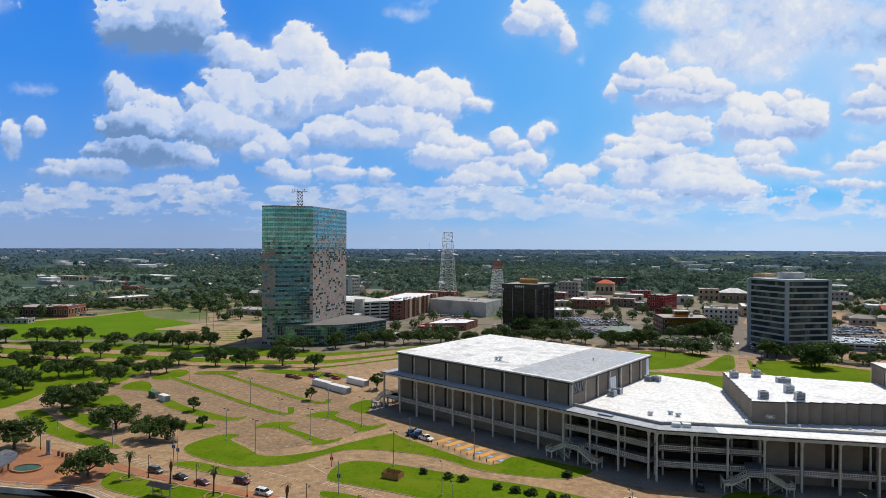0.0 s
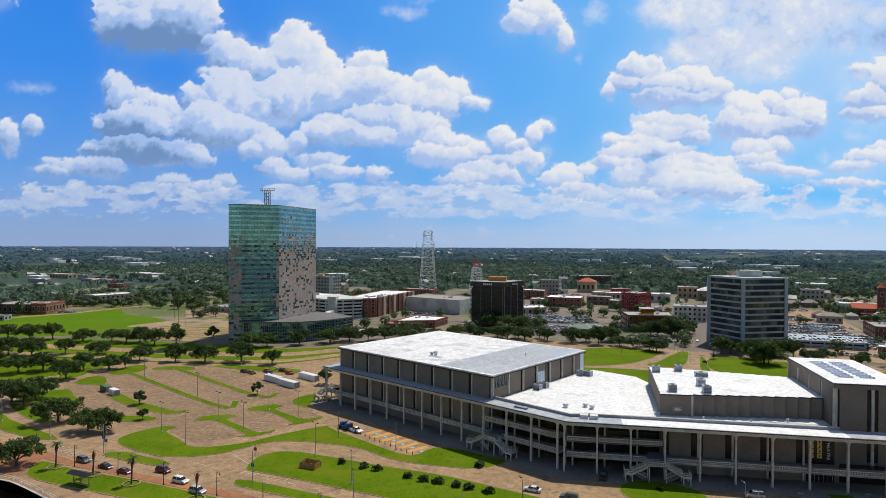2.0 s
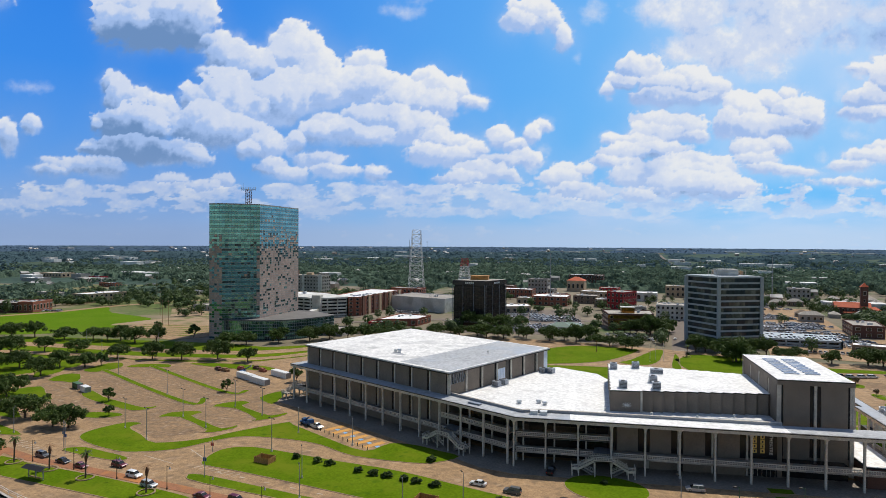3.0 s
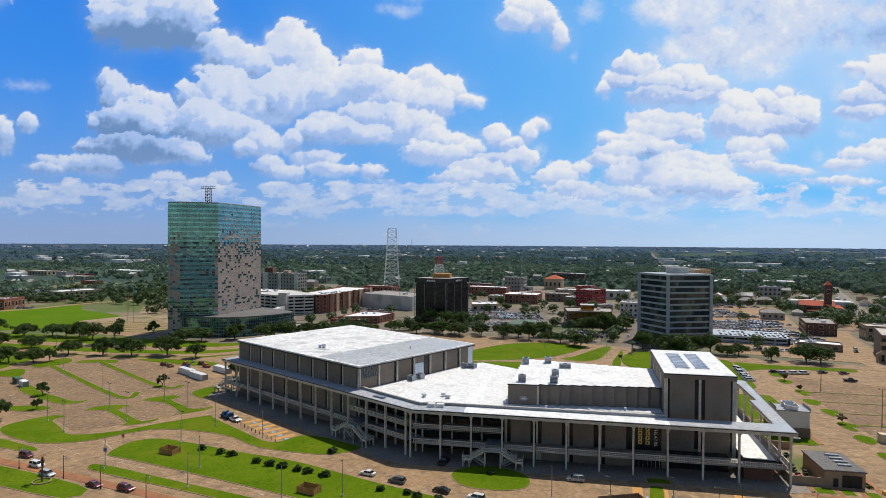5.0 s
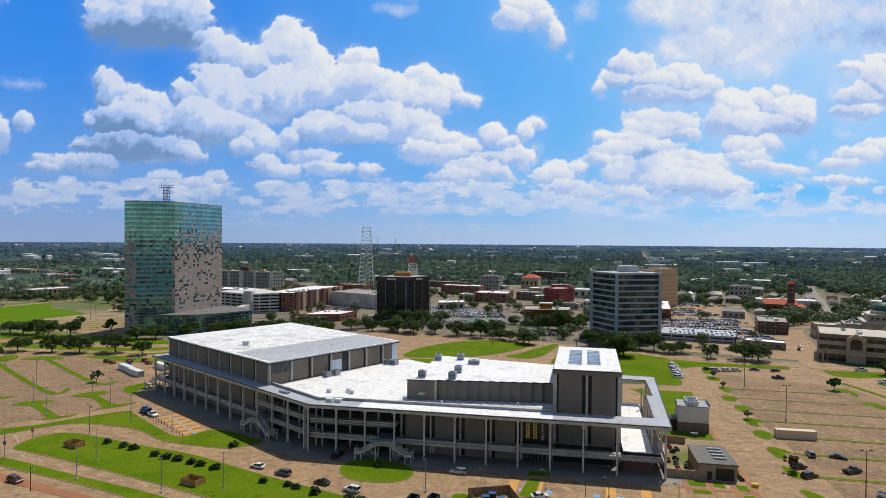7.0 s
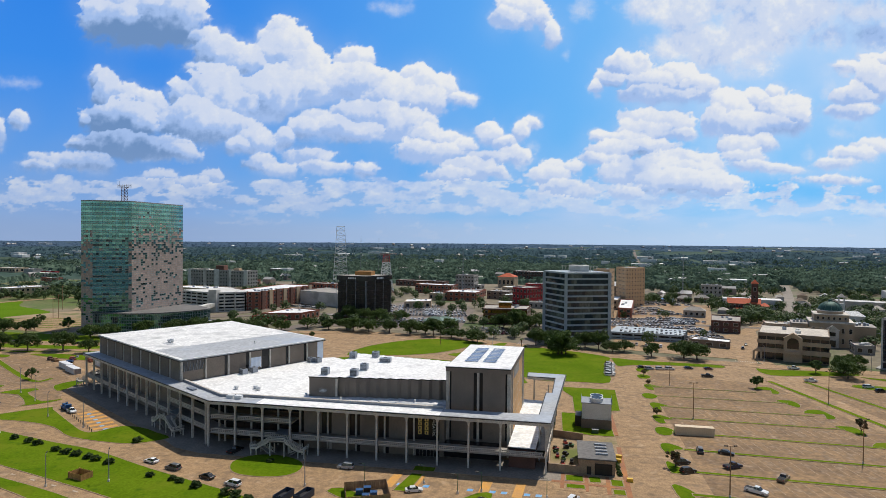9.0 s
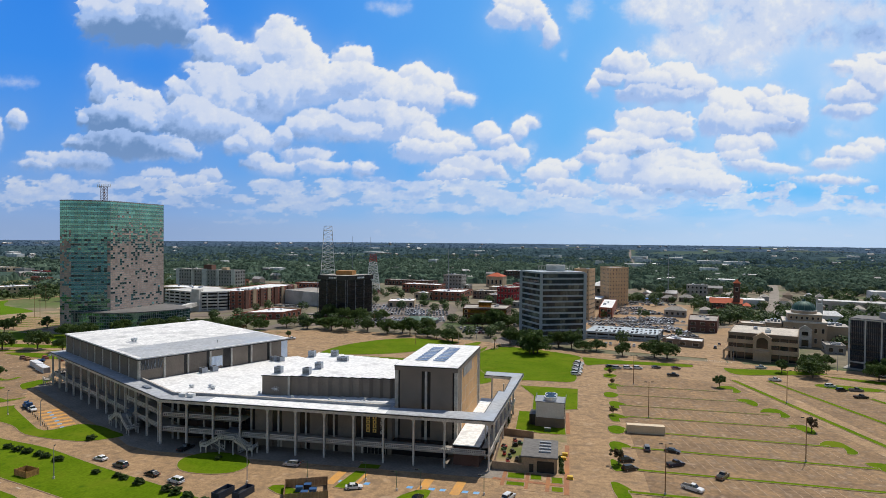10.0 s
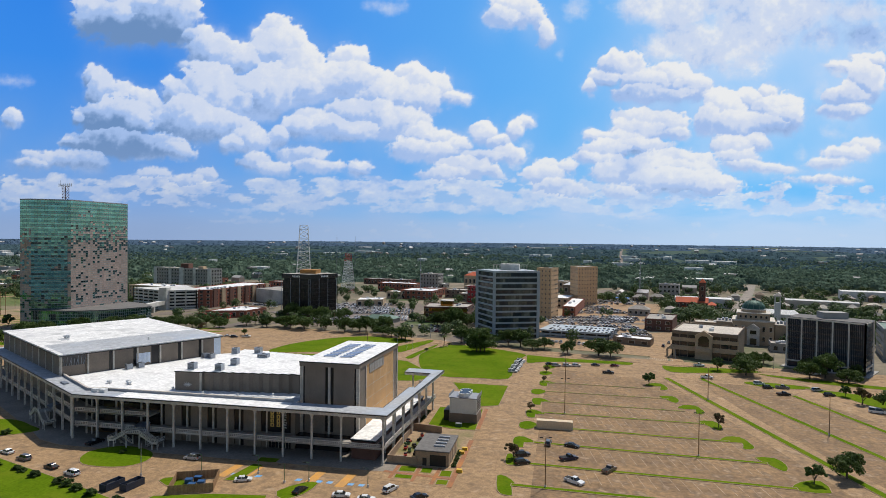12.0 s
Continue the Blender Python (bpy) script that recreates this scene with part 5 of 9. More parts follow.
def stairs(label, x, y, turn, run=4.2, wide=1.7, land_w=5.2):
    """A landing off the gallery; on each side a flight down to a half landing and one back underneath."""
    st = thing("gallery_stair", label, "stairs", pose(x, y, 0.0, 0, 0, turn), "stairs to the gallery")
    half, n, turn_w = DECK / 2, 10, 2.0
    front, mid = -2 * wide - 0.3, -wide - 0.15
    part("landing", Shape().box(-land_w / 2, front, DECK - 0.35, land_w / 2, 0.3, DECK), DECKING, st)
    part("roof_grille", Shape().add([(-land_w / 2, -0.1, DECK + 1.0), (land_w / 2, -0.1, DECK + 1.0), (land_w / 2 - 0.6, 2.6, DECK + 1.9), (-land_w / 2 + 0.6, 2.6, DECK + 1.9)], [(0, 1, 2, 3), (3, 2, 1, 0)]), STEEL, st, "grey steel grille")
    going, rise_h = run / n, half / n
    upper = Shape().box(-going / 2, front + 0.1, -0.3, going / 2, mid - 0.05, 0).mesh("step", DECKING)
    lower = Shape().box(-going / 2, mid + 0.1, -0.3, going / 2, -0.1, 0).mesh("step", DECKING)
    for side in (-1, 1):
        a, b = side * land_w / 2, side * (land_w / 2 + run)
        c = b + side * turn_w
        for i in range(n):
            part("step", upper, None, st, at=pose(a + side * (i + 0.5) * going, 0, DECK - (i + 1) * rise_h))
            part("step", lower, None, st, at=pose(b - side * (i + 0.5) * going, 0, half - (i + 1) * rise_h + 0.02))
        part("half_landing", Shape().box(min(b, c), front, half - 0.32, max(b, c), -0.1, half), DECKING, st)

        def rail(x0, z0, x1, z1, yy):
            r = Shape()
            for up in (1.05, 0.62):
                r.tube((x0, yy, z0 + up), (x1, yy, z1 + up), 0.09, n=4)
            m = max(2, int(abs(x1 - x0) / 0.7))
            for k in range(m + 1):
                f = k / m
                xx, zz = x0 + (x1 - x0) * f, z0 + (z1 - z0) * f
                r.box(xx - 0.06, yy - 0.06, zz - 0.1, xx + 0.06, yy + 0.06, zz + 1.05)
            r.add([(x0, yy + w, z0 + z) for w in (-0.06, 0.06) for z in (-0.42, 0.28)] + [(x1, yy + w, z1 + z) for w in (-0.06, 0.06) for z in (-0.42, 0.28)],
                  [(0, 4, 5, 1), (3, 7, 6, 2), (1, 5, 7, 3), (0, 2, 6, 4)])
            part("handrail", r, PALECONCRETE, st)

        rail(a, DECK, b, half, front)
        rail(b, half, c, half, front)
        rail(a, DECK, b, half, mid)
        rail(b, half, a, 0.3, -0.1)
        end = Shape()
        for z in (1.05, 0.62):
            end.tube((c, front, half + z), (c, -0.1, half + z), 0.09, n=4)
        end.box(min(c, c - side * 0.12), front, half - 0.42, max(c, c - side * 0.12), -0.1, half + 0.28)
        part("handrail", end, PALECONCRETE, st)
        for xx, hh in ((a - side * 0.3, DECK - 0.35), (b, half - 0.3), (c - side * 0.2, half - 0.3)):
            for yy in (front + 0.25, -0.4):
                part("post", Shape().box(xx - 0.15, yy - 0.15, 0, xx + 0.15, yy + 0.15, hh), PALECONCRETE, st)
    part("balustrade", balustrade((-land_w / 2, front), (land_w / 2, front), DECK), PALECONCRETE, st)
    return st


stairs("pale concrete double stair down from the gallery to the oval lawn", 55.0, FY - 0.6, 0.0)
sx_, sy_ = wing(9.55 * BAY, -0.6)
stairs("pale concrete double stair down from the shaded gallery", sx_, sy_, TURN_W)
sx_, sy_ = wing(-1.4, 5.0)
stairs("pale concrete stair at the end of the long gallery", sx_, sy_, TURN_W - 90, land_w=3.0)

# entrance sign: yellow tiles with unreadable dark marks, white upright word
sign = thing("theatre_sign", "black entrance sign with yellow tiles and a white upright word", "sign", pose(FX0 + 7 * FB + 4.9, WALL_Y + 0.12, 5.6))
part("backing", Shape().box(-3.6, 0, 0.1, 3.6, 0.1, 7.6), DARKSLOT, sign)
for col, n in ((-2.2, 4), (-0.1, 4)):
    for j in range(n):
        z = 5.9 - j * 1.35
        part("tile", Shape().box(col - 0.58, -0.06, z - 0.55, col + 0.58, 0.0, z + 0.6), SIGNYELLOW, sign)
        part("tile_mark", Shape().box(col - 0.22, -0.08, z - 0.3, col + 0.22, -0.055, z + 0.3), DARKTRIM, sign)
txt = bpy.data.curves.new("upright_word", "FONT")
txt.body, txt.size, txt.extrude, txt.space_character = "THEATRE", 1.25, 0.03, 1.12
txt.materials.append(SIGNWHITE)
word = new("upright_word", txt)
word.parent = sign
word.matrix_basis = pose(1.75, -0.05, 6.6, 90, 90, 0)


# roof plant
def roof_unit(x, y, z, w, d, h, turn=0.0, label="grey rooftop air-conditioning unit on the white roof", mat=STEEL):
    ob = thing("roof_unit", label, "roof unit", pose(x, y, z, 0, 0, turn), "rooftop units")
    part("casing", Shape().box(-w / 2, -d / 2, 0.15, w / 2, d / 2, h), mat, ob)
    part("plinth", Shape().box(-w / 2 - 0.1, -d / 2 - 0.1, 0, w / 2 + 0.1, d / 2 + 0.1, 0.16), WHITEMETAL, ob)
    part("fan_cowl", Shape().cyl(0, 0, h, h + 0.12, min(w, d) * 0.32, n=12), DARKTRIM, ob)
    for j in range(4):
        part("louvre", Shape().box(-w / 2 + 0.15, -d / 2 - 0.04, 0.35 + j * (h - 0.6) / 4, w / 2 - 0.15, -d / 2, 0.45 + j * (h - 0.6) / 4), DARKTRIM, ob)
    return ob


def roof_vent(x, y, z, r=0.8, h=0.9):
    ob = thing("roof_vent", "pale round roof ventilator", "roof vent", pose(x, y, z), "roof vents")
    part("neck", Shape().cyl(0, 0, 0, h * 0.5, r * 0.6, n=10), WHITEMETAL, ob)
    part("hood", Shape().cyl(0, 0, h * 0.5, h, r, r * 0.75, n=10), WHITEMETAL, ob)
    return ob


for x, y in ((62.5, 190.5), (72.5, 190.8), (73.0, 200.0), (62.5, 219.0), (70.5, 222.0)):
    roof_unit(x, y, TZ, 2.4, 2.2, 2.3)
roof_unit(76.5, 214.5, TZ, 4.0, 2.2, 1.6)
for u, n in ((W1 + 3.2, 27.0), (W1 + 3.4, 31.2), (W1 + 3.4, 58.0), (W1 + 6.0, 59.5)):
    x, y = wing(u, n)
    roof_unit(x, y, 14.55, 2.6, 2.2, 2.0, TURN_W)
for x, y in ((38.5, 190.2), (36.6, 192.0), (30.4, 190.2)):
    roof_vent(x, y, 14.55, 1.0, 1.2)
for x, y in ((70.2, 184.5), (83.0, 184.0), (89.0, 183.0), (57.0, 187.5), (94, 187)):
    roof_vent(x, y, 14.55, 0.45, 0.9)
x, y = wing(45.0, 18.0)
roof_vent(x, y, ROOF, 1.0, 1.5)
x, y = wing(43.6, 17.2)
roof_vent(x, y, ROOF, 0.8, 1.2)
x, y = wing(72.0, 40.0)
roof_vent(x, y, ROOF, 0.35, 1.2)
for x, y in ((35.4, 177.9), (38.2, 177.9)):
    ob = thing("crate", "pale wrapped crate on the gallery roof", "crate", pose(x, y, EAVE + 1.36), "wrapped crates")
    part("body", Shape().box(-1.1, -0.8, 0, 1.1, 0.8, 1.0), WHITEMETAL, ob)
    part("lid", Shape().box(-1.15, -0.85, 1.0, 1.15, 0.85, 1.08), WHITEMETAL, ob)
x, y = wing(10.45 * BAY, 2.0)
skyl = thing("roof_hatch", "grey skylight hatch on the gallery eave", "hatch", pose(x, y, EAVE + 1.36, 0, 0, TURN_W))
part("curb", Shape().box(-2.2, -0.7, 0, 2.2, 0.7, 0.4), GREYPAINT, skyl)
part("cover", Shape().box(-2.3, -0.8, 0.4, 2.3, 0.8, 0.5), STEEL, skyl)
for row, xo in enumerate((-4.2, 1.6)):
    for k in range(10):
        x0, y0 = 113.6 + xo + 0.056 * k * 2.5, 192.0 + k * 2.5
        ob = thing("solar_panel", "blue-grey tilted panel on the stage tower roof", "solar panel", pose(x0, y0, 27.25, 0, 0, -2.5), "rooftop panels")
        part("glass", Shape().add([(0, 0, 0.2), (4.2, 0, 0.2), (4.2, 0.95, 0.32), (0, 0.95, 0.32), (0, 0, 0.27), (4.2, 0, 0.27), (4.2, 0.95, 0.37), (0, 0.95, 0.37)], [(3, 2, 1, 0), (4, 5, 6, 7), (0, 1, 5, 4), (1, 2, 6, 5), (2, 3, 7, 6), (3, 0, 4, 7)]), SOLAR, ob)
        part("rack", Shape().box(0.3, 0.1, 0, 0.5, 0.9, 0.2).box(3.7, 0.1, 0, 3.9, 0.9, 0.2), STEEL, ob)
antler = thing("ornament", "weathered metal ornament on the attic wall", "ornament", pose(63.2, 186.9, 16.6))
for a in range(10):
    part("branch", Shape().tube((0, -0.1, 0), (1.5 * math.cos(a * 0.628), -0.3, 0.9 * math.sin(a * 0.628) + 0.2), 0.12, 0.05), WHITEMETAL, antler)


# ---- the town ----
def unit_window():
    """A window one metre square, framed, facing -y."""
    me = Shape().box(-0.5, -0.05, -0.5, 0.5, 0.12, 0.5).box(-0.44, -0.07, -0.44, 0.44, 0.0, 0.44).mesh("window", PALECONCRETE)
    me.materials.append(DARKGLASS)
    for p in me.polygons:
        p.material_index = 0 if p.index < 6 else 1
    return me


WINDOW = unit_window()


FOOTPRINTS = [(-170, 405, 48), (-145, 415, 40), (153, 423, 26), (-16, 478, 24), (332, 360, 30), (-165, 510, 42), (203, 431, 32), (316.6, 430.5, 22), (323, 615, 22), (363, 526, 18)]


def outline(pts):
    return pts if area(pts) > 0 else pts[::-1]


def block(name, label, pts, h, wall, roof=GREYROOF, floors=0, bays=8.0, ww=0.5, wh=0.55, parapet=0.7, units=2, category="building", bands=None, base_z=0.0, group=""):
    """A flat-roofed building with walls, parapet, roof plant and its windows on the sides seen from the water."""
    pts = outline(pts)
    cx, cy = sum(p[0] for p in pts) / len(pts), sum(p[1] for p in pts) / len(pts)
    FOOTPRINTS.append((cx, cy, max(math.hypot(x - cx, y - cy) for x, y in pts)))
    ob = thing(name, label, category, pose(cx, cy, base_z), group)
    loc = [(x - cx, y - cy) for x, y in pts]
    part("wall", Shape().prism(loc, 0, h - parapet), wall, ob)
    part("roof", Shape().prism(offset(loc, -0.3), h - parapet, h - parapet + 0.06), roof, ob)
    rim, inner, n = Shape(), offset(loc, -0.35), len(loc)
    outer = offset(loc, 0.08)
    rim.add([(x, y, z) for x, y in outer for z in (h - parapet - 0.25, h)] + [(x, y, z) for x, y in inner for z in (h - parapet, h)],
            [f for i in range(n) for j in [(i + 1) % n] for f in ((2 * i, 2 * j, 2 * j + 1, 2 * i + 1), (2 * i + 1, 2 * j + 1, 2 * n + 2 * j + 1, 2 * n + 2 * i + 1), (2 * n + 2 * i + 1, 2 * n + 2 * j + 1, 2 * n + 2 * j, 2 * n + 2 * i))])
    part("parapet", rim, wall, ob)
    rnd = random.Random(name + str(int(cx)))
    for k in range(units):
        a, b = rnd.uniform(0.2, 0.8), rnd.uniform(0.25, 0.75)
        p = Vector(loc[0]).lerp(Vector(loc[1]), a).lerp(Vector(loc[-1]).lerp(Vector(loc[2]), a), b)
        w, d, hh = rnd.uniform(1.2, 3.0), rnd.uniform(1.2, 2.4), rnd.uniform(0.9, 1.8)
        part("rooftop_unit", Shape().box(p.x - w / 2, p.y - d / 2, h - parapet, p.x + w / 2, p.y + d / 2, h - parapet + hh), STEEL if k % 2 else WHITEMETAL, ob)
    if floors:
        fh = (h - parapet) / floors
        for i in range(len(loc)):
            a, b = Vector(loc[i]), Vector(loc[(i + 1) % len(loc)])
            d = (b - a)
            length = d.length
            d.normalize()
            nn = Vector((d.y, -d.x))
            if nn.dot(Vector((100 - cx, 0 - cy))) <= 0 or length < 3:
                continue
            turn = math.degrees(math.atan2(d.y, d.x))
            count = max(1, round(length / bays))
            for fl in range(floors):
                z = fh * (fl + 0.52)
                if bands:
                    s = Shape().box(-length / 2 + 0.5, -0.06, -fh * wh / 2, length / 2 - 0.5, 0.1, fh * wh / 2)
                    part("window_band", s, bands, ob, at=pose(*(a + d * length / 2 + nn * 0.01), z, 0, 0, turn))
                    continue
                for k in range(count):
                    p = a + d * (length * (k + 0.5) / count) + nn * 0.03
                    part("window", WINDOW, None, ob, at=pose(p.x, p.y, z, 0, 0, turn) @ Matrix.Diagonal((length / count * ww, 1, fh * wh, 1)))
    return ob


# mirror-glass tower with storm-damaged panes
def glass_tower():
    pts = [(-188.6, 367.2), (-178.7, 366.2), (-157.6, 378.6), (-152.2, 430.0), (-166.0, 441.0), (-183.0, 436.0)]
    cx, cy = -170.0, 400.0
    ob = thing("glass_tower", "teal mirror-glass office tower with many boarded panes", "office tower", pose(cx, cy, 0))
    loc = [(x - cx, y - cy) for x, y in pts]
    H, rows = 92.3, 58
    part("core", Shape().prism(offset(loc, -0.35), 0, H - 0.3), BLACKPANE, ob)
    part("roof", Shape().prism(offset(loc, -0.1), H - 0.3, H - 0.1), GREYROOF, ob)
    part("roof_edge", Shape().prism(offset(loc, 0.12), H - 0.9, H), MULLION, ob)
    rnd = random.Random(5)
    panes = {"glass_panes": (Shape(), TEALGLASS), "deep_glass_panes": (Shape(), DEEPTEAL), "boarded_panes": (Shape(), BOARDED), "open_panes": (Shape(), BLACKPANE)}
    grid = Shape()
    fh = (H - 1.0) / rows
    for i in range(4):
        a, b = Vector(loc[i]), Vector(loc[(i + 1) % len(loc)])
        d = b - a
        length = d.length
        d.normalize()
        nn = Vector((d.y, -d.x))
        count = max(3, round(length / 2.1))
        w = length / count
        for r in range(rows):
            zf = r / rows
            cluster = {}
            for c in range(count):
                patch = 0.8 * noise.noise(Vector((c * 0.13 + i * 9, r * 0.27, 3.1))) + 0.6 * noise.noise(Vector((c * 0.34, r * 1.3, i * 4.0 + 8)))
                if i == 2:
                    board = 0.88 * min(1, max(0, (0.90 - zf) / 0.42)) + (0.30 + 0.22 * zf) * patch - (0.25 if zf > 0.88 else 0)
                elif i == 0:
                    board = 0.78 * min(1, max(0, (0.80 - zf) / 0.15)) + 0.6 * patch - 0.12
                else:
                    board = 0.02 + 0.24 * patch + (0.5 if c > count - 2 and zf < 0.7 else 0) - (1 if zf > 0.7 else 0)
                # vision rows alternate with brighter spandrel rows
                kind = "deep_glass_panes" if r % 2 == 0 else "glass_panes"
                if rnd.random() < board - (0.05 if r % 2 == 0 else 0.0):
                    kind = "boarded_panes"
                # face 1 below 0.70: dark rows paint in the mirrored ground under the horizon
                band = 0.72 + 0.9 * noise.noise(Vector((c * 0.05, r * 0.45, 17.0)))
                gap = (min(0.52, 0.46 * band) if r % 2 == 0 else 0.03) if i == 1 and zf < 0.70 and not 0.28 < zf < 0.34 else 0.50 if i == 2 and zf < 0.68 else 0.05 if zf < 0.80 else 0.006
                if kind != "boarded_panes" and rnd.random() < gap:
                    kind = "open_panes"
                p, q = a + d * (c * w + 0.05) + nn * 0.02, a + d * ((c + 1) * w - 0.05) + nn * 0.02
                tilt = rnd.uniform(-0.006, 0.006)
                z0, z1 = 0.3 + r * fh, 0.3 + (r + 1) * fh - 0.12
                panes[kind][0].add([(p.x, p.y, z0), (q.x, q.y, z0), (q.x + nn.x * tilt * 3, q.y + nn.y * tilt * 3, z1), (p.x + nn.x * tilt * 3, p.y + nn.y * tilt * 3, z1)], [(0, 1, 2, 3)])
            z = 0.3 + r * fh - 0.06
            e0, e1 = a + nn * 0.02, b + nn * 0.02
            grid.wall((e0.x, e0.y), (e1.x, e1.y), z - 0.13, z + 0.13, -0.10)
        for c in range(0, count + 1):
            p = a + d * (c * w)
            grid.tube((p.x + nn.x * 0.02, p.y + nn.y * 0.02, 0), (p.x + nn.x * 0.02, p.y + nn.y * 0.02, H - 0.9), 0.06, n=3)
    for name, (s, mat) in panes.items():
        tagged(part(name, s, mat, ob), kind="stuff")
    tagged(part("mullions", grid, MULLION, ob), kind="stuff")
    # roof mast
    mast = thing("roof_mast", "steel lattice mast with aerial heads on a tower roof", "mast", pose(-171.6, 389.0, H - 0.1))
    s = Shape()
    for k in range(5):
        z0, z1 = k * 2.2, (k + 1) * 2.2
        for i in range(4):
            x0, y0 = 1.5 * (1, 1, -1, -1)[i], 1.5 * (1, -1, -1, 1)[i]
            x1, y1 = 1.5 * (1, 1, -1, -1)[(i + 1) % 4], 1.5 * (1, -1, -1, 1)[(i + 1) % 4]
            s.tube((x0, y0, z0), (x0, y0, z1), 0.16, n=4).tube((x0, y0, z0), (x1, y1, z1), 0.1, n=3).tube((x0, y0, z1), (x1, y1, z1), 0.1, n=3)
    part("lattice", s, DARKBRICK, mast)
    part("head_frame", Shape().box(-5.5, -0.2, 10.9, 5.5, 0.2, 11.2).box(-5.5, -0.2, 12.2, 5.5, 0.2, 12.4).box(-0.2, -4, 10.9, 0.2, 4, 11.2), GREYPAINT, mast)
    for k in range(7):
        x = -5.4 + k * 1.8
        part("aerial", Shape().box(x - 0.12, -0.35, 10.4, x + 0.12, -0.15, 13.0), WHITEMETAL, mast)
    part("base_frame", Shape().box(-6, -2.5, 0, 8, 2.5, 0.7), DARKTRIM, mast)
    part("spike", Shape().tube((-4.2, 0, 11), (-4.2, 0, 15.5), 0.07, n=4), GREYPAINT, mast)


glass_tower()


def podium():
    front = curve([(-178.0, 365.6), (-168, 367.5), (-155, 368.5), (-144, 371), (-134, 377.5), (-125.5, 387), (-119, 398.5), (-115, 409)], 5, closed=False)
    pts = outline(front + [(-134, 424), (-152.2, 431), (-157.4, 378.4)])
    cx, cy = -150.0, 408.0
    ob = thing("glass_podium", "low curved green-glass annex with a grey roof", "building", pose(cx, cy, 0))
    loc = [(x - cx, y - cy) for x, y in pts]
    part("body", Shape().prism(offset(loc, -0.5), 0, 13.0), BLACKPANE, ob)
    part("roof", Shape().prism(offset(loc, 0.4), 13.0, 13.5), DARKROOF, ob, "dark grey gravel roof")
    f = [(x - cx, y - cy) for x, y in front]
    glass, deep, mull = Shape(), Shape(), Shape()
    for i, (p, q) in enumerate(zip(f, f[1:])):
        for r in range(6):
            for k in range(2):
                a, b = Vector(p).lerp(Vector(q), k / 2), Vector(p).lerp(Vector(q), (k + 1) / 2)
                tone = noise.noise(Vector((i * 0.35 + k * 0.17, r * 0.8, 5.0)))
                if tone < 0.32:
                    (deep if tone > -0.22 else glass).wall(tuple(a), tuple(b), 0.3 + r * 2.1, 2.2 + r * 2.1, 0.1)
            mull.wall(p, q, r * 2.1 + 2.2, r * 2.1 + 2.4, -0.12)
        for k in range(2):
            a = Vector(p).lerp(Vector(q), k / 2)
            mull.tube((a.x, a.y, 0), (a.x, a.y, 13), 0.1, n=4)
    tagged(part("glass_panes", glass, TEALGLASS, ob), kind="stuff")
    tagged(part("deep_glass_panes", deep, DEEPTEAL, ob), kind="stuff")
    tagged(part("mullions", mull, MULLION, ob), kind="stuff")


podium()


def office_tower():
    pts = outline([(131.7, 428.5), (146.3, 404.2), (175.3, 415.4), (163, 441)])
    cx, cy = 153.0, 423.0
    ob = thing("office_block", "blue-grey ten-storey office block with ribbon windows", "office block", pose(cx, cy, 0))
    loc = [(x - cx, y - cy) for x, y in pts]
    H = 45.3
    part("core", Shape().prism(offset(loc, -0.5), 0, H - 0.6), RIBBONGLASS, ob)
    part("roof", Shape().prism(offset(loc, -0.2), H - 0.6, H - 0.3), GREYROOF, ob)
    fl = (H - 3.0) / 11
    for k in range(12):
        z = 2.6 + k * fl
        part("spandrel", Shape().prism(loc, z - 0.55, z + 0.45), BLUEPANEL, ob)
        part("sill", Shape().prism(offset(loc, 0.16), z + 0.45, z + 0.60), BLUEPANEL, ob)
        if k < 11:
            for i in range(4):
                a, b = Vector(loc[i]), Vector(loc[(i + 1) % 4])
                d = b - a
                nn = Vector((d.y, -d.x)).normalized()
                if nn.dot(Vector((100 - cx, -cy))) > 0:
                    n = 16
                    for j in range(n):
                        p, q = a.lerp(b, j / n) - nn * 0.42, a.lerp(b, (j + 0.94) / n) - nn * 0.42
                        s = Shape().wall(tuple(p), tuple(q), z + 0.6, z + fl - 0.55, 0.05)
                        part("pane", s, BLINDS if noise.noise(Vector((j * 0.31 + i * 7, k * 1.7, 2.5))) > 0.06 else RIBBONGLASS, ob)
    for x, y in loc:
        part("corner_pier", Shape().box(x - 1.0, y - 1.0, 0, x + 1.0, y + 1.0, H - 0.4), BLUEPANEL, ob)
    part("penthouse", Shape().box(-4, -4, H - 0.4, 9, 5, H + 4.4), WHITEWALL, ob, "pale rendered penthouse")
    fr = Shape()
    for x0 in (-9.0, 10.0):
        for j in range(3):
            fr.tube((x0 + j * 2, -2, H), (x0 + j * 2, -2, H + 4), 0.14, n=4).tube((x0 + j * 2 - 1, -2, H), (x0 + j * 2 + 1, -2, H + 4), 0.1, n=4)
        fr.tube((x0 - 1, -2, H + 4), (x0 + 5, -2, H + 4), 0.14, n=4)
    part("roof_frame", fr, PALECONCRETE, ob)


office_tower()


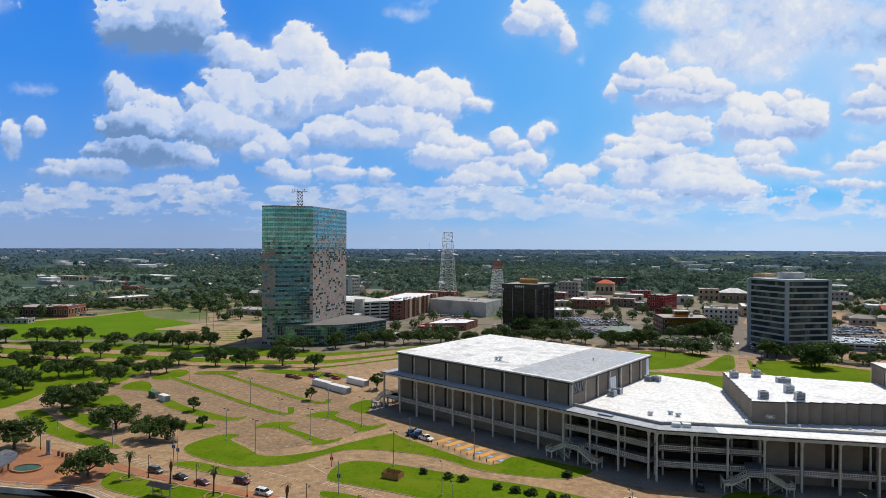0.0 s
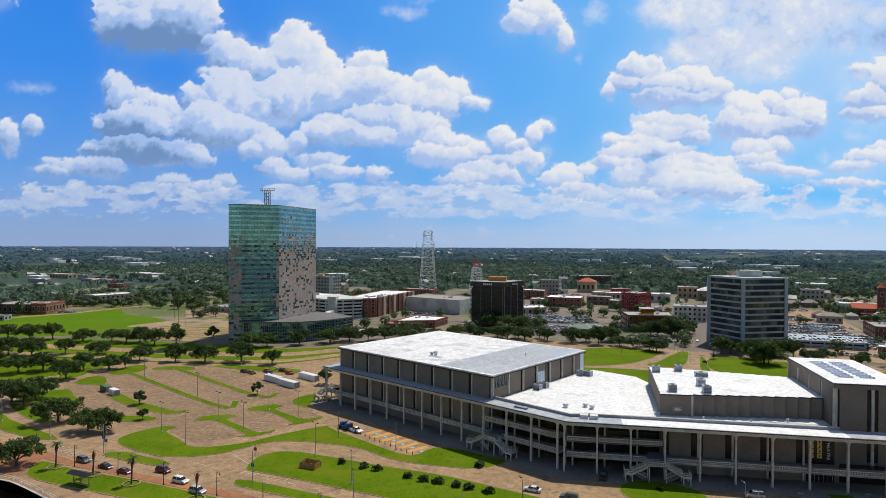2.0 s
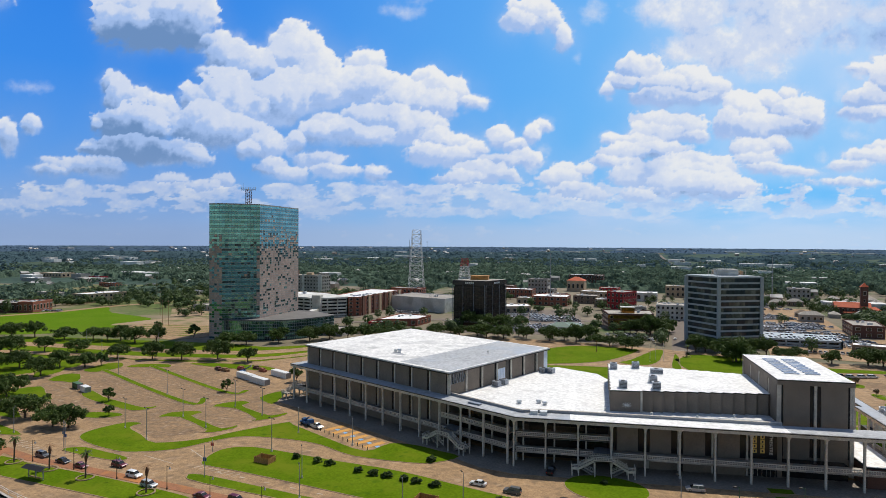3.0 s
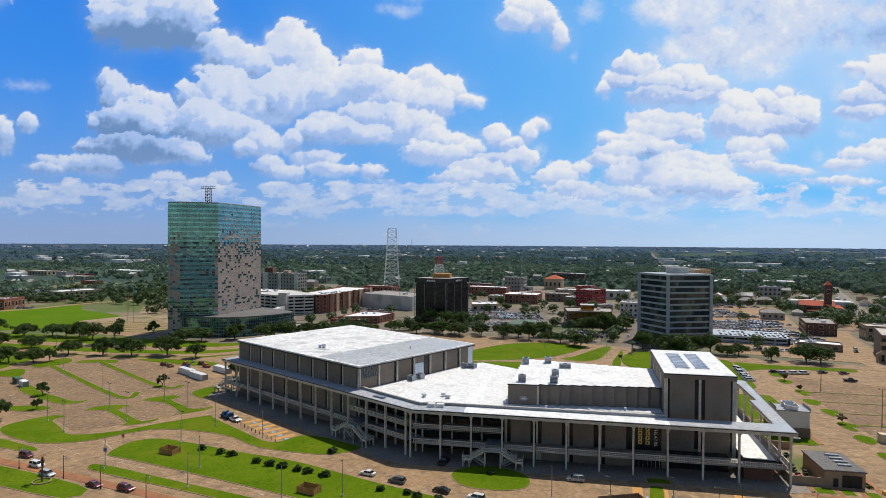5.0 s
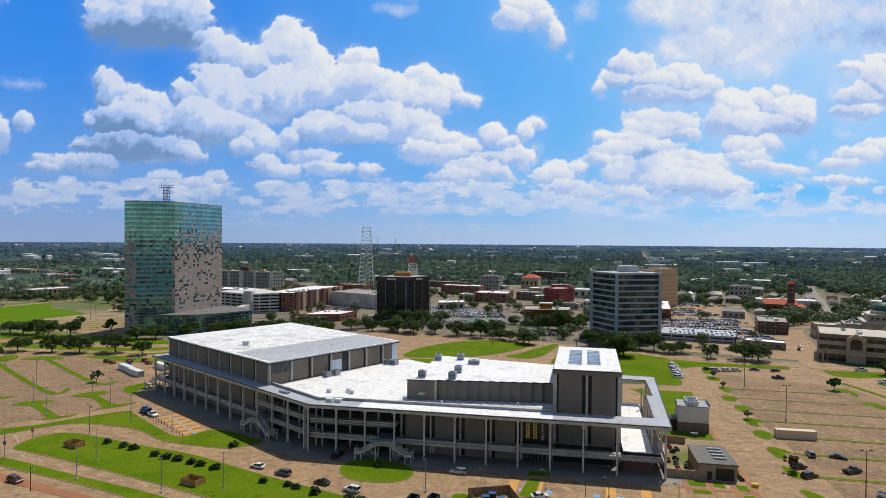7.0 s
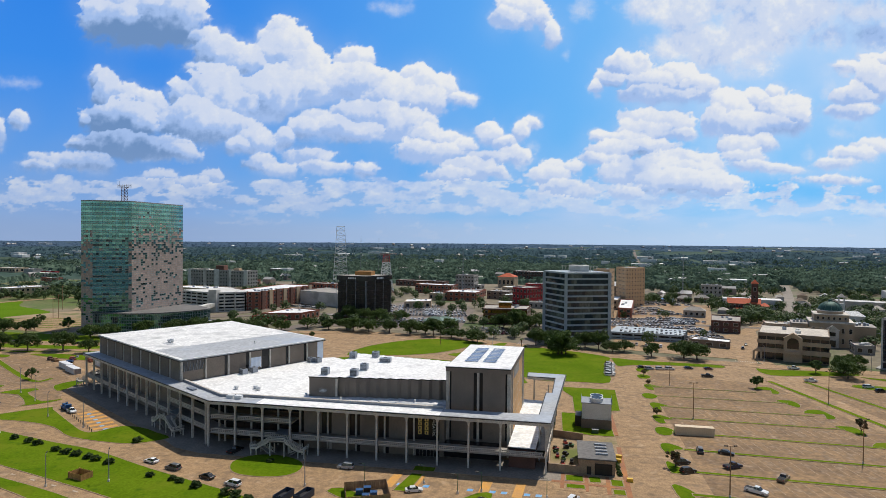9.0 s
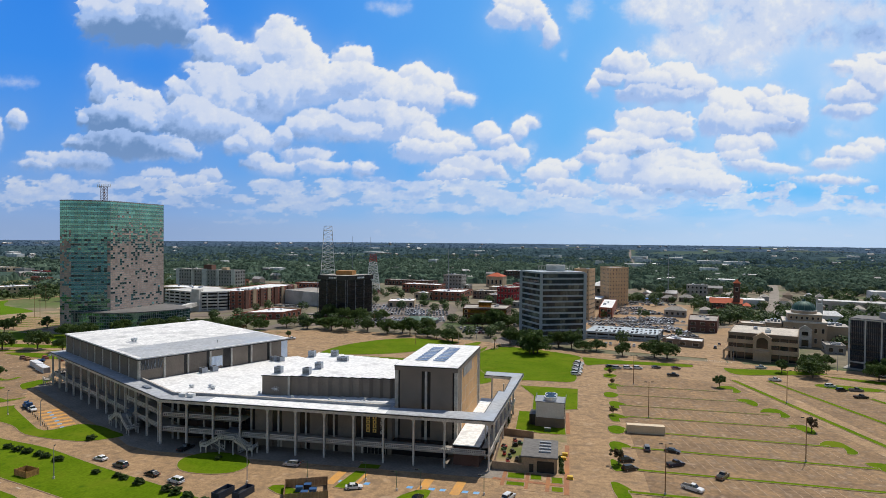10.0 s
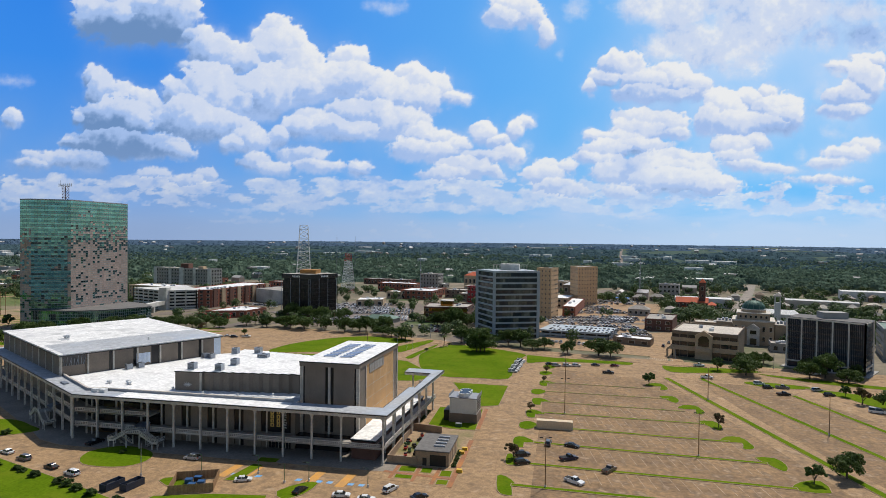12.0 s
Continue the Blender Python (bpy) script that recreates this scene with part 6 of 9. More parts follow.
def black_block():
    pts = outline([(-37.5, 468.5), (-9.8, 462.5), (4.6, 487.0), (-23.5, 495.0)])
    cx, cy = -16.5, 478.0
    ob = thing("black_block", "black-clad bank block with fine upright ribs", "office block", pose(cx, cy, 0))
    loc = [(x - cx, y - cy) for x, y in pts]
    H = 36.4
    part("core", Shape().prism(offset(loc, -0.6), 0, H - 5), BLACKCLAD, ob)
    part("crown", Shape().prism(loc, H - 3.6, H), BLACKCLAD, ob)
    part("recess", Shape().prism(offset(loc, -1.2), H - 5.2, H - 3.5), DARKSLOT, ob)
    part("roof", Shape().prism(offset(loc, -0.4), H, H + 0.1), GREYROOF, ob)
    part("plinth_roof", Shape().prism(offset(loc, 5.0), 3.6, 4.2), GREYROOF, ob)
    part("plinth", Shape().prism(offset(loc, 2.0), 0, 3.6), DARKBRICK, ob)
    part("penthouse", Shape().box(-7, -5, H, 7, 6, H + 3.2), OCHREWALL, ob, "ochre penthouse with a rim")
    part("penthouse_rim", Shape().box(-7.1, -5.1, H + 3.1, 7.1, 6.1, H + 3.4), OCHREWALL, ob)
    for i in range(4):
        a, b = Vector(loc[i]), Vector(loc[(i + 1) % 4])
        d = (b - a)
        nn = Vector((d.y, -d.x)).normalized()
        if nn.dot(Vector((100 - cx, -cy))) <= 0:
            continue
        n = round(d.length / 1.3)
        for k in range(n + 1):
            p = a.lerp(b, k / n)
            big = k % 7 == 0
            part("rib", Shape().tube((p.x, p.y, 4.2), (p.x, p.y, H - 3.6 if big else H - 5), 0.22 if big else 0.12, n=4), GREYPAINT if big else BLACKCLAD, ob)
        for k in range(8):
            p, q = a - nn * 0.5, b - nn * 0.5
            part("floor_line", Shape().wall(tuple(p), tuple(q), 4.2 + k * 3.4, 4.5 + k * 3.4, -0.1), DARKTRIM, ob)
        for j in range(5):
            p, q = a.lerp(b, 0.38 + j * 0.055), a.lerp(b, 0.42 + j * 0.055)
            part("sign_mark", Shape().wall(tuple(p + nn * 0.08), tuple(q + nn * 0.08), H - 2.6, H - 1.2, 0.05), SIGNWHITE, ob)


black_block()


def ribbed_block(name, label, pts, H, bays):
    """A dark curtain-wall block in pale upright frames."""
    pts = outline(pts)
    cx, cy = sum(p[0] for p in pts) / 4, sum(p[1] for p in pts) / 4
    ob = thing(name, label, "office block", pose(cx, cy, 0))
    loc = [(x - cx, y - cy) for x, y in pts]
    part("core", Shape().prism(offset(loc, -0.4), 0, H - 0.8), NIGHTGLASS, ob)
    part("roof", Shape().prism(offset(loc, -0.2), H - 0.8, H - 0.5), DARKROOF, ob)
    part("roof_edge", Shape().prism(offset(loc, 0.1), H - 1.5, H - 0.8), WHITEWALL, ob)
    part("penthouse", Shape().box(-4, -2, H - 0.6, 8, 6, H + 2.6), GREYWALL, ob)
    part("terrace", Shape().prism(offset(loc, 2.2), 0, 0.5), GREYWALL, ob, "grey low terrace round the block")
    part("first_floor_edge", Shape().prism(offset(loc, 0.1), 3.5, 4.2), WHITEWALL, ob)
    for i in range(4):
        a, b = Vector(loc[i]), Vector(loc[(i + 1) % 4])
        d = (b - a)
        nn = Vector((d.y, -d.x)).normalized()
        if nn.dot(Vector((100 - cx, -cy))) <= 0:
            continue
        n = max(1, round(d.length / (7.0 if d.length > 20 else 30)))
        for k in range(n + 1):
            p = a.lerp(b, k / n)
            part("pier", Shape().box(p.x - 0.3, p.y - 0.3, 0.5, p.x + 0.3, p.y + 0.3, H - 0.8), WHITEWALL, ob)
        for k in range(n * 8):
            p = a.lerp(b, k / (n * 8)) - nn * 0.3
            part("rib", Shape().tube((p.x, p.y, 4), (p.x, p.y, H - 1.4), 0.04, n=3), GREYPAINT, ob)
        for k in range(bays):
            z = 4 + (H - 6) * (k + 1) / (bays + 1)
            p, q = a - nn * 0.36, b - nn * 0.36
            part("floor_line", Shape().wall(tuple(p), tuple(q), z - 0.35, z + 0.35, 0.05), DARKTRIM, ob)


ribbed_block("dark_block", "dark glass office block in pale upright frames", [(309.0, 352.5), (337.6, 332.0), (348.5, 347.0), (320.0, 367.5)], 27.6, 6)


def arcade_bank():
    ob = block("brown_office", "brown and tan stepped office with arched gables", [(253.5, 369.0), (286.0, 357.5), (300.0, 393.0), (267.0, 405.0)], 15.2, BROWNCLAD, CREAMROOF, floors=0, units=3)
    cx, cy = ob.matrix_basis.translation.x, ob.matrix_basis.translation.y
    a, b = Vector((253.5 - cx, 369.0 - cy)), Vector((286.0 - cx, 357.5 - cy))
    d = (b - a).normalized()
    nn = Vector((d.y, -d.x))
    L = (b - a).length
    for z0, z1, mat in ((4.2, 6.8, TANCLAD), (9.2, 11.4, TANCLAD)):
        part("band", Shape().wall(tuple(a + nn * 0.1 - d * 0.5), tuple(b + nn * 0.1 + d * 0.5), z0, z1, -0.5), mat, ob)
    for z0, z1 in ((6.8, 9.2), (11.4, 13.2), (0.5, 4.2)):
        for k in range(8):
            p, q = a + d * (L * (k + 0.06) / 8), a + d * (L * (k + 0.94) / 8)
            part("window", Shape().wall(tuple(p + nn * 0.05), tuple(q + nn * 0.05), z0, z1, -0.1), DARKGLASS, ob)
    c = a + d * (L * 0.5)
    p, q = c - d * 4.5 + nn * 2.2, c + d * 4.5 + nn * 2.2
    part("gable_bay", Shape().prism([tuple(c - d * 4.5), tuple(p), tuple(q), tuple(c + d * 4.5)], 0, 13.2), TANCLAD, ob)
    g = Shape()
    g.add([(*(c - d * 4.8 + nn * 2.3), 13.2), (*(c + d * 4.8 + nn * 2.3), 13.2), (*(c + nn * 2.3), 16.2), (*(c - d * 4.8 - nn * 2), 13.2), (*(c + d * 4.8 - nn * 2), 13.2), (*(c - nn * 2), 16.2)],
          [(0, 1, 2), (5, 4, 3), (1, 4, 5, 2), (0, 2, 5, 3)])
    part("gable", g, TANCLAD, ob)
    arch = Shape()
    ring = [(math.cos(t * math.pi / 10), math.sin(t * math.pi / 10)) for t in range(11)]
    vs = [(*(c + d * (2.8 * x) + nn * 2.32), 11.0 + 2.4 * y) for x, y in ring] + [(*(c - d * 2.8 + nn * 2.32), 7.4), (*(c + d * 2.8 + nn * 2.32), 7.4)]
    arch.add(vs, [tuple(range(11)) + (11, 12)])
    part("arched_window", arch, DARKGLASS, ob)
    part("balcony", Shape().prism([tuple(c - d * 3.6 + nn * 2.2), tuple(c - d * 3.6 + nn * 4.0), tuple(c + d * 3.6 + nn * 4.0), tuple(c + d * 3.6 + nn * 2.2)], 4.4, 6.2), TANCLAD, ob)
    porch = thing("arched_porch", "tan arched gateway at the office corner", "porch", pose(252.5, 366.5, 0, 0, 0, math.degrees(math.atan2(d.y, d.x))))
    part("pier", Shape().box(-2.4, -0.6, 0, -1.4, 0.6, 4.6), TANCLAD, porch)
    part("pier", Shape().box(1.4, -0.6, 0, 2.4, 0.6, 4.6), TANCLAD, porch)
    part("head", Shape().add([(-2.7, -0.7, 4.6), (2.7, -0.7, 4.6), (0, -0.7, 6.6), (-2.7, 0.7, 4.6), (2.7, 0.7, 4.6), (0, 0.7, 6.6)], [(0, 1, 2), (5, 4, 3), (1, 4, 5, 2), (0, 2, 5, 3), (0, 3, 4, 1)]), TANCLAD, porch)


arcade_bank()


def car_deck(name, label, pts, H, levels, wall):
    pts = outline(pts)
    cx, cy = sum(p[0] for p in pts) / len(pts), sum(p[1] for p in pts) / len(pts)
    ob = thing(name, label, "car park", pose(cx, cy, 0))
    loc = [(x - cx, y - cy) for x, y in pts]
    # near-black block stands in for the shade inside the open decks
    part("core", Shape().prism(offset(loc, -1.5), 0, H - 1.2), DARKSLOT, ob)
    part("deck_floor", Shape().prism(offset(loc, -0.3), H - 1.2, H - 1.0), WALKWAY, ob)
    lv = H / levels
    for k in range(levels):
        part("slab_band", Shape().prism(loc, k * lv + lv * 0.52, (k + 1) * lv), wall, ob)
    part("base_band", Shape().prism(loc, 0, lv * 0.3), wall, ob)
    for i in range(len(loc)):
        a, b = Vector(loc[i]), Vector(loc[(i + 1) % len(loc)])
        n = max(1, round((b - a).length / 8))
        for k in range(n + 1):
            p = a.lerp(b, k / n)
            part("pier", Shape().box(p.x - 0.4, p.y - 0.4, 0, p.x + 0.4, p.y + 0.4, H - 0.05), wall, ob)
    return ob, loc


gar, gl = car_deck("parking_garage", "white concrete parking garage with long slots", [(-160.0, 487.0), (-137.5, 502.0), (-141.0, 512.0), (-176.0, 540.0), (-205.0, 505.0)], 17.6, 6, WHITEWALL)
part("stair_tower", Shape().box(-160.0 + 163.9 - 4.5, 487 - 509.2 - 1.0, 0, -160.0 + 163.9 + 3.0, 487 - 509.2 + 6, 20.0), WHITEWALL, gar)
bridge = thing("foot_bridge", "white enclosed footbridge between annex and garage", "bridge", pose(-160, 470, 0))
part("tube", Shape().prism([(4, -24), (8, -24), (2, 16), (-3, 16)], 5.0, 8.6), WHITEWALL, bridge)
part("pier", Shape().box(3, -4, 0, 5, -2, 5.0), WHITEWALL, bridge)
low_deck, _ = car_deck("parking_deck", "low blue-grey parking deck full of cars", [(176, 421), (222, 413), (230, 440), (184, 449)], 5.0, 2, BLUEPANEL)

flats = block("brick_flats", "long brick and tan block of flats with a white roof", [(-139.5, 507.5), (-128.5, 512.0), (-113.0, 600.0), (-148.0, 606.0), (-158, 520)], 17.2, REDBRICK, MEMBRANE, 5, 5.0, 0.45, 0.6, units=14)
fc = flats.matrix_basis.translation
for k in range(8):
    y0 = 514 + k * 11
    x0 = -128.3 + (y0 - 512) * 0.176
    part("bay", Shape().prism([(x0 - fc.x - 1, y0 - fc.y), (x0 - fc.x + 0.9, y0 - fc.y), (x0 - fc.x + 1.6, y0 - fc.y + 4.6), (x0 - fc.x - 0.4, y0 - fc.y + 4.6)], 0, 17.6), TANCLAD if k % 2 else DARKBRICK, flats)
for spec in (
    ("warehouse", "white rendered warehouse with a stained wall", [(-117, 575), (-58, 548), (-46, 590), (-104, 615)], 13.5, WHITEWALL, GREYROOF, 0, 6.0),
    ("diner", "low brick shop with a flat pale roof", [(-95, 448), (-64, 458), (-58, 482), (-86, 490)], 6.0, REDBRICK, MEMBRANE, 1, 6.0),
    ("red_shop", "low red-painted shop beside the diner", [(-100, 444), (-74, 446), (-74, 455), (-100, 456)], 4.2, REDPAINTWALL, GREYROOF, 1, 6.0),
    ("beige_shop", "low beige shop with a white roof", [(-2, 556), (22, 566), (18, 590), (-6, 582)], 7.0, TANCLAD, MEMBRANE, 1, 6.0),
    ("red_store", "long red brick store with white roof", [(20, 643), (57, 637), (62, 668), (26, 676)], 10.0, REDBRICK, MEMBRANE, 2, 6.0),
    ("crimson_block", "crimson painted three-storey block", [(97, 628), (112, 617), (128, 640), (112, 655)], 17.5, REDPAINTWALL, GREYROOF, 3, 5.0),
    ("amber_block", "amber mirror-glass block in dark brick frames", [(84, 470), (118, 474), (120, 502), (82, 500)], 12.5, DARKBRICK, GREYROOF, 3, 5.0),
    ("corner_block", "cream three-storey corner block", [(132, 547), (158, 541), (163, 563), (137, 569)], 13.0, WHITEWALL, GREYROOF, 3, 4.0),
    ("tan_block", "tall tan brick block with rows of small windows", [(211, 628), (231.5, 642), (224, 666), (204, 652)], 39.5, ORANGECLAD, GREYROOF, 10, 3.6),
    ("tan_tower", "older tan brick tower behind the offices", [(172, 516), (184, 511), (190, 530), (177, 535)], 43.0, ORANGECLAD, GREYROOF, 11, 3.6),
    ("brick_row", "dark brick row beside the car park", [(253, 468), (272, 464), (282, 498), (262, 504)], 9.0, DARKBRICK, GREYROOF, 2, 6.0),
    ("white_shop", "low white-roofed shop by the boulevard", [(224, 405), (246, 396), (250, 409), (230, 417)], 4.5, BROWNCLAD, MEMBRANE, 1, 8.0),
    ("red_wing", "low red brick wing with white roof", [(194, 536), (205, 533), (217, 612), (205, 615)], 9.0, REDBRICK, MEMBRANE, 2, 6.0),
    ("brick_school", "long dark brick workshop with grey roof", [(-482, 458), (-440, 466), (-446, 500), (-488, 492)], 9.0, DARKBRICK, GREYROOF, 1, 5.0),
    ("brick_annex", "red brick end of the workshop", [(-441, 464), (-428, 467), (-434, 495), (-446, 492)], 10.0, REDBRICK, GREYROOF, 1, 5.0),
    ("site_office", "pale grey site office on the plot", [(-446, 416), (-424, 421), (-427, 431), (-449, 426)], 4.5, GREYWALL, GREYROOF, 1, 5.0),
    ("orange_block", "orange brick hall with white roof", [(-468, 556), (-446, 549), (-428, 590), (-452, 600)], 10.0, TANCLAD, MEMBRANE, 2, 5.0),
    ("low_grey_shed", "low grey shed by the plot", [(-300, 520), (-262, 512), (-254, 535), (-292, 545)], 5.5, GREYWALL, GREYROOF, 1, 8.0),
    ("red_market", "low red brick market with white roof", [(-330, 760), (-270, 740), (-262, 770), (-322, 790)], 9.0, REDBRICK, MEMBRANE, 1, 8.0),
    ("east_office", "grey office block with a green roof", [(372, 385), (420, 370), (432, 402), (384, 418)], 18.0, GREYWALL, GREENROOF, 4, 5.0),
    ("brick_store", "brown brick store at the lot", [(420, 480), (470, 465), (478, 492), (428, 506)], 9.0, DARKBRICK, GREYROOF, 2, 5.0),
    ("grey_hotel", "long grey and tan hotel with a flat roof", [(-329, 703), (-234, 682.4), (-230, 700.4), (-325, 720)], 26.0, GREYWALL, CREAMROOF, 6, 4.5),
    ("rear_flats", "pale flats with a white roof behind a car park", [(-256, 564), (-186, 549), (-181, 574), (-251, 589)], 15.0, TANCLAD, MEMBRANE, 4, 4.5),
    ("cream_hall", "cream rendered hall with stepped roofs", [(182, 781), (205, 777), (209, 798), (187, 803)], 14.0, TANCLAD, CREAMROOF, 2, 6.0),
    ("tan_shop", "low tan shop with a white roof beside the black block", [(4, 643), (22, 639), (25, 654), (7, 658)], 8.0, TANCLAD, MEMBRANE, 1, 6.0),
    ("brown_shops", "brown brick shops with a pale roof", [(85, 637), (105, 633), (109, 649), (89, 653)], 8.5, BROWNCLAD, MEMBRANE, 2, 5.0),
    ("low_store", "low grey store with a white roof behind trees", [(88, 535), (102, 532), (104, 546), (91, 549)], 5.0, GREYWALL, MEMBRANE, 1, 6.0),
    ("office_annex", "tan rear wing of the brown office", [(285, 452), (309, 446), (312, 462), (288, 468)], 10.0, TANCLAD, CREAMROOF, 2, 5.0),
    ("workshop_hall", "long dark brick hall with a pale roof among trees", [(71, 1048), (127, 1036), (132, 1060), (76, 1072)], 13.0, DARKBRICK, MEMBRANE, 2, 6.0),
    ("stone_library", "grey stone four-storey block with a hipped top", [(11, 785), (36, 780), (40, 798), (15, 803)], 20.0, GREYWALL, GREYROOF, 4, 4.0),
    ("brick_range", "red brick range of shops with a pale roof", [(-31, 727), (18, 717), (22, 738), (-27, 749)], 11.0, REDBRICK, MEMBRANE, 2, 5.0),
    ("back_range", "long low brick range with a grey roof", [(-85, 836), (-11, 821), (-7, 838), (-81, 854)], 8.0, DARKBRICK, GREYROOF, 1, 6.0),
    ("white_shed", "low shed with a white roof", [(15, 791), (44, 784), (48, 800), (18, 806)], 7.0, GREYWALL, MEMBRANE, 1, 6.0),
    ("brown_hall", "brown brick hall with a flat grey roof", [(65, 673), (90, 668), (95, 691), (70, 696)], 9.0, BROWNCLAD, GREYROOF, 2, 6.0),
    ("market_hall", "brown market hall with a flat grey roof", [(31, 695), (56, 690), (60, 710), (36, 715)], 8.0, REDBRICK, GREYROOF, 1, 6.0),
    ("red_shop_row", "long crimson brick row with a pale roof", [(103, 800), (127, 795), (131, 814), (107, 819)], 9.0, REDPAINTWALL, GREYROOF, 2, 5.0),
    ("white_store", "low store with a wide white roof", [(76, 748), (109, 741), (114, 762), (80, 769)], 8.0, TANCLAD, MEMBRANE, 1, 6.0),
    ("grey_flats", "pale grey three-storey flats behind the church", [(310, 744), (332, 739), (336, 755), (314, 759)], 16.0, GREYWALL, GREYROOF, 3, 5.0),
    ("red_brick_block", "red brick three-storey block with flat roof", [(-136, 642), (-102, 635), (-98, 652), (-133, 660)], 16.0, REDBRICK, GREYROOF, 3, 5.0),
    ("white_hall", "white hall with a wide pale roof", [(129, 716), (160, 710), (165, 735), (135, 742)], 10.0, WHITEWALL, MEMBRANE, 1, 8.0),
    ("grey_store", "low grey store with a gravel roof", [(115, 592), (130, 589), (132, 601), (117, 604)], 6.0, GREYWALL, GREYROOF, 1, 6.0),
    ("tan_depot", "tan sheeted depot with a pale roof", [(-889, 944), (-833, 933), (-828, 958), (-884, 970)], 8.0, TANCLAD, CREAMROOF, 1, 8.0),
    ("white_depot", "low white-roofed depot beside trees", [(-817, 835), (-776, 826), (-772, 846), (-812, 854)], 6.0, GREYWALL, MEMBRANE, 0, 8.0),
    ("grey_depot", "grey sheeted depot with a pale roof", [(-801, 920), (-776, 914), (-772, 932), (-797, 937)], 8.0, GREYWALL, CREAMROOF, 0, 8.0),
    ("pale_depot", "long low depot with a pale grey roof", [(-740, 859), (-678, 846), (-674, 867), (-735, 880)], 6.0, GREYWALL, CREAMROOF, 1, 8.0),
    ("red_store_shed", "low red sheeted store in a yard", [(-761, 915), (-723, 907), (-722, 915), (-759, 923)], 5.0, REDPAINTWALL, GREYROOF, 0, 8.0),
    ("brick_office", "low brown brick office on a green plot", [(-609, 761), (-577, 754), (-575, 766), (-607, 772)], 6.0, REDBRICK, GREYROOF, 1, 5.0),
    ("grey_bungalow", "low grey bungalow beside a street", [(-538, 765), (-517, 761), (-515, 771), (-536, 775)], 5.0, GREYWALL, GREYROOF, 1, 5.0),
    ("low_school", "low grey school with a pale roof", [(-562, 604), (-524, 596), (-522, 609), (-559, 617)], 6.0, GREYWALL, CREAMROOF, 1, 6.0),
    ("street_shed", "low pale shed beside the substation", [(-411, 674), (-390, 670), (-388, 680), (-409, 684)], 5.0, GREYWALL, MEMBRANE, 1, 6.0),
    ("cream_row", "cream and brick shop row with a white roof", [(179, 602), (200, 597), (208, 636), (187, 641)], 10.0, TANCLAD, MEMBRANE, 2, 6.0),
    ("low_annex", "low grey annex with a pale flat roof beside the dark office", [(316, 396), (326, 394), (329, 407), (319, 409)], 5.5, GREYWALL, GREYROOF, 1, 5.0),
    ("stone_annex", "cream stone annex with dark windows", [(330, 429), (340, 427), (344, 444), (334, 447)], 13.0, TANCLAD, GREYROOF, 3, 4.5),
    ("yard_shed", "grey sheeted yard shed by the tower", [(-120, 398), (-104, 396), (-103, 410), (-119, 412)], 5.0, GREYWALL, GREYROOF, 0, 5.0),
):
    block(*spec[:6], spec[6], spec[7], 0.26 if spec[3] > 30 else 0.5, 0.38 if spec[3] > 30 else 0.55, units=9 if spec[0] == "rear_flats" else 3 if spec[3] < 30 else 1)
for o in list(scene.objects):
    if o.name == "amber_block":
        am = o
    if o.name == "grey_hotel":
        hotel = o
for f0, f1 in ((0.0, 0.06), (0.27, 0.31), (0.46, 0.53), (0.70, 0.74), (0.94, 1.0)):
    p, q = Vector((-49.5, 1.55)), Vector((45.5, -19.05))
    part("tan_bay", Shape().wall(tuple(p.lerp(q, f0)), tuple(p.lerp(q, f1)), 0, 26.6, -0.5), WHITEWALL, hotel, "pale rendered bay")
part("stair_head", Shape().box(-4, -8, 25.2, 7, 2, 31.5), DARKBRICK, hotel, "dark red brick stair head")
part("lift_head", Shape().box(22, -10, 25.2, 29, -3, 28.6), TANCLAD, hotel)
for z in (2.2, 6.2, 10.0):
    part("amber_band", Shape().wall((-17.2, -16.3), (17.3, -12.6), z - 1.3, z + 1.3, -0.25), AMBERGLASS, am)
part("penthouse", Shape().box(-6, -4, 11.8, 4, 4, 16.0), AMBERGLASS, am)
part("penthouse_roof", Shape().box(-6.4, -4.4, 16.0, 4.4, 4.4, 16.5), WHITEWALL, am)


def hip_house(name, label, x, y, w, d, h, rise_, turn, wall, roof, group=""):
    ob = thing(name, label, "house", pose(x, y, 0, 0, 0, turn), group)
    part("wall", Shape().box(-w / 2, -d / 2, 0, w / 2, d / 2, h), wall, ob)
    a, b, o = w / 2 + 0.5, d / 2 + 0.5, max(0.3, (w - d) / 2)
    part("roof", Shape().add([(-a, -b, h), (a, -b, h), (a, b, h), (-a, b, h), (-o, 0, h + rise_), (o, 0, h + rise_)], [(0, 1, 5, 4), (1, 2, 5), (2, 3, 4, 5), (3, 0, 4), (3, 2, 1, 0)]), roof, ob)
    for k in range(4):
        part("window", WINDOW, None, ob, at=pose(-w / 2 + w * (k + 0.5) / 4, -d / 2, h * 0.5) @ Matrix.Diagonal((w / 8, 1, h * 0.45, 1)))
    return ob


hip_house("pavilion", "low pavilion with a green metal roof", 48, 457, 17, 11, 3.6, 3.0, -12, WHITEWALL, GREENROOF)
hip_house("red_roof_house", "cream three-storey villa with a red tiled roof", 76, 850, 24, 20, 15, 5, -12, TANCLAD, ORANGEROOF)
FOOTPRINTS.append((76, 850, 18))
hip_house("white_hip_hall", "brick hall with a wide pale hipped roof", 215.5, 756, 30, 22, 12, 5, -12, BROWNCLAD, FARWHITE)
FOOTPRINTS.append((215.5, 756, 17))
hip_house("green_pavilion", "low pavilion with a green sheet roof by the car park", 55, 462, 18, 13, 3.6, 2.6, -12, GREYWALL, GREENROOF)
FOOTPRINTS.append((55, 462, 11))
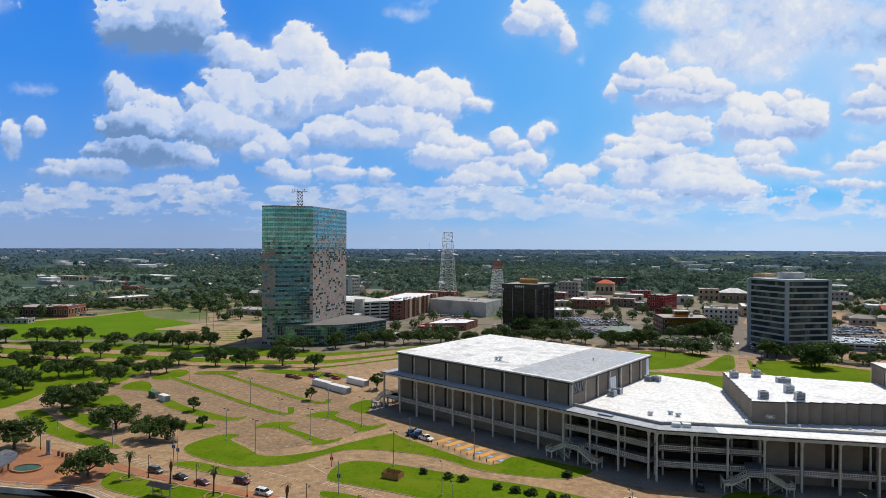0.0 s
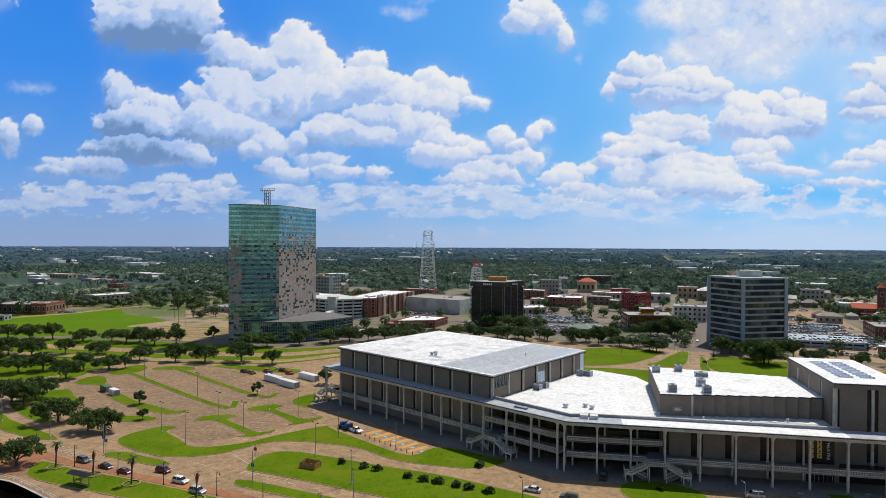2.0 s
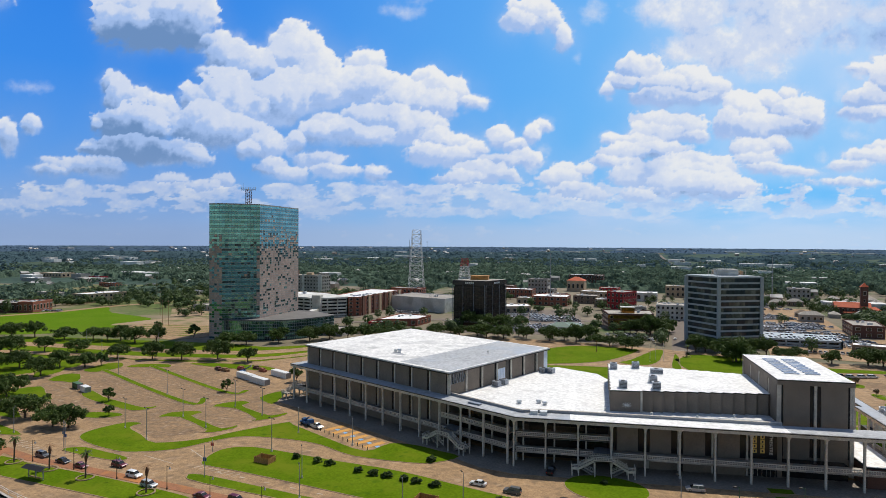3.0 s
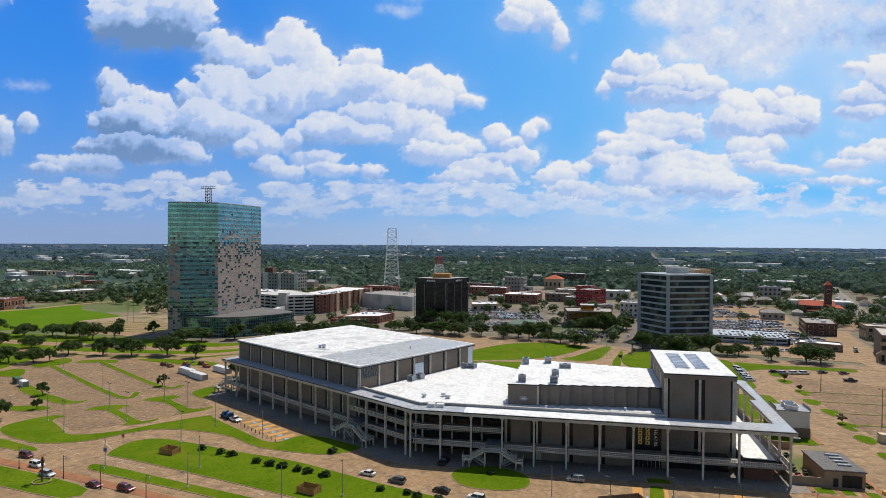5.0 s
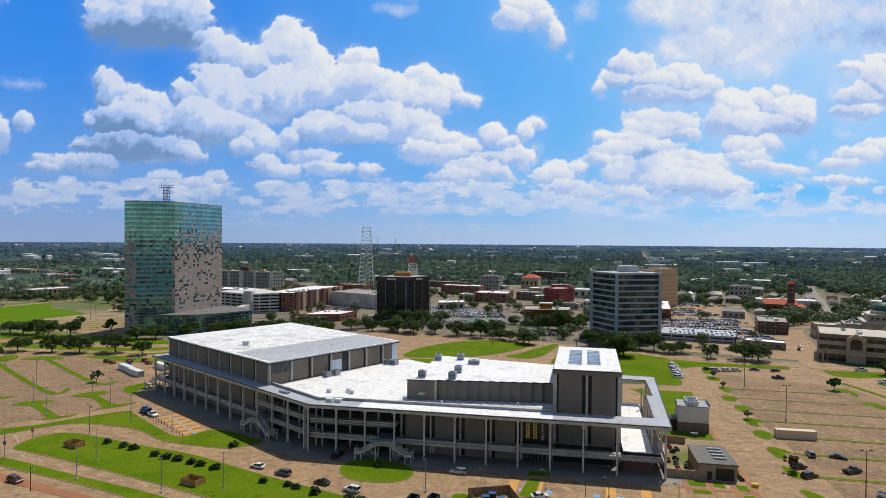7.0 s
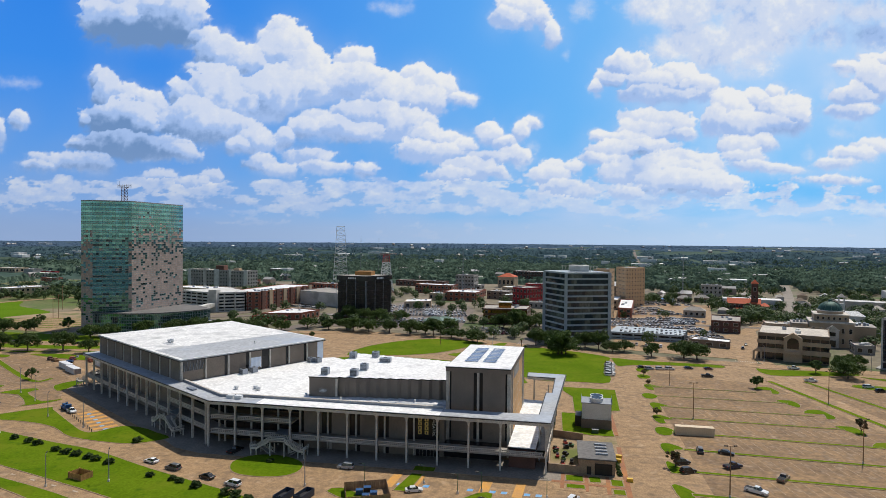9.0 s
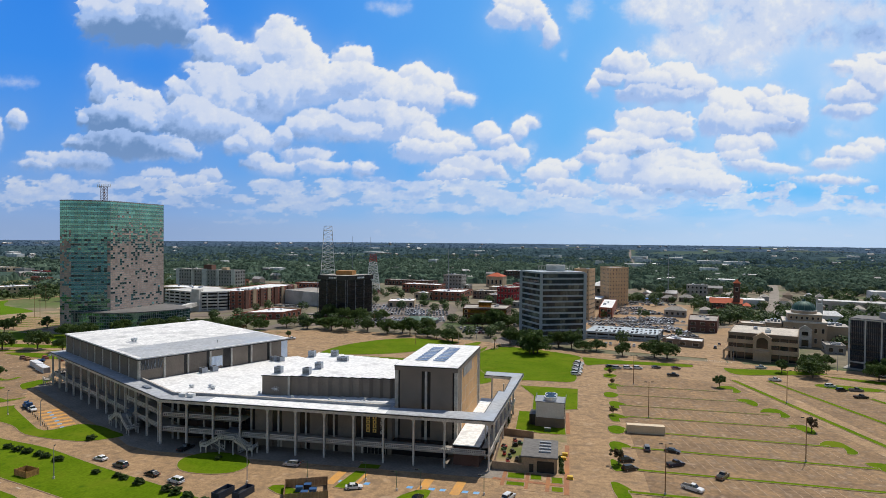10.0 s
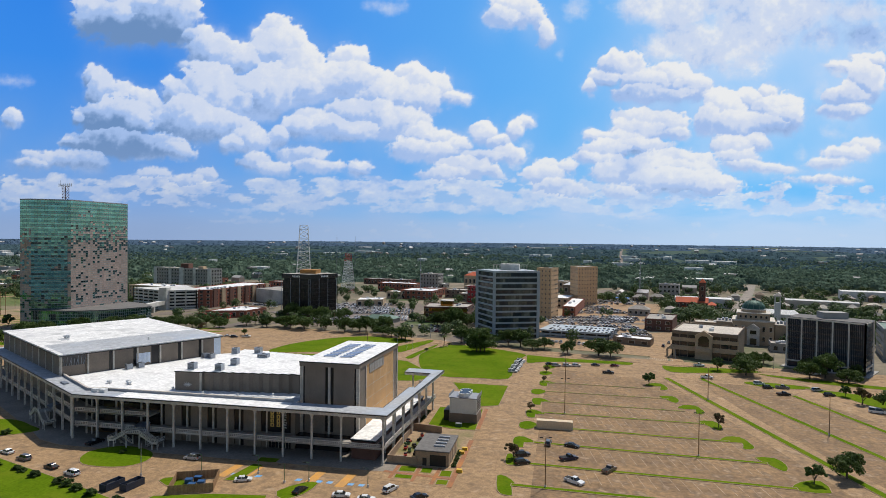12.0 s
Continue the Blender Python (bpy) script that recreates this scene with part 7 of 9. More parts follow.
hip_house("grey_villa", "grey brick villa beside the car park", 262, 560, 18, 10, 6, 3, -15, GREYWALL, GREYROOF)
hip_house("blue_shelter", "open shelter with a blue sheet roof", 262, 690, 14, 10, 3.2, 1.4, -15, GREYWALL, BLUEROOF)


HOUSES = random.Random(33)
for row_y, x0, x1, step in ((505, 372, 520, 19), (540, 340, 540, 20), (585, 372, 560, 21), (600, 268, 330, 22), (640, 385, 600, 22), (700, 300, 372, 24), (700, 402, 640, 23), (755, 290, 400, 25), (770, 428, 680, 25), (705, 232, 300, 22)):
    x = x0
    while x < x1:
        y = row_y + HOUSES.uniform(-6, 6) - (x - x0) * 0.18
        if all(math.hypot(x - a, y - b) > c + 9 for a, b, c in FOOTPRINTS[:60]):
            hip_house("house", "small pale town house with a pitched grey roof", x, y, HOUSES.uniform(10, 15), HOUSES.uniform(8, 10), HOUSES.uniform(3.4, 6.2), HOUSES.uniform(2.2, 3.4), -16 + HOUSES.choice((0, 90)),
                      HOUSES.choice((WHITEWALL, GREYWALL, TANCLAD, BROWNCLAD)), HOUSES.choice((DARKROOF, GREYROOF, GREYROOF, BROWNCLAD, CREAMROOF)), "town houses")
            FOOTPRINTS.append((x, y, 6.0))
        x += step * HOUSES.uniform(0.9, 1.5)


def courthouse():
    ob = thing("courthouse", "cream stone courthouse with a green copper dome", "courthouse", pose(316.6, 430.5, 0, 0, 0, -17))
    part("wall", Shape().box(-12, -11, 0, 12, 12, 15.0), TANCLAD, ob)
    part("cornice", Shape().box(-12.5, -11.5, 15.0, 12.5, 12.5, 16.0), PALECONCRETE, ob)
    part("attic", Shape().box(-9.5, -8.5, 16.0, 9.5, 9.5, 20.0), TANCLAD, ob)
    part("attic_cornice", Shape().box(-10, -9, 20.0, 10, 10, 20.6), PALECONCRETE, ob)
    part("drum", Shape().cyl(0, 0, 20.6, 22.2, 7.3, n=24), TANCLAD, ob)
    part("drum_rim", Shape().cyl(0, 0, 22.2, 22.7, 7.6, n=24), WHITEWALL, ob)
    part("dome", Shape().dome(0, 0, 22.7, 6.9, 5.6, 24, 7), COPPERDOME, ob, "ribbed green copper dome", smooth=True)
    for k in range(12):
        a = k * math.pi / 6
        s = Shape()
        for j in range(6):
            t0, t1 = j * math.pi / 12, (j + 1) * math.pi / 12
            s.tube((7.0 * math.cos(t0) * math.cos(a), 7.0 * math.cos(t0) * math.sin(a), 22.7 + 5.7 * math.sin(t0)), (7.0 * math.cos(t1) * math.cos(a), 7.0 * math.cos(t1) * math.sin(a), 22.7 + 5.7 * math.sin(t1)), 0.15, n=3)
        part("rib", s, GREENROOF, ob)
    part("finial", Shape().cyl(0, 0, 28.2, 29.6, 1.3, 0.9), COPPERDOME, ob)
    for k in range(6):
        part("attic_window", WINDOW, None, ob, at=pose(-7.5 + k * 3.0, -8.55, 18.0) @ Matrix.Diagonal((1.4, 1, 1.8, 1)))
        for z in (4.0, 10.5):
            part("window", WINDOW, None, ob, at=pose(-10 + k * 4.0, -11.05, z) @ Matrix.Diagonal((1.6, 1, 3.4, 1)))
    part("porch", Shape().box(-3.6, -14, 0, 3.6, -11, 11), PALECONCRETE, ob)
    part("pediment", Shape().add([(-4.2, -14.3, 11), (4.2, -14.3, 11), (0, -14.3, 14), (-4.2, -11, 11), (4.2, -11, 11), (0, -11, 14)], [(0, 1, 2), (5, 4, 3), (1, 4, 5, 2), (0, 2, 5, 3)]), PALECONCRETE, ob)
    part("porch_window", WINDOW, None, ob, at=pose(0, -14.05, 8.6) @ Matrix.Diagonal((4.0, 1, 2.6, 1)))
    part("porch_door", WINDOW, None, ob, at=pose(0, -14.05, 2.6) @ Matrix.Diagonal((4.4, 1, 4.6, 1)))
    for x0, x1 in ((-22, -12.6), (12.6, 24)):
        part("wing", Shape().box(x0, -6, 0, x1, 11, 13), TANCLAD, ob)
        part("wing_roof", Shape().box(x0 - 0.3, -6.3, 13, x1 + 0.3, 11.3, 13.5), GREYROOF, ob)
        for k in range(4):
            part("roof_plant", Shape().box(x0 + 1 + k * 2.1, -2 + (k % 2) * 3, 13.5, x0 + 2.4 + k * 2.1, 0.4 + (k % 2) * 3, 14.8 + 0.4 * (k % 3)), STEEL, ob)
    bell = thing("bell_tower", "small white belfry with a pointed roof", "tower", pose(362.6, 520.5, 0, 0, 0, -17))
    part("shaft", Shape().box(-2.2, -2.2, 0, 2.2, 2.2, 18.6), WHITEWALL, bell)
    for sx in (-1.8, 1.8):
        for sy in (-1.8, 1.8):
            part("belfry_post", Shape().box(sx - 0.35, sy - 0.35, 18.6, sx + 0.35, sy + 0.35, 23.4), WHITEWALL, bell)
    part("cap", Shape().box(-3.0, -3.0, 23.4, 3.0, 3.0, 24.0), PALECONCRETE, bell)
    part("spire", Shape().add([(-3.0, -3.0, 24.0), (3.0, -3.0, 24.0), (3.0, 3.0, 24.0), (-3.0, 3.0, 24.0), (0, 0, 26.6)], [(0, 1, 4), (1, 2, 4), (2, 3, 4), (3, 0, 4)]), GREYROOF, bell)
    part("nave", Shape().box(-14, 2, 0, 16, 12, 9), WHITEWALL, bell)
    part("nave_roof", Shape().add([(-14.5, 1.5, 9), (16.5, 1.5, 9), (16.5, 12.5, 9), (-14.5, 12.5, 9), (-10, 7, 12.4), (12, 7, 12.4)], [(0, 1, 5, 4), (2, 3, 4, 5), (1, 2, 5), (3, 0, 4)]), MEMBRANE, bell)
    for k in range(6):
        part("window", WINDOW, None, bell, at=pose(-11.5 + k * 5, 1.95, 5) @ Matrix.Diagonal((1.6, 1, 3.4, 1)))


courthouse()


def church():
    ob = thing("church", "dark brick church with orange tiled roof and bell tower", "church", pose(323, 615.2, 0, 0, 0, -16))
    part("nave", Shape().box(-18, -7, 0, 10, 7, 8), DARKBRICK, ob)
    part("roof", Shape().add([(-18.6, -7.8, 8), (10.6, -7.8, 8), (10.6, 7.8, 8), (-18.6, 7.8, 8), (-18.6, 0, 12.6), (10.6, 0, 12.6)], [(0, 1, 5, 4), (2, 3, 4, 5), (1, 2, 5), (3, 0, 4)]), ORANGEROOF, ob, "orange tiled roof")
    part("aisle", Shape().box(10, -8, 0, 17, 4, 6.5), DARKBRICK, ob)
    part("aisle_roof", Shape().add([(9.6, -8.6, 6.5), (17.6, -8.6, 6.5), (17.6, 4.6, 6.5), (9.6, 4.6, 6.5), (13.6, -2, 9.4)], [(0, 1, 4), (1, 2, 4), (2, 3, 4), (3, 0, 4)]), ORANGEROOF, ob)
    part("porch_roof", Shape().add([(-12, -12, 3.4), (2, -12, 3.4), (2, -7, 4.6), (-12, -7, 4.6)], [(0, 1, 2, 3), (3, 2, 1, 0)]), ORANGEROOF, ob)
    part("porch_wall", Shape().box(-11.6, -11.6, 0, 1.6, -7, 3.4), DARKBRICK, ob)
    part("bell_tower", Shape().box(2.4, -5, 0, 8.0, 0.6, 27.4), DARKBRICK, ob)
    part("tower_roof", Shape().add([(1.9, -5.5, 27.4), (8.5, -5.5, 27.4), (8.5, 1.1, 27.4), (1.9, 1.1, 27.4), (5.2, -2.2, 31.3)], [(0, 1, 4), (1, 2, 4), (2, 3, 4), (3, 0, 4)]), ORANGEROOF, ob)
    for k in range(5):
        part("window", WINDOW, None, ob, at=pose(-15.5 + k * 3.9, -7.05, 4.8) @ Matrix.Diagonal((1.6, 1, 4.0, 1)))
    part("belfry_opening", WINDOW, None, ob, at=pose(5.2, -5.05, 21.5) @ Matrix.Diagonal((2.6, 1, 4, 1)))
    part("belfry_opening", WINDOW, None, ob, at=pose(5.2, -5.05, 14.5) @ Matrix.Diagonal((1.2, 1, 2.4, 1)))


church()


def lattice_mast(name, label, x, y, H, w0, w1, mat, top=None):
    ob = thing(name, label, "mast", pose(x, y, 0, 0, 0, 20))
    n = 15
    for k in range(n):
        s = Shape()
        f0, f1 = k / n, (k + 1) / n
        a, b = w0 + (w1 - w0) * f0 ** 0.8, w0 + (w1 - w0) * f1 ** 0.8
        for i in range(4):
            sx0, sy0 = ((1, 1), (1, -1), (-1, -1), (-1, 1))[i]
            sx1, sy1 = ((1, -1), (-1, -1), (-1, 1), (1, 1))[i]
            p0, p1 = (sx0 * a, sy0 * a, H * f0), (sx0 * b, sy0 * b, H * f1)
            q0, q1 = (sx1 * a, sy1 * a, H * f0), (sx1 * b, sy1 * b, H * f1)
            s.tube(p0, p1, 0.30, n=4).tube(p0, q1, 0.15, n=3).tube(q0, p1, 0.15, n=3).tube(p1, q1, 0.18, n=3)
        tagged(part("stage", s, (top or mat) if k >= n - 3 else (REDMETAL if top and k == 0 else mat), ob), kind="stuff")
    return ob


lattice_mast("radio_mast", "tall pale steel lattice mast", -121.5, 706, 82, 10.5, 4.8, WHITEMETAL)
lattice_mast("water_mast", "red and white lattice mast", -61.0, 700, 48, 9.5, 3.4, WHITEMETAL, REDMETAL)
for x, y, h in ((40, 655, 56), (285, 720, 52), (-225, 1100, 72), (-195, 1120, 70)):
    ob = thing("pole_mast", "slim grey radio pole", "mast", pose(x, y, 0), "radio poles")
    part("shaft", Shape().tube((0, 0, 0), (0, 0, h), 0.55, 0.3, n=6), GREYPAINT, ob)
    part("collar", Shape().cyl(0, 0, h * 0.55, h * 0.55 + 1.2, 0.9), WHITEMETAL, ob)

# service yard beside the hall
cooler = thing("cooling_tower", "grey cooling tower with two round fan cowls", "cooling tower", pose(153.0, 221.5, 0, 0, 0, -4))
part("base", Shape().box(-5.2, -3.6, 0, 5.2, 4.6, 3.4), BROWNCLAD, cooler)
part("casing", Shape().box(-5.0, -3.4, 3.4, 5.0, 4.4, 9.0), WHITEWALL, cooler)
part("deck", Shape().box(-5.3, -3.7, 8.9, 5.3, 4.7, 9.2), GREYPAINT, cooler)
for yy in (-1.0, 2.6):
    c = Shape()
    c.cyl(0.0, yy, 9.2, 10.6, 2.1, 2.3, 18)
    part("fan_cowl", c, WHITEMETAL, cooler)
    part("fan_mouth", Shape().cyl(0.0, yy, 10.6, 10.63, 2.0, 2.0, 18), DARKSLOT, cooler)
for sx in (-5.32, 5.32):
    part("side_screen", Shape().box(min(sx, sx * 0.99), -3.6, 9.2, max(sx, sx * 0.99), 4.6, 10.2), GREYPAINT, cooler)
for j in range(5):
    part("louvre", Shape().box(5.0, -3.0, 4.0 + j * 0.95, 5.1, 4.0, 4.5 + j * 0.95), DARKTRIM, cooler)
part("pipe_run", Shape().box(-7.4, -2.4, 0.2, -5.2, 3.6, 4.0), DARKTRIM, cooler)
box_ = thing("transformer_box", "green electrical cabinet on the grass", "cabinet", pose(152, 213.2, 0.15))
part("body", Shape().box(-1.1, -0.6, 0, 1.1, 0.6, 1.2), GREENMETAL, box_)
part("lid", Shape().box(-1.15, -0.65, 1.2, 1.15, 0.65, 1.28), GREYPAINT, box_)
svc = thing("service_building", "low brown brick service building with roller doors", "building", pose(150, 182.8, 0, 0, 0, -1))
part("wall", Shape().box(-5.0, -7.4, 0, 5.0, 7.4, 4.3), SERVICEBRICK, svc)
part("roof", Shape().box(-5.3, -7.7, 4.3, 5.3, 7.7, 4.7), DARKROOF, svc)
part("roller_door", Shape().box(-0.6, -7.5, 0, 4.2, -7.38, 3.4), DARKTRIM, svc)
part("door", Shape().box(-2.8, -7.5, 0, -1.6, -7.38, 2.4), DARKTRIM, svc)
for k in range(4):
    part("skylight", Shape().box(-0.2, -4 + k * 2.7, 4.7, 3.2, -3.1 + k * 2.7, 5.05).box(-0.1, -3.9 + k * 2.7, 5.05, 3.1, -3.2 + k * 2.7, 5.12), GREYPAINT, svc)
for k in range(5):
    part("side_bay", Shape().box(5.0, -6.8 + k * 2.8, 0.4, 5.1, -5.2 + k * 2.8, 3.8), TANCLAD, svc)
yard = thing("yard_wall", "brown brick wall round a yard", "wall", pose(140.5, 190, 0))
yw = Shape()
for p, q in (((-4.2, -14.2), (5.0, -14.6)), ((-4.2, -14.2), (-3.6, 17.0)), ((-3.6, 17.0), (7.0, 15.0))):
    yw.wall(p, q, 0, 2.4, -0.35)
part("bricks", yw, SERVICEBRICK, yard)
rnd = random.Random(11)
for k in range(10):
    ob = thing("machine", "small parked machine in the yard", "machine", pose(139.5 + rnd.uniform(-1.5, 4), 181 + k * 2.1, 0.06, 0, 0, rnd.uniform(0, 180)), "yard machines")
    part("body", Shape().box(-0.9, -0.5, 0.3, 0.9, 0.5, 0.9), (REDMETAL, DARKTRIM, GREENMETAL)[k % 3], ob)
    part("hood", Shape().box(-0.3, -0.4, 0.9, 0.7, 0.4, 1.3), DARKTRIM, ob)


def container(label, x, y, turn, length, mat, h=2.9, w=2.6, wheels=False):
    ob = thing("container", label, "container", pose(x, y, 0.06, 0, 0, turn), "containers")
    base = 0.9 if wheels else 0.0
    part("shell", Shape().box(-length / 2, -w / 2, base, length / 2, w / 2, base + h), mat, ob)
    n = int(length / 0.6)
    rib = Shape().box(0, -0.04, base + 0.1, 0.25, 0.04, base + h - 0.1).mesh("rib", mat)
    for k in range(n):
        for sy in (-1, 1):
            part("rib", rib, None, ob, at=pose(-length / 2 + 0.2 + k * length / n, sy * w / 2, 0))
    part("door", Shape().box(length / 2, -w / 2 + 0.1, base + 0.1, length / 2 + 0.06, w / 2 - 0.1, base + h - 0.1), GREYPAINT, ob)
    return ob


container("long cream box trailer on the car park", 185.5, 218.5, 0, 12.5, CREAMMETAL, 2.9, 2.5)
container("green steel container in the car park", -168.5, 230.5, -30, 6.0, GREENMETAL, 2.5, 2.4)
container("white steel container in the car park", -160.5, 226.0, -30, 6.0, WHITEMETAL, 2.5, 2.4)
for x, y, L in ((-104.5, 263.0, 12.5), (-93.5, 255.5, 13), (-90, 270.5, 13)):
    container("white site container behind a fence", x, y, -31, L, WHITEMETAL, 2.7, 3.0)
for x, y, m in ((-128, 278, DARKBRICK), (-123, 276, OLDTIMBER), (-117, 281, REDBRICK), (-110, 284, DARKBRICK), (-104, 279, REDBRICK)):
    ob = thing("site_pile", "pile of building material on the site", "building material", pose(x, y, 0.06, 0, 0, -31), "site piles")
    part("stack", Shape().box(-2.4, -1.0, 0, 2.4, 1.0, 1.1).box(-1.6, -0.8, 1.1, 1.2, 0.7, 1.8), m, ob)
lift = thing("boom_lift", "blue boom lift on the site", "lift", pose(-112, 273.5, 0.06, 0, 0, 20))
part("chassis", Shape().box(-1.4, -1.0, 0.5, 1.4, 1.0, 1.5), BLUEMETAL, lift)
part("boom", Shape().tube((0, 0, 1.5), (3.6, 0, 3.4), 0.25, n=4), BLUEMETAL, lift)
part("basket", Shape().box(3.4, -0.5, 3.0, 4.3, 0.5, 4.0), GREYPAINT, lift)
for k in range(4):
    part("wheel", Shape().tube(((-1, 1)[k % 2], (-1.1, 0.8)[k // 2], 0.5), ((-1, 1)[k % 2], (-0.8, 1.1)[k // 2], 0.5), 0.5, n=10), TYRE, lift)
for x, y, t in ((70.0, 143.4, 78), (75.0, 144.6, 78)):
    ob = thing("skip", "open dark blue waste skip", "skip", pose(x, y, 0.06, 0, 0, t), "waste skips")
    s = Shape()
    for p, q in (((-2.9, -1.2), (2.9, -1.2)), ((2.9, -1.2), (2.9, 1.2)), ((2.9, 1.2), (-2.9, 1.2)), ((-2.9, 1.2), (-2.9, -1.2))):
        s.wall(p, q, 0.1, 1.9, 0.12)
    part("sides", s, SKIPNAVY, ob)
    part("load", Shape().box(-2.7, -1.0, 0.1, 2.7, 1.0, 0.9).box(-1.5, -0.7, 0.9, 0.8, 0.6, 1.4), DARKTRIM, ob)


def timber_pen(label, x, y, turn, w, d, h, mat):
    ob = thing("timber_pen", label, "enclosure", pose(x, y, 0.1, 0, 0, turn), "timber enclosures")
    for p, q in (((-w / 2, -d / 2), (w / 2, -d / 2)), ((w / 2, -d / 2), (w / 2, d / 2)), ((w / 2, d / 2), (-w / 2, d / 2)), ((-w / 2, d / 2), (-w / 2, -d / 2))):
        P, Q = Vector(p), Vector(q)
        n = max(3, int((Q - P).length / 0.35))
        for k in range(n):
            a, b = P.lerp(Q, k / n), P.lerp(Q, (k + 0.94) / n)
            part("plank", Shape().wall(tuple(a), tuple(b), 0, h + 0.05 * ((k * 7) % 3), 0.06), mat, ob)
    for sx in (-1, 1):
        for sy in (-1, 1):
            part("post", Shape().box(sx * w / 2 - 0.1, sy * d / 2 - 0.1, 0, sx * w / 2 + 0.1, sy * d / 2 + 0.1, h + 0.15), mat, ob)
    return ob


timber_pen("open plywood planting box on the lawn", -44, 163.5, -13, 5.2, 3.2, 1.7, PLYWOOD)
timber_pen("open plywood planting box on the lawn", 9.5, 144.8, -13, 5.2, 3.2, 1.7, PLYWOOD)
timber_pen("weathered timber bin enclosure with machines inside", 90.3, 149.0, 22, 11.0, 9.5, 2.2, OLDTIMBER)
for x, y, m in ((88, 150, BLUEMETAL), (90.5, 147.5, DARKTRIM), (92, 149.5, BLUEMETAL), (89.5, 152, DARKTRIM)):
    ob = thing("waste_bin", "plastic waste bin in a timber enclosure", "bin", pose(x, y, 0.1, 0, 0, 15), "waste bins")
    part("body", Shape().box(-0.9, -0.7, 0, 0.9, 0.7, 1.2), m, ob)
    part("lid", Shape().box(-0.95, -0.75, 1.2, 0.95, 0.75, 1.3), BLUEMETAL, ob)


# ---- trees ----
def crown_shape(seed, rx, rz, clumps, leaves, leaf, base, flat=0.55):
    """Leaf faces gathered in clumps over an uneven dome; base is the height of the crown's middle."""
    r = random.Random(seed)
    s = Shape()
    heads = 3 + int(clumps / 9)
    limbs = []
    for k in range(heads):
        a = 2 * math.pi * (k + r.uniform(-0.3, 0.3)) / heads
        far = r.uniform(0.30, 0.74)
        limbs.append((rx * far * math.cos(a), rx * far * math.sin(a), rz * r.uniform(-0.45, 0.45) * (1.2 - far), rx * r.uniform(0.34, 0.50)))
    limbs.append((rx * r.uniform(-0.2, 0.2), rx * r.uniform(-0.2, 0.2), rz * 0.45, rx * 0.42))
    centres = []
    for k in range(clumps):
        lx, ly, lz, lr = limbs[k % len(limbs)]
        a, e = r.uniform(0, 2 * math.pi), r.uniform(-0.7, 1.0)
        rad = math.sqrt(max(0.05, 1 - e * e)) * r.uniform(0.5, 1.0)
        centres.append((lx + lr * rad * math.cos(a), ly + lr * rad * math.sin(a), base + lz + rz * 0.55 * e * r.uniform(0.6, 1.0), rx * r.uniform(0.13, 0.27)))
    for cx, cy, cz, cr in centres:
        for _ in range(leaves):
            d = Vector((r.gauss(0, 1), r.gauss(0, 1), r.gauss(0.25, 1))).normalized()
            p = Vector((cx, cy, cz)) + Vector((d.x, d.y, d.z * flat * 1.3)) * cr * r.uniform(0.65, 1.05)
            nrm = (d + Vector((r.uniform(-1, 1), r.uniform(-1, 1), r.uniform(-0.6, 1.2))) * 0.8).normalized()
            a = nrm.orthogonal().normalized()
            b = nrm.cross(a)
            t = r.uniform(0, 6.28)
            a, b = a * math.cos(t) + b * math.sin(t), b * math.cos(t) - a * math.sin(t)
            w = leaf * r.uniform(0.6, 1.3)
            s.add([p - a * w, p - b * w * 0.6, p + a * w, p + b * w * 0.6], [(0, 1, 2, 3)])
    return s, centres


def tree_template(name, label, seed, rx, rz, h, clumps, leaves, leaf, mat, trunk_r, group, category="tree"):
    ob = thing(name, label, category, pose(0, 0, 0), group)
    base = h - rz * 0.95
    crown, centres = crown_shape(seed, rx, rz, clumps, leaves, leaf, base)
    part("crown", crown, mat, ob)
    tr = Shape()
    fork = max(h * 0.25, base - rz * 0.75)
    tr.tube((0, 0, -0.3), (0.1, 0, fork), trunk_r, trunk_r * 0.7, n=8)
    for cx, cy, cz, cr in centres[::max(1, len(centres) // 7)]:
        mid = (cx * 0.45, cy * 0.45, fork + (cz - fork) * 0.55)
        tr.tube((0.1, 0, fork - 0.3), mid, trunk_r * 0.5, trunk_r * 0.3, n=6).tube(mid, (cx, cy, cz), trunk_r * 0.3, trunk_r * 0.08, n=5)
    part("trunk", tr, BARK, ob)
    return ob


class Grove:
    """Templates of one kind of tree; the first use takes the template itself, later ones copy it."""

    def __init__(self, makers):
        self.kinds = [m() for m in makers]
        self.used = [False] * len(self.kinds)
        self.count = 0

    def plant(self, x, y, size=1.0, tall=1.0, z=0.1):
        i = self.count % len(self.kinds)
        rnd = random.Random(int(x * 31 + y * 17))
        m = pose(x, y, z, 0, 0, rnd.uniform(0, 360)) @ Matrix.Diagonal((size, size, size * tall, 1))
        if not self.used[i]:
            self.used[i] = True
            self.kinds[i].matrix_basis = m
        else:
            copy_thing(self.kinds[i], m)
        self.count += 1


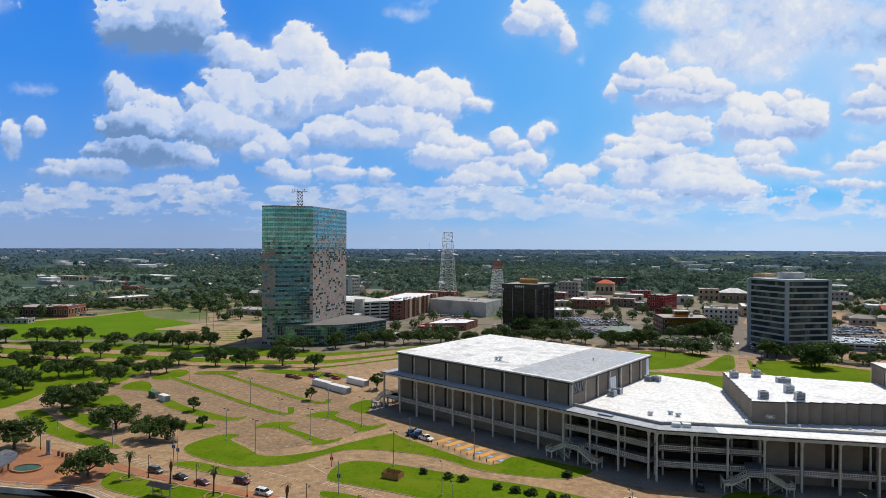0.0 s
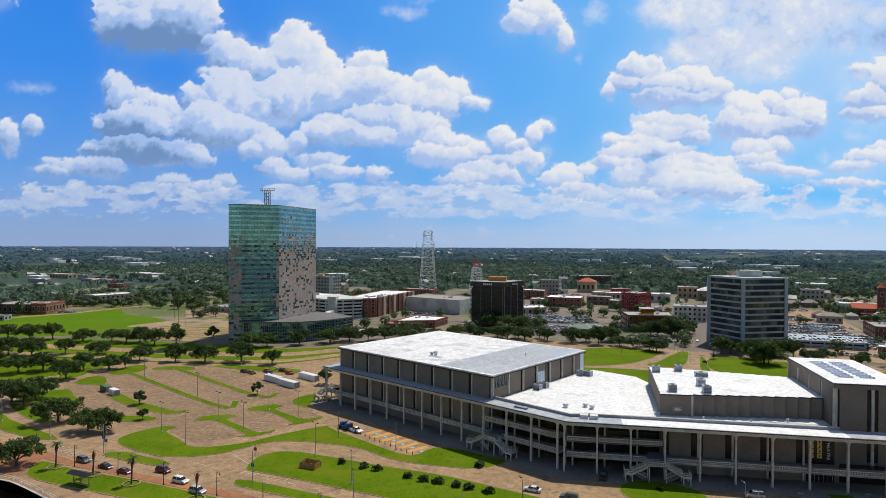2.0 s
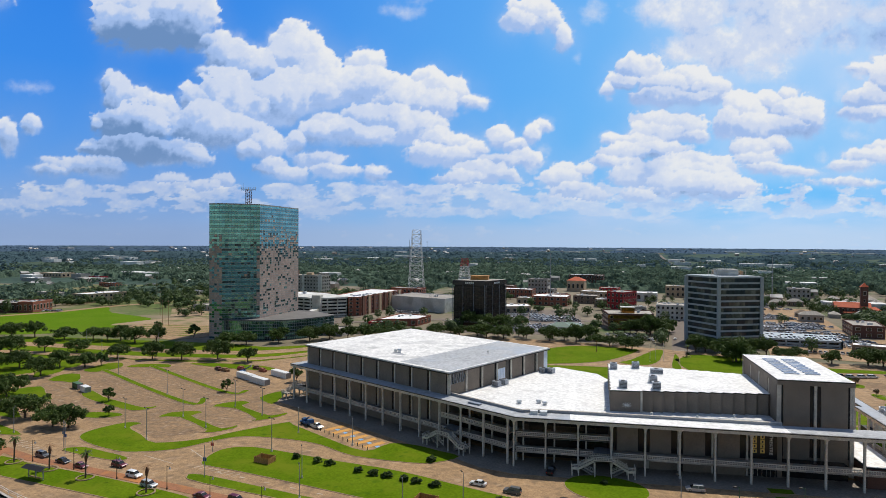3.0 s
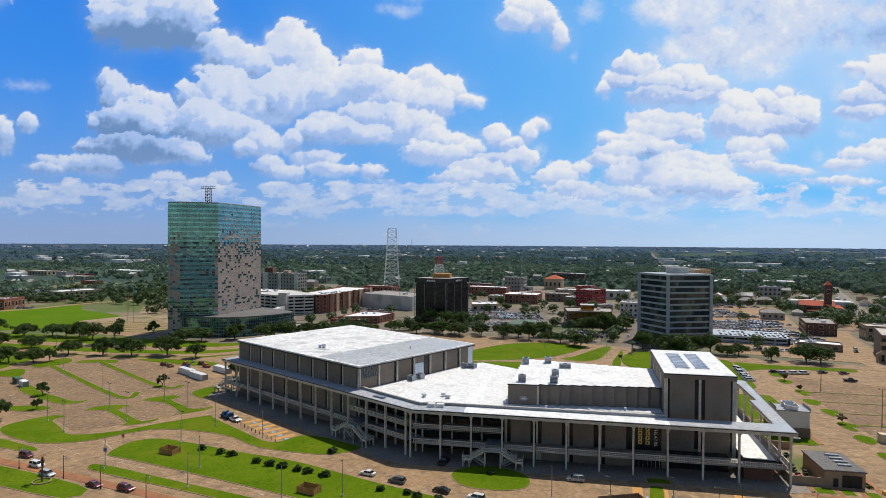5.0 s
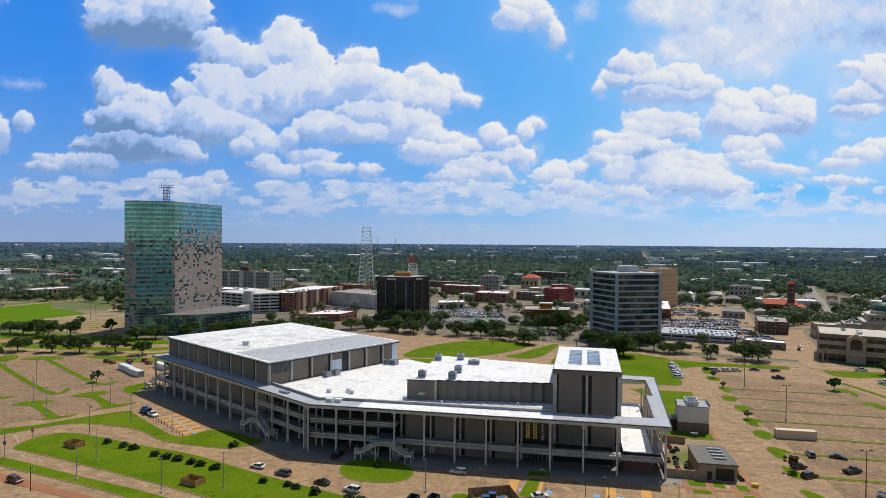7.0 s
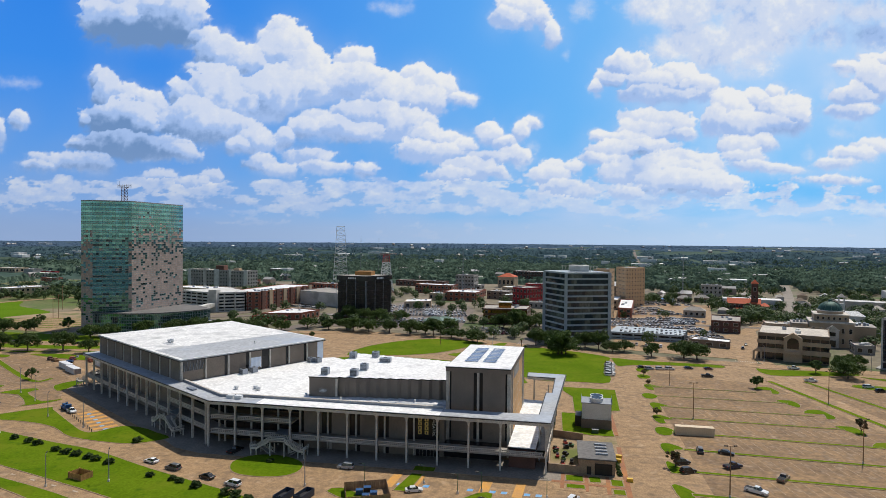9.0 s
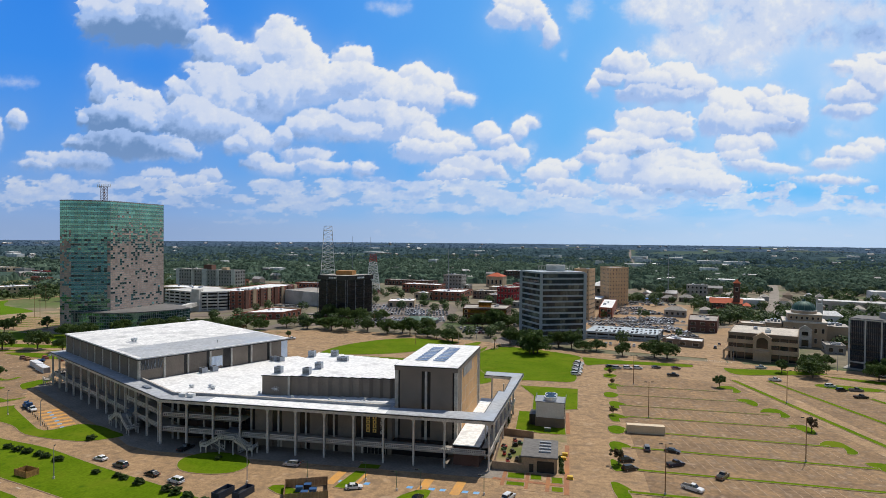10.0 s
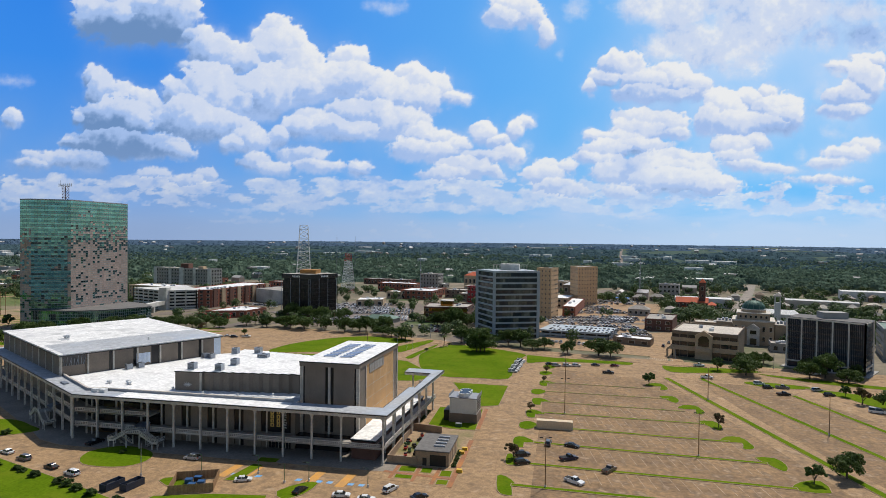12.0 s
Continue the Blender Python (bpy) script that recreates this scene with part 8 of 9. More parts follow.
OAKS = Grove([lambda k=k: tree_template("oak_tree", "broad dark green live oak on the grass", 20 + k, 6.9 + 0.6 * (k % 3), 3.9, 8.6 + 0.6 * (k % 2), 56 + 4 * k, 64, 0.42, OAKLEAF, 0.45, "live oaks") for k in range(6)])
YOUNG = Grove([lambda k=k: tree_template("young_tree", "small light green young tree in a parking island", 60 + k, 2.0, 1.9, 4.3, 30, 60, 0.30, YOUNGLEAF, 0.13, "young trees") for k in range(3)])
MYRTLES = Grove([lambda k=k: tree_template("crape_myrtle", "small reddish crape myrtle in a parking island", 80 + k, 2.0, 1.9, 4.4, 28, 56, 0.28, REDLEAF, 0.14, "crape myrtles") for k in range(2)])
SHRUBS = Grove([lambda k=k: tree_template("shrub", "clipped dark green shrub on the lawn", 90 + k, 1.5, 1.15, 1.9, 34, 50, 0.24, BUSHLEAF, 0.10, "lawn shrubs", "shrub") for k in range(3)])

ROW_A = [(-358, 340), (-340, 346), (-322, 344), (-308, 347), (-280, 344), (-262, 347), (-249, 345), (-240, 348), (-226, 342), (-214, 348), (-162, 345), (-152, 351), (-135, 362), (-118, 372), (-108, 382), (-96, 385), (-86, 392)]
ROW_B = [(-318, 288), (-284, 276), (-288, 296), (-268, 291), (-256, 304), (-238, 306), (-200, 293), (-180, 296), (-163, 298), (-143, 304), (-124, 299), (-300, 270), (-330, 300), (-345, 275)]
ROW_C = [(-231, 262), (-205, 247), (-212, 268), (-200, 270), (-240, 254), (-232, 228), (-232, 213), (-192, 207), (-180, 201), (-153, 187), (-135, 180.5), (-128, 181.5), (-169, 164), (-130, 148), (-247, 236), (-186, 212), (-262, 236), (-262, 262)]
ROW_D = [(40, 407), (50, 411), (58, 403), (70, 399), (78, 394), (86, 388), (91, 383), (66, 419), (128, 381), (134, 386), (141, 354), (145, 356), (143, 372), (158, 379), (166, 376), (174, 369), (181, 372), (194, 360), (212, 358), (218, 356)]
ROW_E = [(-66, 405), (-53, 402), (-40, 417), (-24, 414), (-4, 412), (9, 411), (24, 411), (-12, 418), (-72, 396), (4, 420), (280, 325), (309, 323), (317, 325), (324, 316), (318, 268), (267, 190.5)]
for row, size in ((ROW_A, 1.0), (ROW_B, 0.92), (ROW_C, 0.92), (ROW_D, 0.92), (ROW_E, 0.85)):
    for k, (x, y) in enumerate(row):
        rnd = random.Random(int(x * 7 + y))
        OAKS.plant(x + rnd.uniform(-1, 1), y + rnd.uniform(-1, 1), size * rnd.uniform(0.82, 1.15), rnd.uniform(0.92, 1.18))
for x, y, s in ((141, 354, 1.3), (100, 446, 1.0), (110, 450, 1.15), (119, 452, 1.0), (96, 452, 0.95), (126, 466, 0.9), (-10, 450, 1.1), (2, 452, 1.0), (-24, 452, 1.1), (14, 470, 0.9)):
    OAKS.plant(x + 2, y + 1.5, s, 1.15)
for x, y, s in ((314, 337, 0.48), (319.5, 334, 0.55), (332, 327, 0.40), (283, 335, 0.75), (291, 348, 0.6), (299, 356, 0.6)):
    OAKS.plant(x, y, s, 1.9 if s < 0.58 else 1.2)
for x, y, s in ((-139, 214, 1.35), (-124, 196, 1.0), (-100, 238, 1.3), (-78, 262, 1.3), (-20, 376, 1.1), (256, 184.5, 1.0), (269, 332, 1.2), (229, 293, 1.4), (-194, 275, 1.3), (-202, 370, 1.6), (-222, 362, 1.3), (-235, 376, 1.3), (-244, 390, 1.3), (310, 289, 1.2)):
    YOUNG.plant(x, y, s)
for x, y, s in ((243.5, 232, 1.1), (176.5, 238, 0.85), (173, 186, 1.0), (182, 308, 1.0), (311, 277, 1.4), (181, 288, 0.8), (-62, 392, 1.0)):
    MYRTLES.plant(x, y, s)
for x, y, s in ((-36, 168, 1.0), (-28.5, 166, 1.0), (-24, 165, 1.0), (-14, 161.3, 1.15), (-9, 160, 1.15), (-5, 159, 1.15), (0.5, 157.8, 1.15), (4, 156.8, 1.1), (9.5, 155.2, 1.1), (27.5, 149.4, 1.0), (35, 148.6, 0.9), (38, 147.6, 0.9), (44, 145.4, 1.25), (54, 143, 1.2), (57.5, 142, 1.2), (62, 140, 1.3), (68, 138.2, 1.2), (77, 136, 1.2), (5, 173.5, 1.3), (55, 166, 0.8), (121, 373, 1.0), (111, 352, 1.0)):
    SHRUBS.plant(x, y, s * 0.98, 0.85, 0.15)
for k in range(7):
    SHRUBS.plant(137.5 + 0.1 * k, 215 + k * 2.2, 0.55, 0.9, 0.1)
    SHRUBS.plant(156.2, 176.0 + k * 2.0, 0.55, 0.9, 0.1)


def palm(x, y, h, bare=False):
    ob = thing("palm_tree", "slim palm on the waterfront lawn" if not bare else "storm-stripped bare palm on the lawn", "palm", pose(x, y, 0.15), "palms")
    t = Shape()
    for k in range(6):
        t.tube((0.05 * k, 0, h * k / 6), (0.05 * (k + 1), 0, h * (k + 1) / 6), 0.24 - 0.012 * k, 0.23 - 0.012 * k, n=7)
    part("trunk", t, BARK, ob)
    part("boot_crust", Shape().tube((0.2, 0, h * 0.62), (0.26, 0, h * 0.8), 0.26, 0.46, n=9).tube((0.26, 0, h * 0.8), (0.3, 0, h), 0.46, 0.24, n=9), PALMBOOT, ob, "red-brown stubs of old fronds")
    rnd = random.Random(int(x * 13))
    for k in range(7 if bare else 17):
        a = k * 2.4
        e = rnd.uniform(-0.3, 1.0)
        pts = [Vector((0.1 + f * 1.55 * math.cos(e * 0.6), 0, f * (1.3 * e) - 0.9 * f * f)) for f in (0, 0.35, 0.7, 1.0)]
        s = Shape()
        for p, q in zip(pts, pts[1:]):
            w0, w1 = 0.24, 0.13
            s.add([(p.x, -w0, p.z), (q.x, -w1, q.z), (q.x, 0, q.z + 0.1), (p.x, 0, p.z + 0.12), (p.x, w0, p.z), (q.x, w1, q.z)], [(0, 1, 2, 3), (3, 2, 5, 4)])
        part("frond", s, PALMLEAF if not bare else OLDTIMBER, ob, at=pose(0.3, 0, h, 0, 0, math.degrees(a)))
    ring = thing("planting_ring", "pale round planting kerb", "planter", pose(x, y, 0.12), "planting rings")
    o, i_ = [(2.4 * math.cos(a * 0.4488), 2.4 * math.sin(a * 0.4488)) for a in range(14)], [(2.0 * math.cos(a * 0.4488), 2.0 * math.sin(a * 0.4488)) for a in range(14)]
    s = Shape().add([(a, b, 0) for a, b in o] + [(a, b, 0.3) for a, b in o] + [(a, b, 0.3) for a, b in i_],
                    [f for k in range(14) for j in [(k + 1) % 14] for f in ((k, j, 14 + j, 14 + k), (14 + k, 14 + j, 28 + j, 28 + k))])
    part("kerb_ring", s, KERB, ring)


for x, y, h, bare in ((-117, 149, 7.2, False), (-102, 146, 7.0, True), (-87, 142.5, 7.3, False), (119, 366, 6.5, False), (-64, 137, 7.0, True)):
    palm(x, y, h, bare)


# ---- vehicles ----
CARS = {}


def car_template(kind, paint):
    names = {"sedan": "four-door sedan", "suv": "tall estate car", "pickup": "pickup truck", "van": "panel van"}
    ob = thing("car", f"parked {paint} {names[kind]}", "car", pose(0, 0, 0), "parked cars")
    L, W, H = {"sedan": (4.7, 1.8, 1.42), "suv": (4.8, 1.92, 1.75), "pickup": (5.7, 2.0, 1.85), "van": (5.6, 2.0, 2.2)}[kind]
    h, w = L / 2, W / 2
    belt = {"sedan": 0.88, "suv": 1.02, "pickup": 1.12, "van": 1.15}[kind]
    side = [(-h, 0.42), (-h + 0.05, belt - 0.1), (-h + 0.25, belt), (h - 1.2 if kind != "van" else h - 0.7, belt), (h - 0.25, belt - 0.16), (h, belt - 0.32), (h, 0.4), (h - 0.3, 0.26), (-h + 0.3, 0.26)]

    def loft(profile, y0, inset):
        n = len(profile)
        s = Shape()
        s.add([(x, -y0 + inset * max(0, (z - 0.6)), z) for x, z in profile] + [(x, y0 - inset * max(0, (z - 0.6)), z) for x, z in profile],
              [tuple(range(n)), tuple(reversed(range(n, 2 * n)))] + [((i + 1) % n, i, n + i, n + (i + 1) % n) for i in range(n)])
        return s

    part("body", loft(side, w, 0.06), PAINTS[paint], ob)
    roof = {"sedan": (-1.75, -1.05, 0.35, 1.15), "suv": (-2.3, -2.0, 0.55, 1.25), "pickup": (-0.6, -0.35, 0.75, 1.4), "van": (-2.7, -2.6, 1.3, 2.2)}[kind]
    x0, x1, x2, x3 = roof
    part("glasshouse", loft([(x0, belt - 0.02), (x1, H - 0.06), (x2, H - 0.06), (x3, belt - 0.02)], w - 0.06, 0.22), CARGLASS, ob)
    part("roof_skin", loft([(x1 - 0.05, H - 0.08), (x1 + 0.05, H), (x2 - 0.1, H), (x2 + 0.04, H - 0.08)], w - 0.07, 0.21), PAINTS[paint], ob)
    for xx in ((x1 + x2) / 2,):
        part("door_post", loft([(xx - 0.06, belt), (xx - 0.06, H - 0.05), (xx + 0.06, H - 0.05), (xx + 0.06, belt)], w - 0.045, 0.22), PAINTS[paint], ob)
    if kind == "pickup":
        part("load_bed", Shape().box(-h + 0.15, -w + 0.15, belt + 0.005, -0.7, w - 0.15, belt + 0.02), TYRE, ob)
    for sx in (-h + 0.9, h - 0.95):
        for sy in (-1, 1):
            y0, y1 = sorted((sy * (w - 0.2), sy * (w + 0.02)))
            wh = part("wheel", Shape().tube((sx, y0, 0.34), (sx, y1, 0.34), 0.34, n=12), TYRE, ob)
            yo = sy * (w + 0.025)
            part("rim", Shape().tube((sx, yo - 0.02 * sy, 0.34), (sx, yo, 0.34), 0.2, n=8), RIM, wh)
    for sy in (-1, 1):
        part("headlight", Shape().box(h - 0.04, sy * (w - 0.25) - 0.2, belt - 0.42, h + 0.015, sy * (w - 0.25) + 0.2, belt - 0.26), LAMPCLEAR, ob)
        part("tail_light", Shape().box(-h - 0.015, sy * (w - 0.2) - 0.14, belt - 0.3, -h + 0.06, sy * (w - 0.2) + 0.14, belt - 0.08), LAMPRED, ob)
    return ob


def park(x, y, turn, kind="sedan", paint="white", z=0.07):
    m = pose(x, y, z, 0, 0, turn)
    if (kind, paint) not in CARS:
        CARS[kind, paint] = car_template(kind, paint)
        CARS[kind, paint].matrix_basis = m
    else:
        copy_thing(CARS[kind, paint], m)


for spec in ((-112.5, 154.5, -15, "suv", "grey"), (-102.5, 151.5, -15, "sedan", "black"), (-94.5, 149.3, -15, "sedan", "maroon"), (-84, 152, -13, "suv", "maroon"), (-74.5, 146, -13, "suv", "white"),
             (-66, 140.8, -13, "suv", "silver"), (-48, 137.2, -13, "sedan", "maroon"), (-38, 136.6, -13, "suv", "maroon"),
             (21, 158.8, 166, "sedan", "white"), (30.5, 155.4, 166, "suv", "grey"), (43.5, 151.6, 164, "sedan", "black"), (53, 148.6, 164, "suv", "white"), (78.5, 166, 178, "suv", "silver"),
             (101.5, 154.4, 20, "sedan", "white"), (40.5, 171.6, 80, "pickup", "black"), (-41.5, 197.5, -32, "pickup", "white"), (119.5, 151.0, 75, "sedan", "black"),
             (131, 150.5, 10, "sedan", "white"), (142.5, 156.5, 65, "suv", "white"), (151, 153.5, 40, "sedan", "black"), (138, 149.5, 8, "sedan", "white"),
             (183.4, 201.2, 84, "suv", "grey"), (191, 200.6, -20, "sedan", "black"), (175.6, 189.4, 25, "suv", "black"), (175.8, 182.6, 30, "suv", "black"), (189.6, 188.9, 30, "pickup", "navy"),
             (190.6, 171.6, -35, "pickup", "white"), (200.9, 182.0, 55, "pickup", "bronze"), (212.5, 312.3, 0, "pickup", "black"), (259, 312.2, 0, "pickup", "white"), (280.2, 304.8, 10, "suv", "white"),
             (281.6, 297.3, 15, "suv", "black"), (288.2, 298.8, 0, "pickup", "grey"), (284.1, 285.8, 10, "pickup", "black"), (302, 297, 15, "suv", "silver"), (303.5, 288.8, 20, "suv", "black"),
             (310.4, 264.6, -20, "van", "white"), (207.4, 329.6, 5, "sedan", "navy"), (217.4, 329.9, 5, "sedan", "maroon"), (187, 323.5, 5, "suv", "silver"), (192.5, 324.5, 5, "suv", "white"), (197.5, 325.5, 5, "suv", "white"), (183.5, 326.5, 20, "sedan", "black"),
             (262, 341, 0, "pickup", "white"), (284, 337, 0, "suv", "white"), (315, 333, 5, "pickup", "white"), (-352, 327, 0, "suv", "silver"), (-220, 321.5, 0, "sedan", "navy"), (-150, 322.5, 5, "sedan", "black"),
             (127, 402, 80, "sedan", "black"), (129, 412, 80, "suv", "white"), (131.5, 424, 80, "suv", "white"), (134, 436, 80, "sedan", "silver"), (125, 430, 80, "sedan", "white"), (137, 452, 80, "sedan", "red"),
             (260, 412, 76, "sedan", "black"), (254, 398, 76, "suv", "grey"), (-22, 366, 20, "suv", "black"), (-15, 369, 20, "pickup", "white"), (-28, 368, 20, "sedan", "silver")):
    park(*spec, z=0.19 if spec[1] > 312 else 0.07)
for k in range(9):
    park(165.4 + 0.32 * k, 304.5 + k * 3.5, 8, ("suv", "pickup", "suv")[k % 3], "white")
rnd = random.Random(3)
for k in range(16):
    park(92 + (k % 8) * 2.9, 424 + (k // 8) * 7 - (k % 8) * 0.5, 72 + rnd.uniform(-4, 4), rnd.choice(("sedan", "suv")), rnd.choice(("white", "silver", "black", "grey", "maroon", "white")), 0.05)
tow = thing("bucket_truck", "blue crane truck on the handicapped bays", "truck", pose(-46.3, 200.2, 0.07, 0, 0, -32))
part("chassis", Shape().box(-3.0, -1.1, 0.6, 3.0, 1.1, 1.2), BLUEMETAL, tow)
part("cab", Shape().box(1.4, -1.05, 1.2, 2.9, 1.05, 2.4), BLUEMETAL, tow)
part("crane", Shape().tube((-1.5, 0, 1.2), (1.2, 0, 3.0), 0.3, n=5).box(-2.2, -0.8, 1.2, -0.8, 0.8, 2.2), BLUEMETAL, tow)
for k in range(4):
    part("wheel", Shape().tube(((-1.9, 1.9)[k % 2], (-1.15, 0.85)[k // 2], 0.5), ((-1.9, 1.9)[k % 2], (-0.85, 1.15)[k // 2], 0.5), 0.5, n=10), TYRE, tow)


# ---- lamps and posts ----
def street_lamp(label, x, y, h, arms, turn=0.0, mat=GREYPAINT, r=0.13):
    ob = thing("street_lamp", label, "street lamp", pose(x, y, 0.05, 0, 0, turn), "street lamps")
    part("base", Shape().cyl(0, 0, 0, 0.7, 0.32, 0.28, 8), PALECONCRETE, ob)
    part("pole", Shape().tube((0, 0, 0.6), (0, 0, h), r, r * 0.6, n=7), mat, ob)
    for k in range(arms):
        a = 2 * math.pi * k / max(1, arms)
        dx, dy = math.cos(a), math.sin(a)
        part("arm", Shape().tube((0, 0, h - 0.1), (dx * 1.0, dy * 1.0, h + 0.05), 0.05, n=4), mat, ob)
        part("head", Shape().tube((dx * 0.8, dy * 0.8, h + 0.05), (dx * 1.7, dy * 1.7, h + 0.08), 0.17, 0.14, n=6), DARKTRIM, ob)
    return ob


for x, y in ((229.5, 200.4), (279.3, 231), (249.5, 271), (182.8, 167), (189.5, 237.8), (191, 291)):
    street_lamp("tall rust-brown car-park lamp with twin heads", x, y, 13.5, 2, 10, OLDTIMBER, 0.17)
for x, y in ((-170, 258), (-122.5, 228.6), (-92, 174.6), (-107.5, 184), (-96, 200.5), (-80, 190), (-84, 217), (-67.5, 207.6), (-46, 172), (-173, 184)):
    street_lamp("grey car-park lamp with twin heads", x, y, 10.5, 2, -30)
for x, y in ((-45.5, 191), (-23, 182.5), (19, 144), (72, 152), (-23, 141), (5, 138), (-28, 154), (-141, 172), (-200, 330), (-225, 312), (-255, 334), (254, 360), (104, 398), (300, 344)):
    street_lamp("slim grey street lamp with one arm", x, y, 8.8, 1, 120)
for x, y in ((-132, 157.5), (-112, 150.5), (-95, 147.3), (-161, 164.5), (-45, 136), (-29, 132.5), (-78, 143.6), (-60, 140)):
    ob = thing("footway_lamp", "dark post lamp with a hanging lantern on the brick footway", "street lamp", pose(x, y, 0.1, 0, 0, 10), "footway lamps")
    part("base", Shape().cyl(0, 0, 0, 0.6, 0.2, 0.16, 8), DARKTRIM, ob)
    part("pole", Shape().tube((0, 0, 0.5), (0, 0, 6.4), 0.11, 0.07, n=7), DARKTRIM, ob)
    part("arm", Shape().tube((0, 0, 6.1), (0.55, 0, 6.25), 0.05, n=4).tube((0.55, 0, 6.25), (0.75, 0, 5.95), 0.04, n=4), DARKTRIM, ob)
    part("lantern", Shape().cyl(0.75, 0, 5.45, 5.95, 0.32, 0.12, 8), GREYPAINT, ob)
for x, y in ((87, 157.5), (103, 160), (119, 158), (136, 157.5), (113, 155.5)):
    street_lamp("low green lamp before the theatre", x, y, 5.2, 1, 200, GREENMETAL, 0.1)
for k in range(12):
    x, y = -41 + k * 2.2, 195.8 - k * 1.52
    ob = thing("bollard", "dark post beside the orange parking bays", "bollard", pose(x, y, 0.07), "bollards")
    part("post", Shape().cyl(0, 0, 0, 1.1, 0.12, n=7), DARKTRIM, ob)
    part("cap", Shape().cyl(0, 0, 1.1, 1.2, 0.14, 0.08, 7), GREYPAINT, ob)
for x, y, h in ((-55, 149.5, 9), (-64, 168, 4), (-108, 158.2, 10), (-112, 162, 9)):
    ob = thing("sign_post", "grey post with small sign plates", "sign", pose(x, y, 0.1), "sign posts")
    part("pole", Shape().tube((0, 0, 0), (0, 0, h), 0.1, n=6), GREYPAINT, ob)
    part("plate", Shape().box(-0.5, -0.05, h * 0.5, 0.5, 0.05, h * 0.5 + 1.0), BLUEMETAL if h > 5 else REDMETAL, ob)
for x, y, h in ((-420, 392, 11), (-300, 470, 22), (-262, 420, 20), (-255, 418, 20), (-405, 610, 26), (60, 430, 9), (20, 440, 9), (68, 372, 7)):
    ob = thing("utility_pole", "timber utility pole with a crossarm", "pole", pose(x, y, 0.05, 0, 0, 20), "utility poles")
    part("pole", Shape().tube((0, 0, 0), (0, 0, h), 0.2, 0.14, n=6), OLDTIMBER, ob)
    part("crossarm", Shape().box(-1.2, -0.08, h - 1.0, 1.2, 0.08, h - 0.8), OLDTIMBER, ob)
for x, y in ((95, 345), (99, 352), (103, 350)):
    ob = thing("flag_pole", "white flagless flagpole on the lawn", "flagpole", pose(x, y, 0.1), "flagpoles")
    part("pole", Shape().tube((0, 0, 0), (0, 0, 11), 0.1, 0.05, n=6), WHITEMETAL, ob)
    part("ball", Shape().dome(0, 0, 11, 0.14, 0.2, 8, 3), YELLOWPAINT, ob)
for x, y in ((158.5, 172.5), (157.0, 187.0), (157.5, 190.5)):
    ob = thing("barrier_block", "yellow painted barrier block", "barrier", pose(x, y, 0.1), "barrier blocks")
    part("block", Shape().box(-0.8, -0.5, 0, 0.8, 0.5, 0.9), YELLOWPAINT, ob)
    part("foot", Shape().box(-0.9, -0.6, 0, 0.9, 0.6, 0.12), YELLOWPAINT, ob)

# curved slatted shade on the plaza
pergola = thing("pergola", "curved grey slatted shade roof on the brick plaza", "pergola", pose(-163.5, 142.5, 0.14))
for k in range(34):
    a = radians(-8 + k * 2.9)
    c_, s_ = math.cos(a), math.sin(a)
    part("slat", Shape().prism(outline(ribbon([(4.6 * c_, 4.6 * s_), (11.6 * c_, 11.6 * s_)], 0.17)), 3.15, 3.4), GREYPAINT, pergola)
for rad in (6.0, 9.6):
    part("ring_beam", Shape().prism(outline(ribbon([(rad * math.cos(radians(-10 + k * 5)), rad * math.sin(radians(-10 + k * 5))) for k in range(22)], 0.25)), 2.8, 3.15), GREYPAINT, pergola)
for k in range(4):
    a = radians(2 + k * 28)
    for rad in (6.0, 9.6):
        part("post", Shape().cyl(rad * math.cos(a), rad * math.sin(a), 0, 2.8, 0.14, n=8), DARKTRIM, pergola)
part("bench_wall", Shape().prism(outline(ribbon([(7.6 * math.cos(radians(k * 8)), 7.6 * math.sin(radians(k * 8))) for k in range(10)], 0.5)), 0, 0.5), BRICKWALK, pergola)
pillar = thing("info_pillar", "tall grey concrete plaza pillar with a dark panel", "pillar", pose(-154.9, 161.2, 0.1, 0, 0, 12))
part("shaft", Shape().box(-0.6, -0.3, 0, -0.15, 0.3, 4.6).box(0.15, -0.3, 0, 0.6, 0.3, 4.6), GREYWALL, pillar)
part("panel", Shape().box(-0.15, -0.1, 0.7, 0.15, 0.1, 4.3), DARKTRIM, pillar)
part("foot", Shape().box(-0.8, -0.42, 0, 0.8, 0.42, 0.5), GREYWALL, pillar)
for k in range(4):
    ob = thing("timber_bollard", "short brown timber bollard at the plaza edge", "bollard", pose(-150.6 + k * 1.97, 160.5 - k * 0.6, 0.1), "plaza bollards")
    part("post", Shape().box(-0.3, -0.25, 0, 0.3, 0.25, 1.35), DARKBRICK, ob)
    part("cap", Shape().box(-0.34, -0.29, 1.35, 0.34, 0.29, 1.45), DARKTRIM, ob)
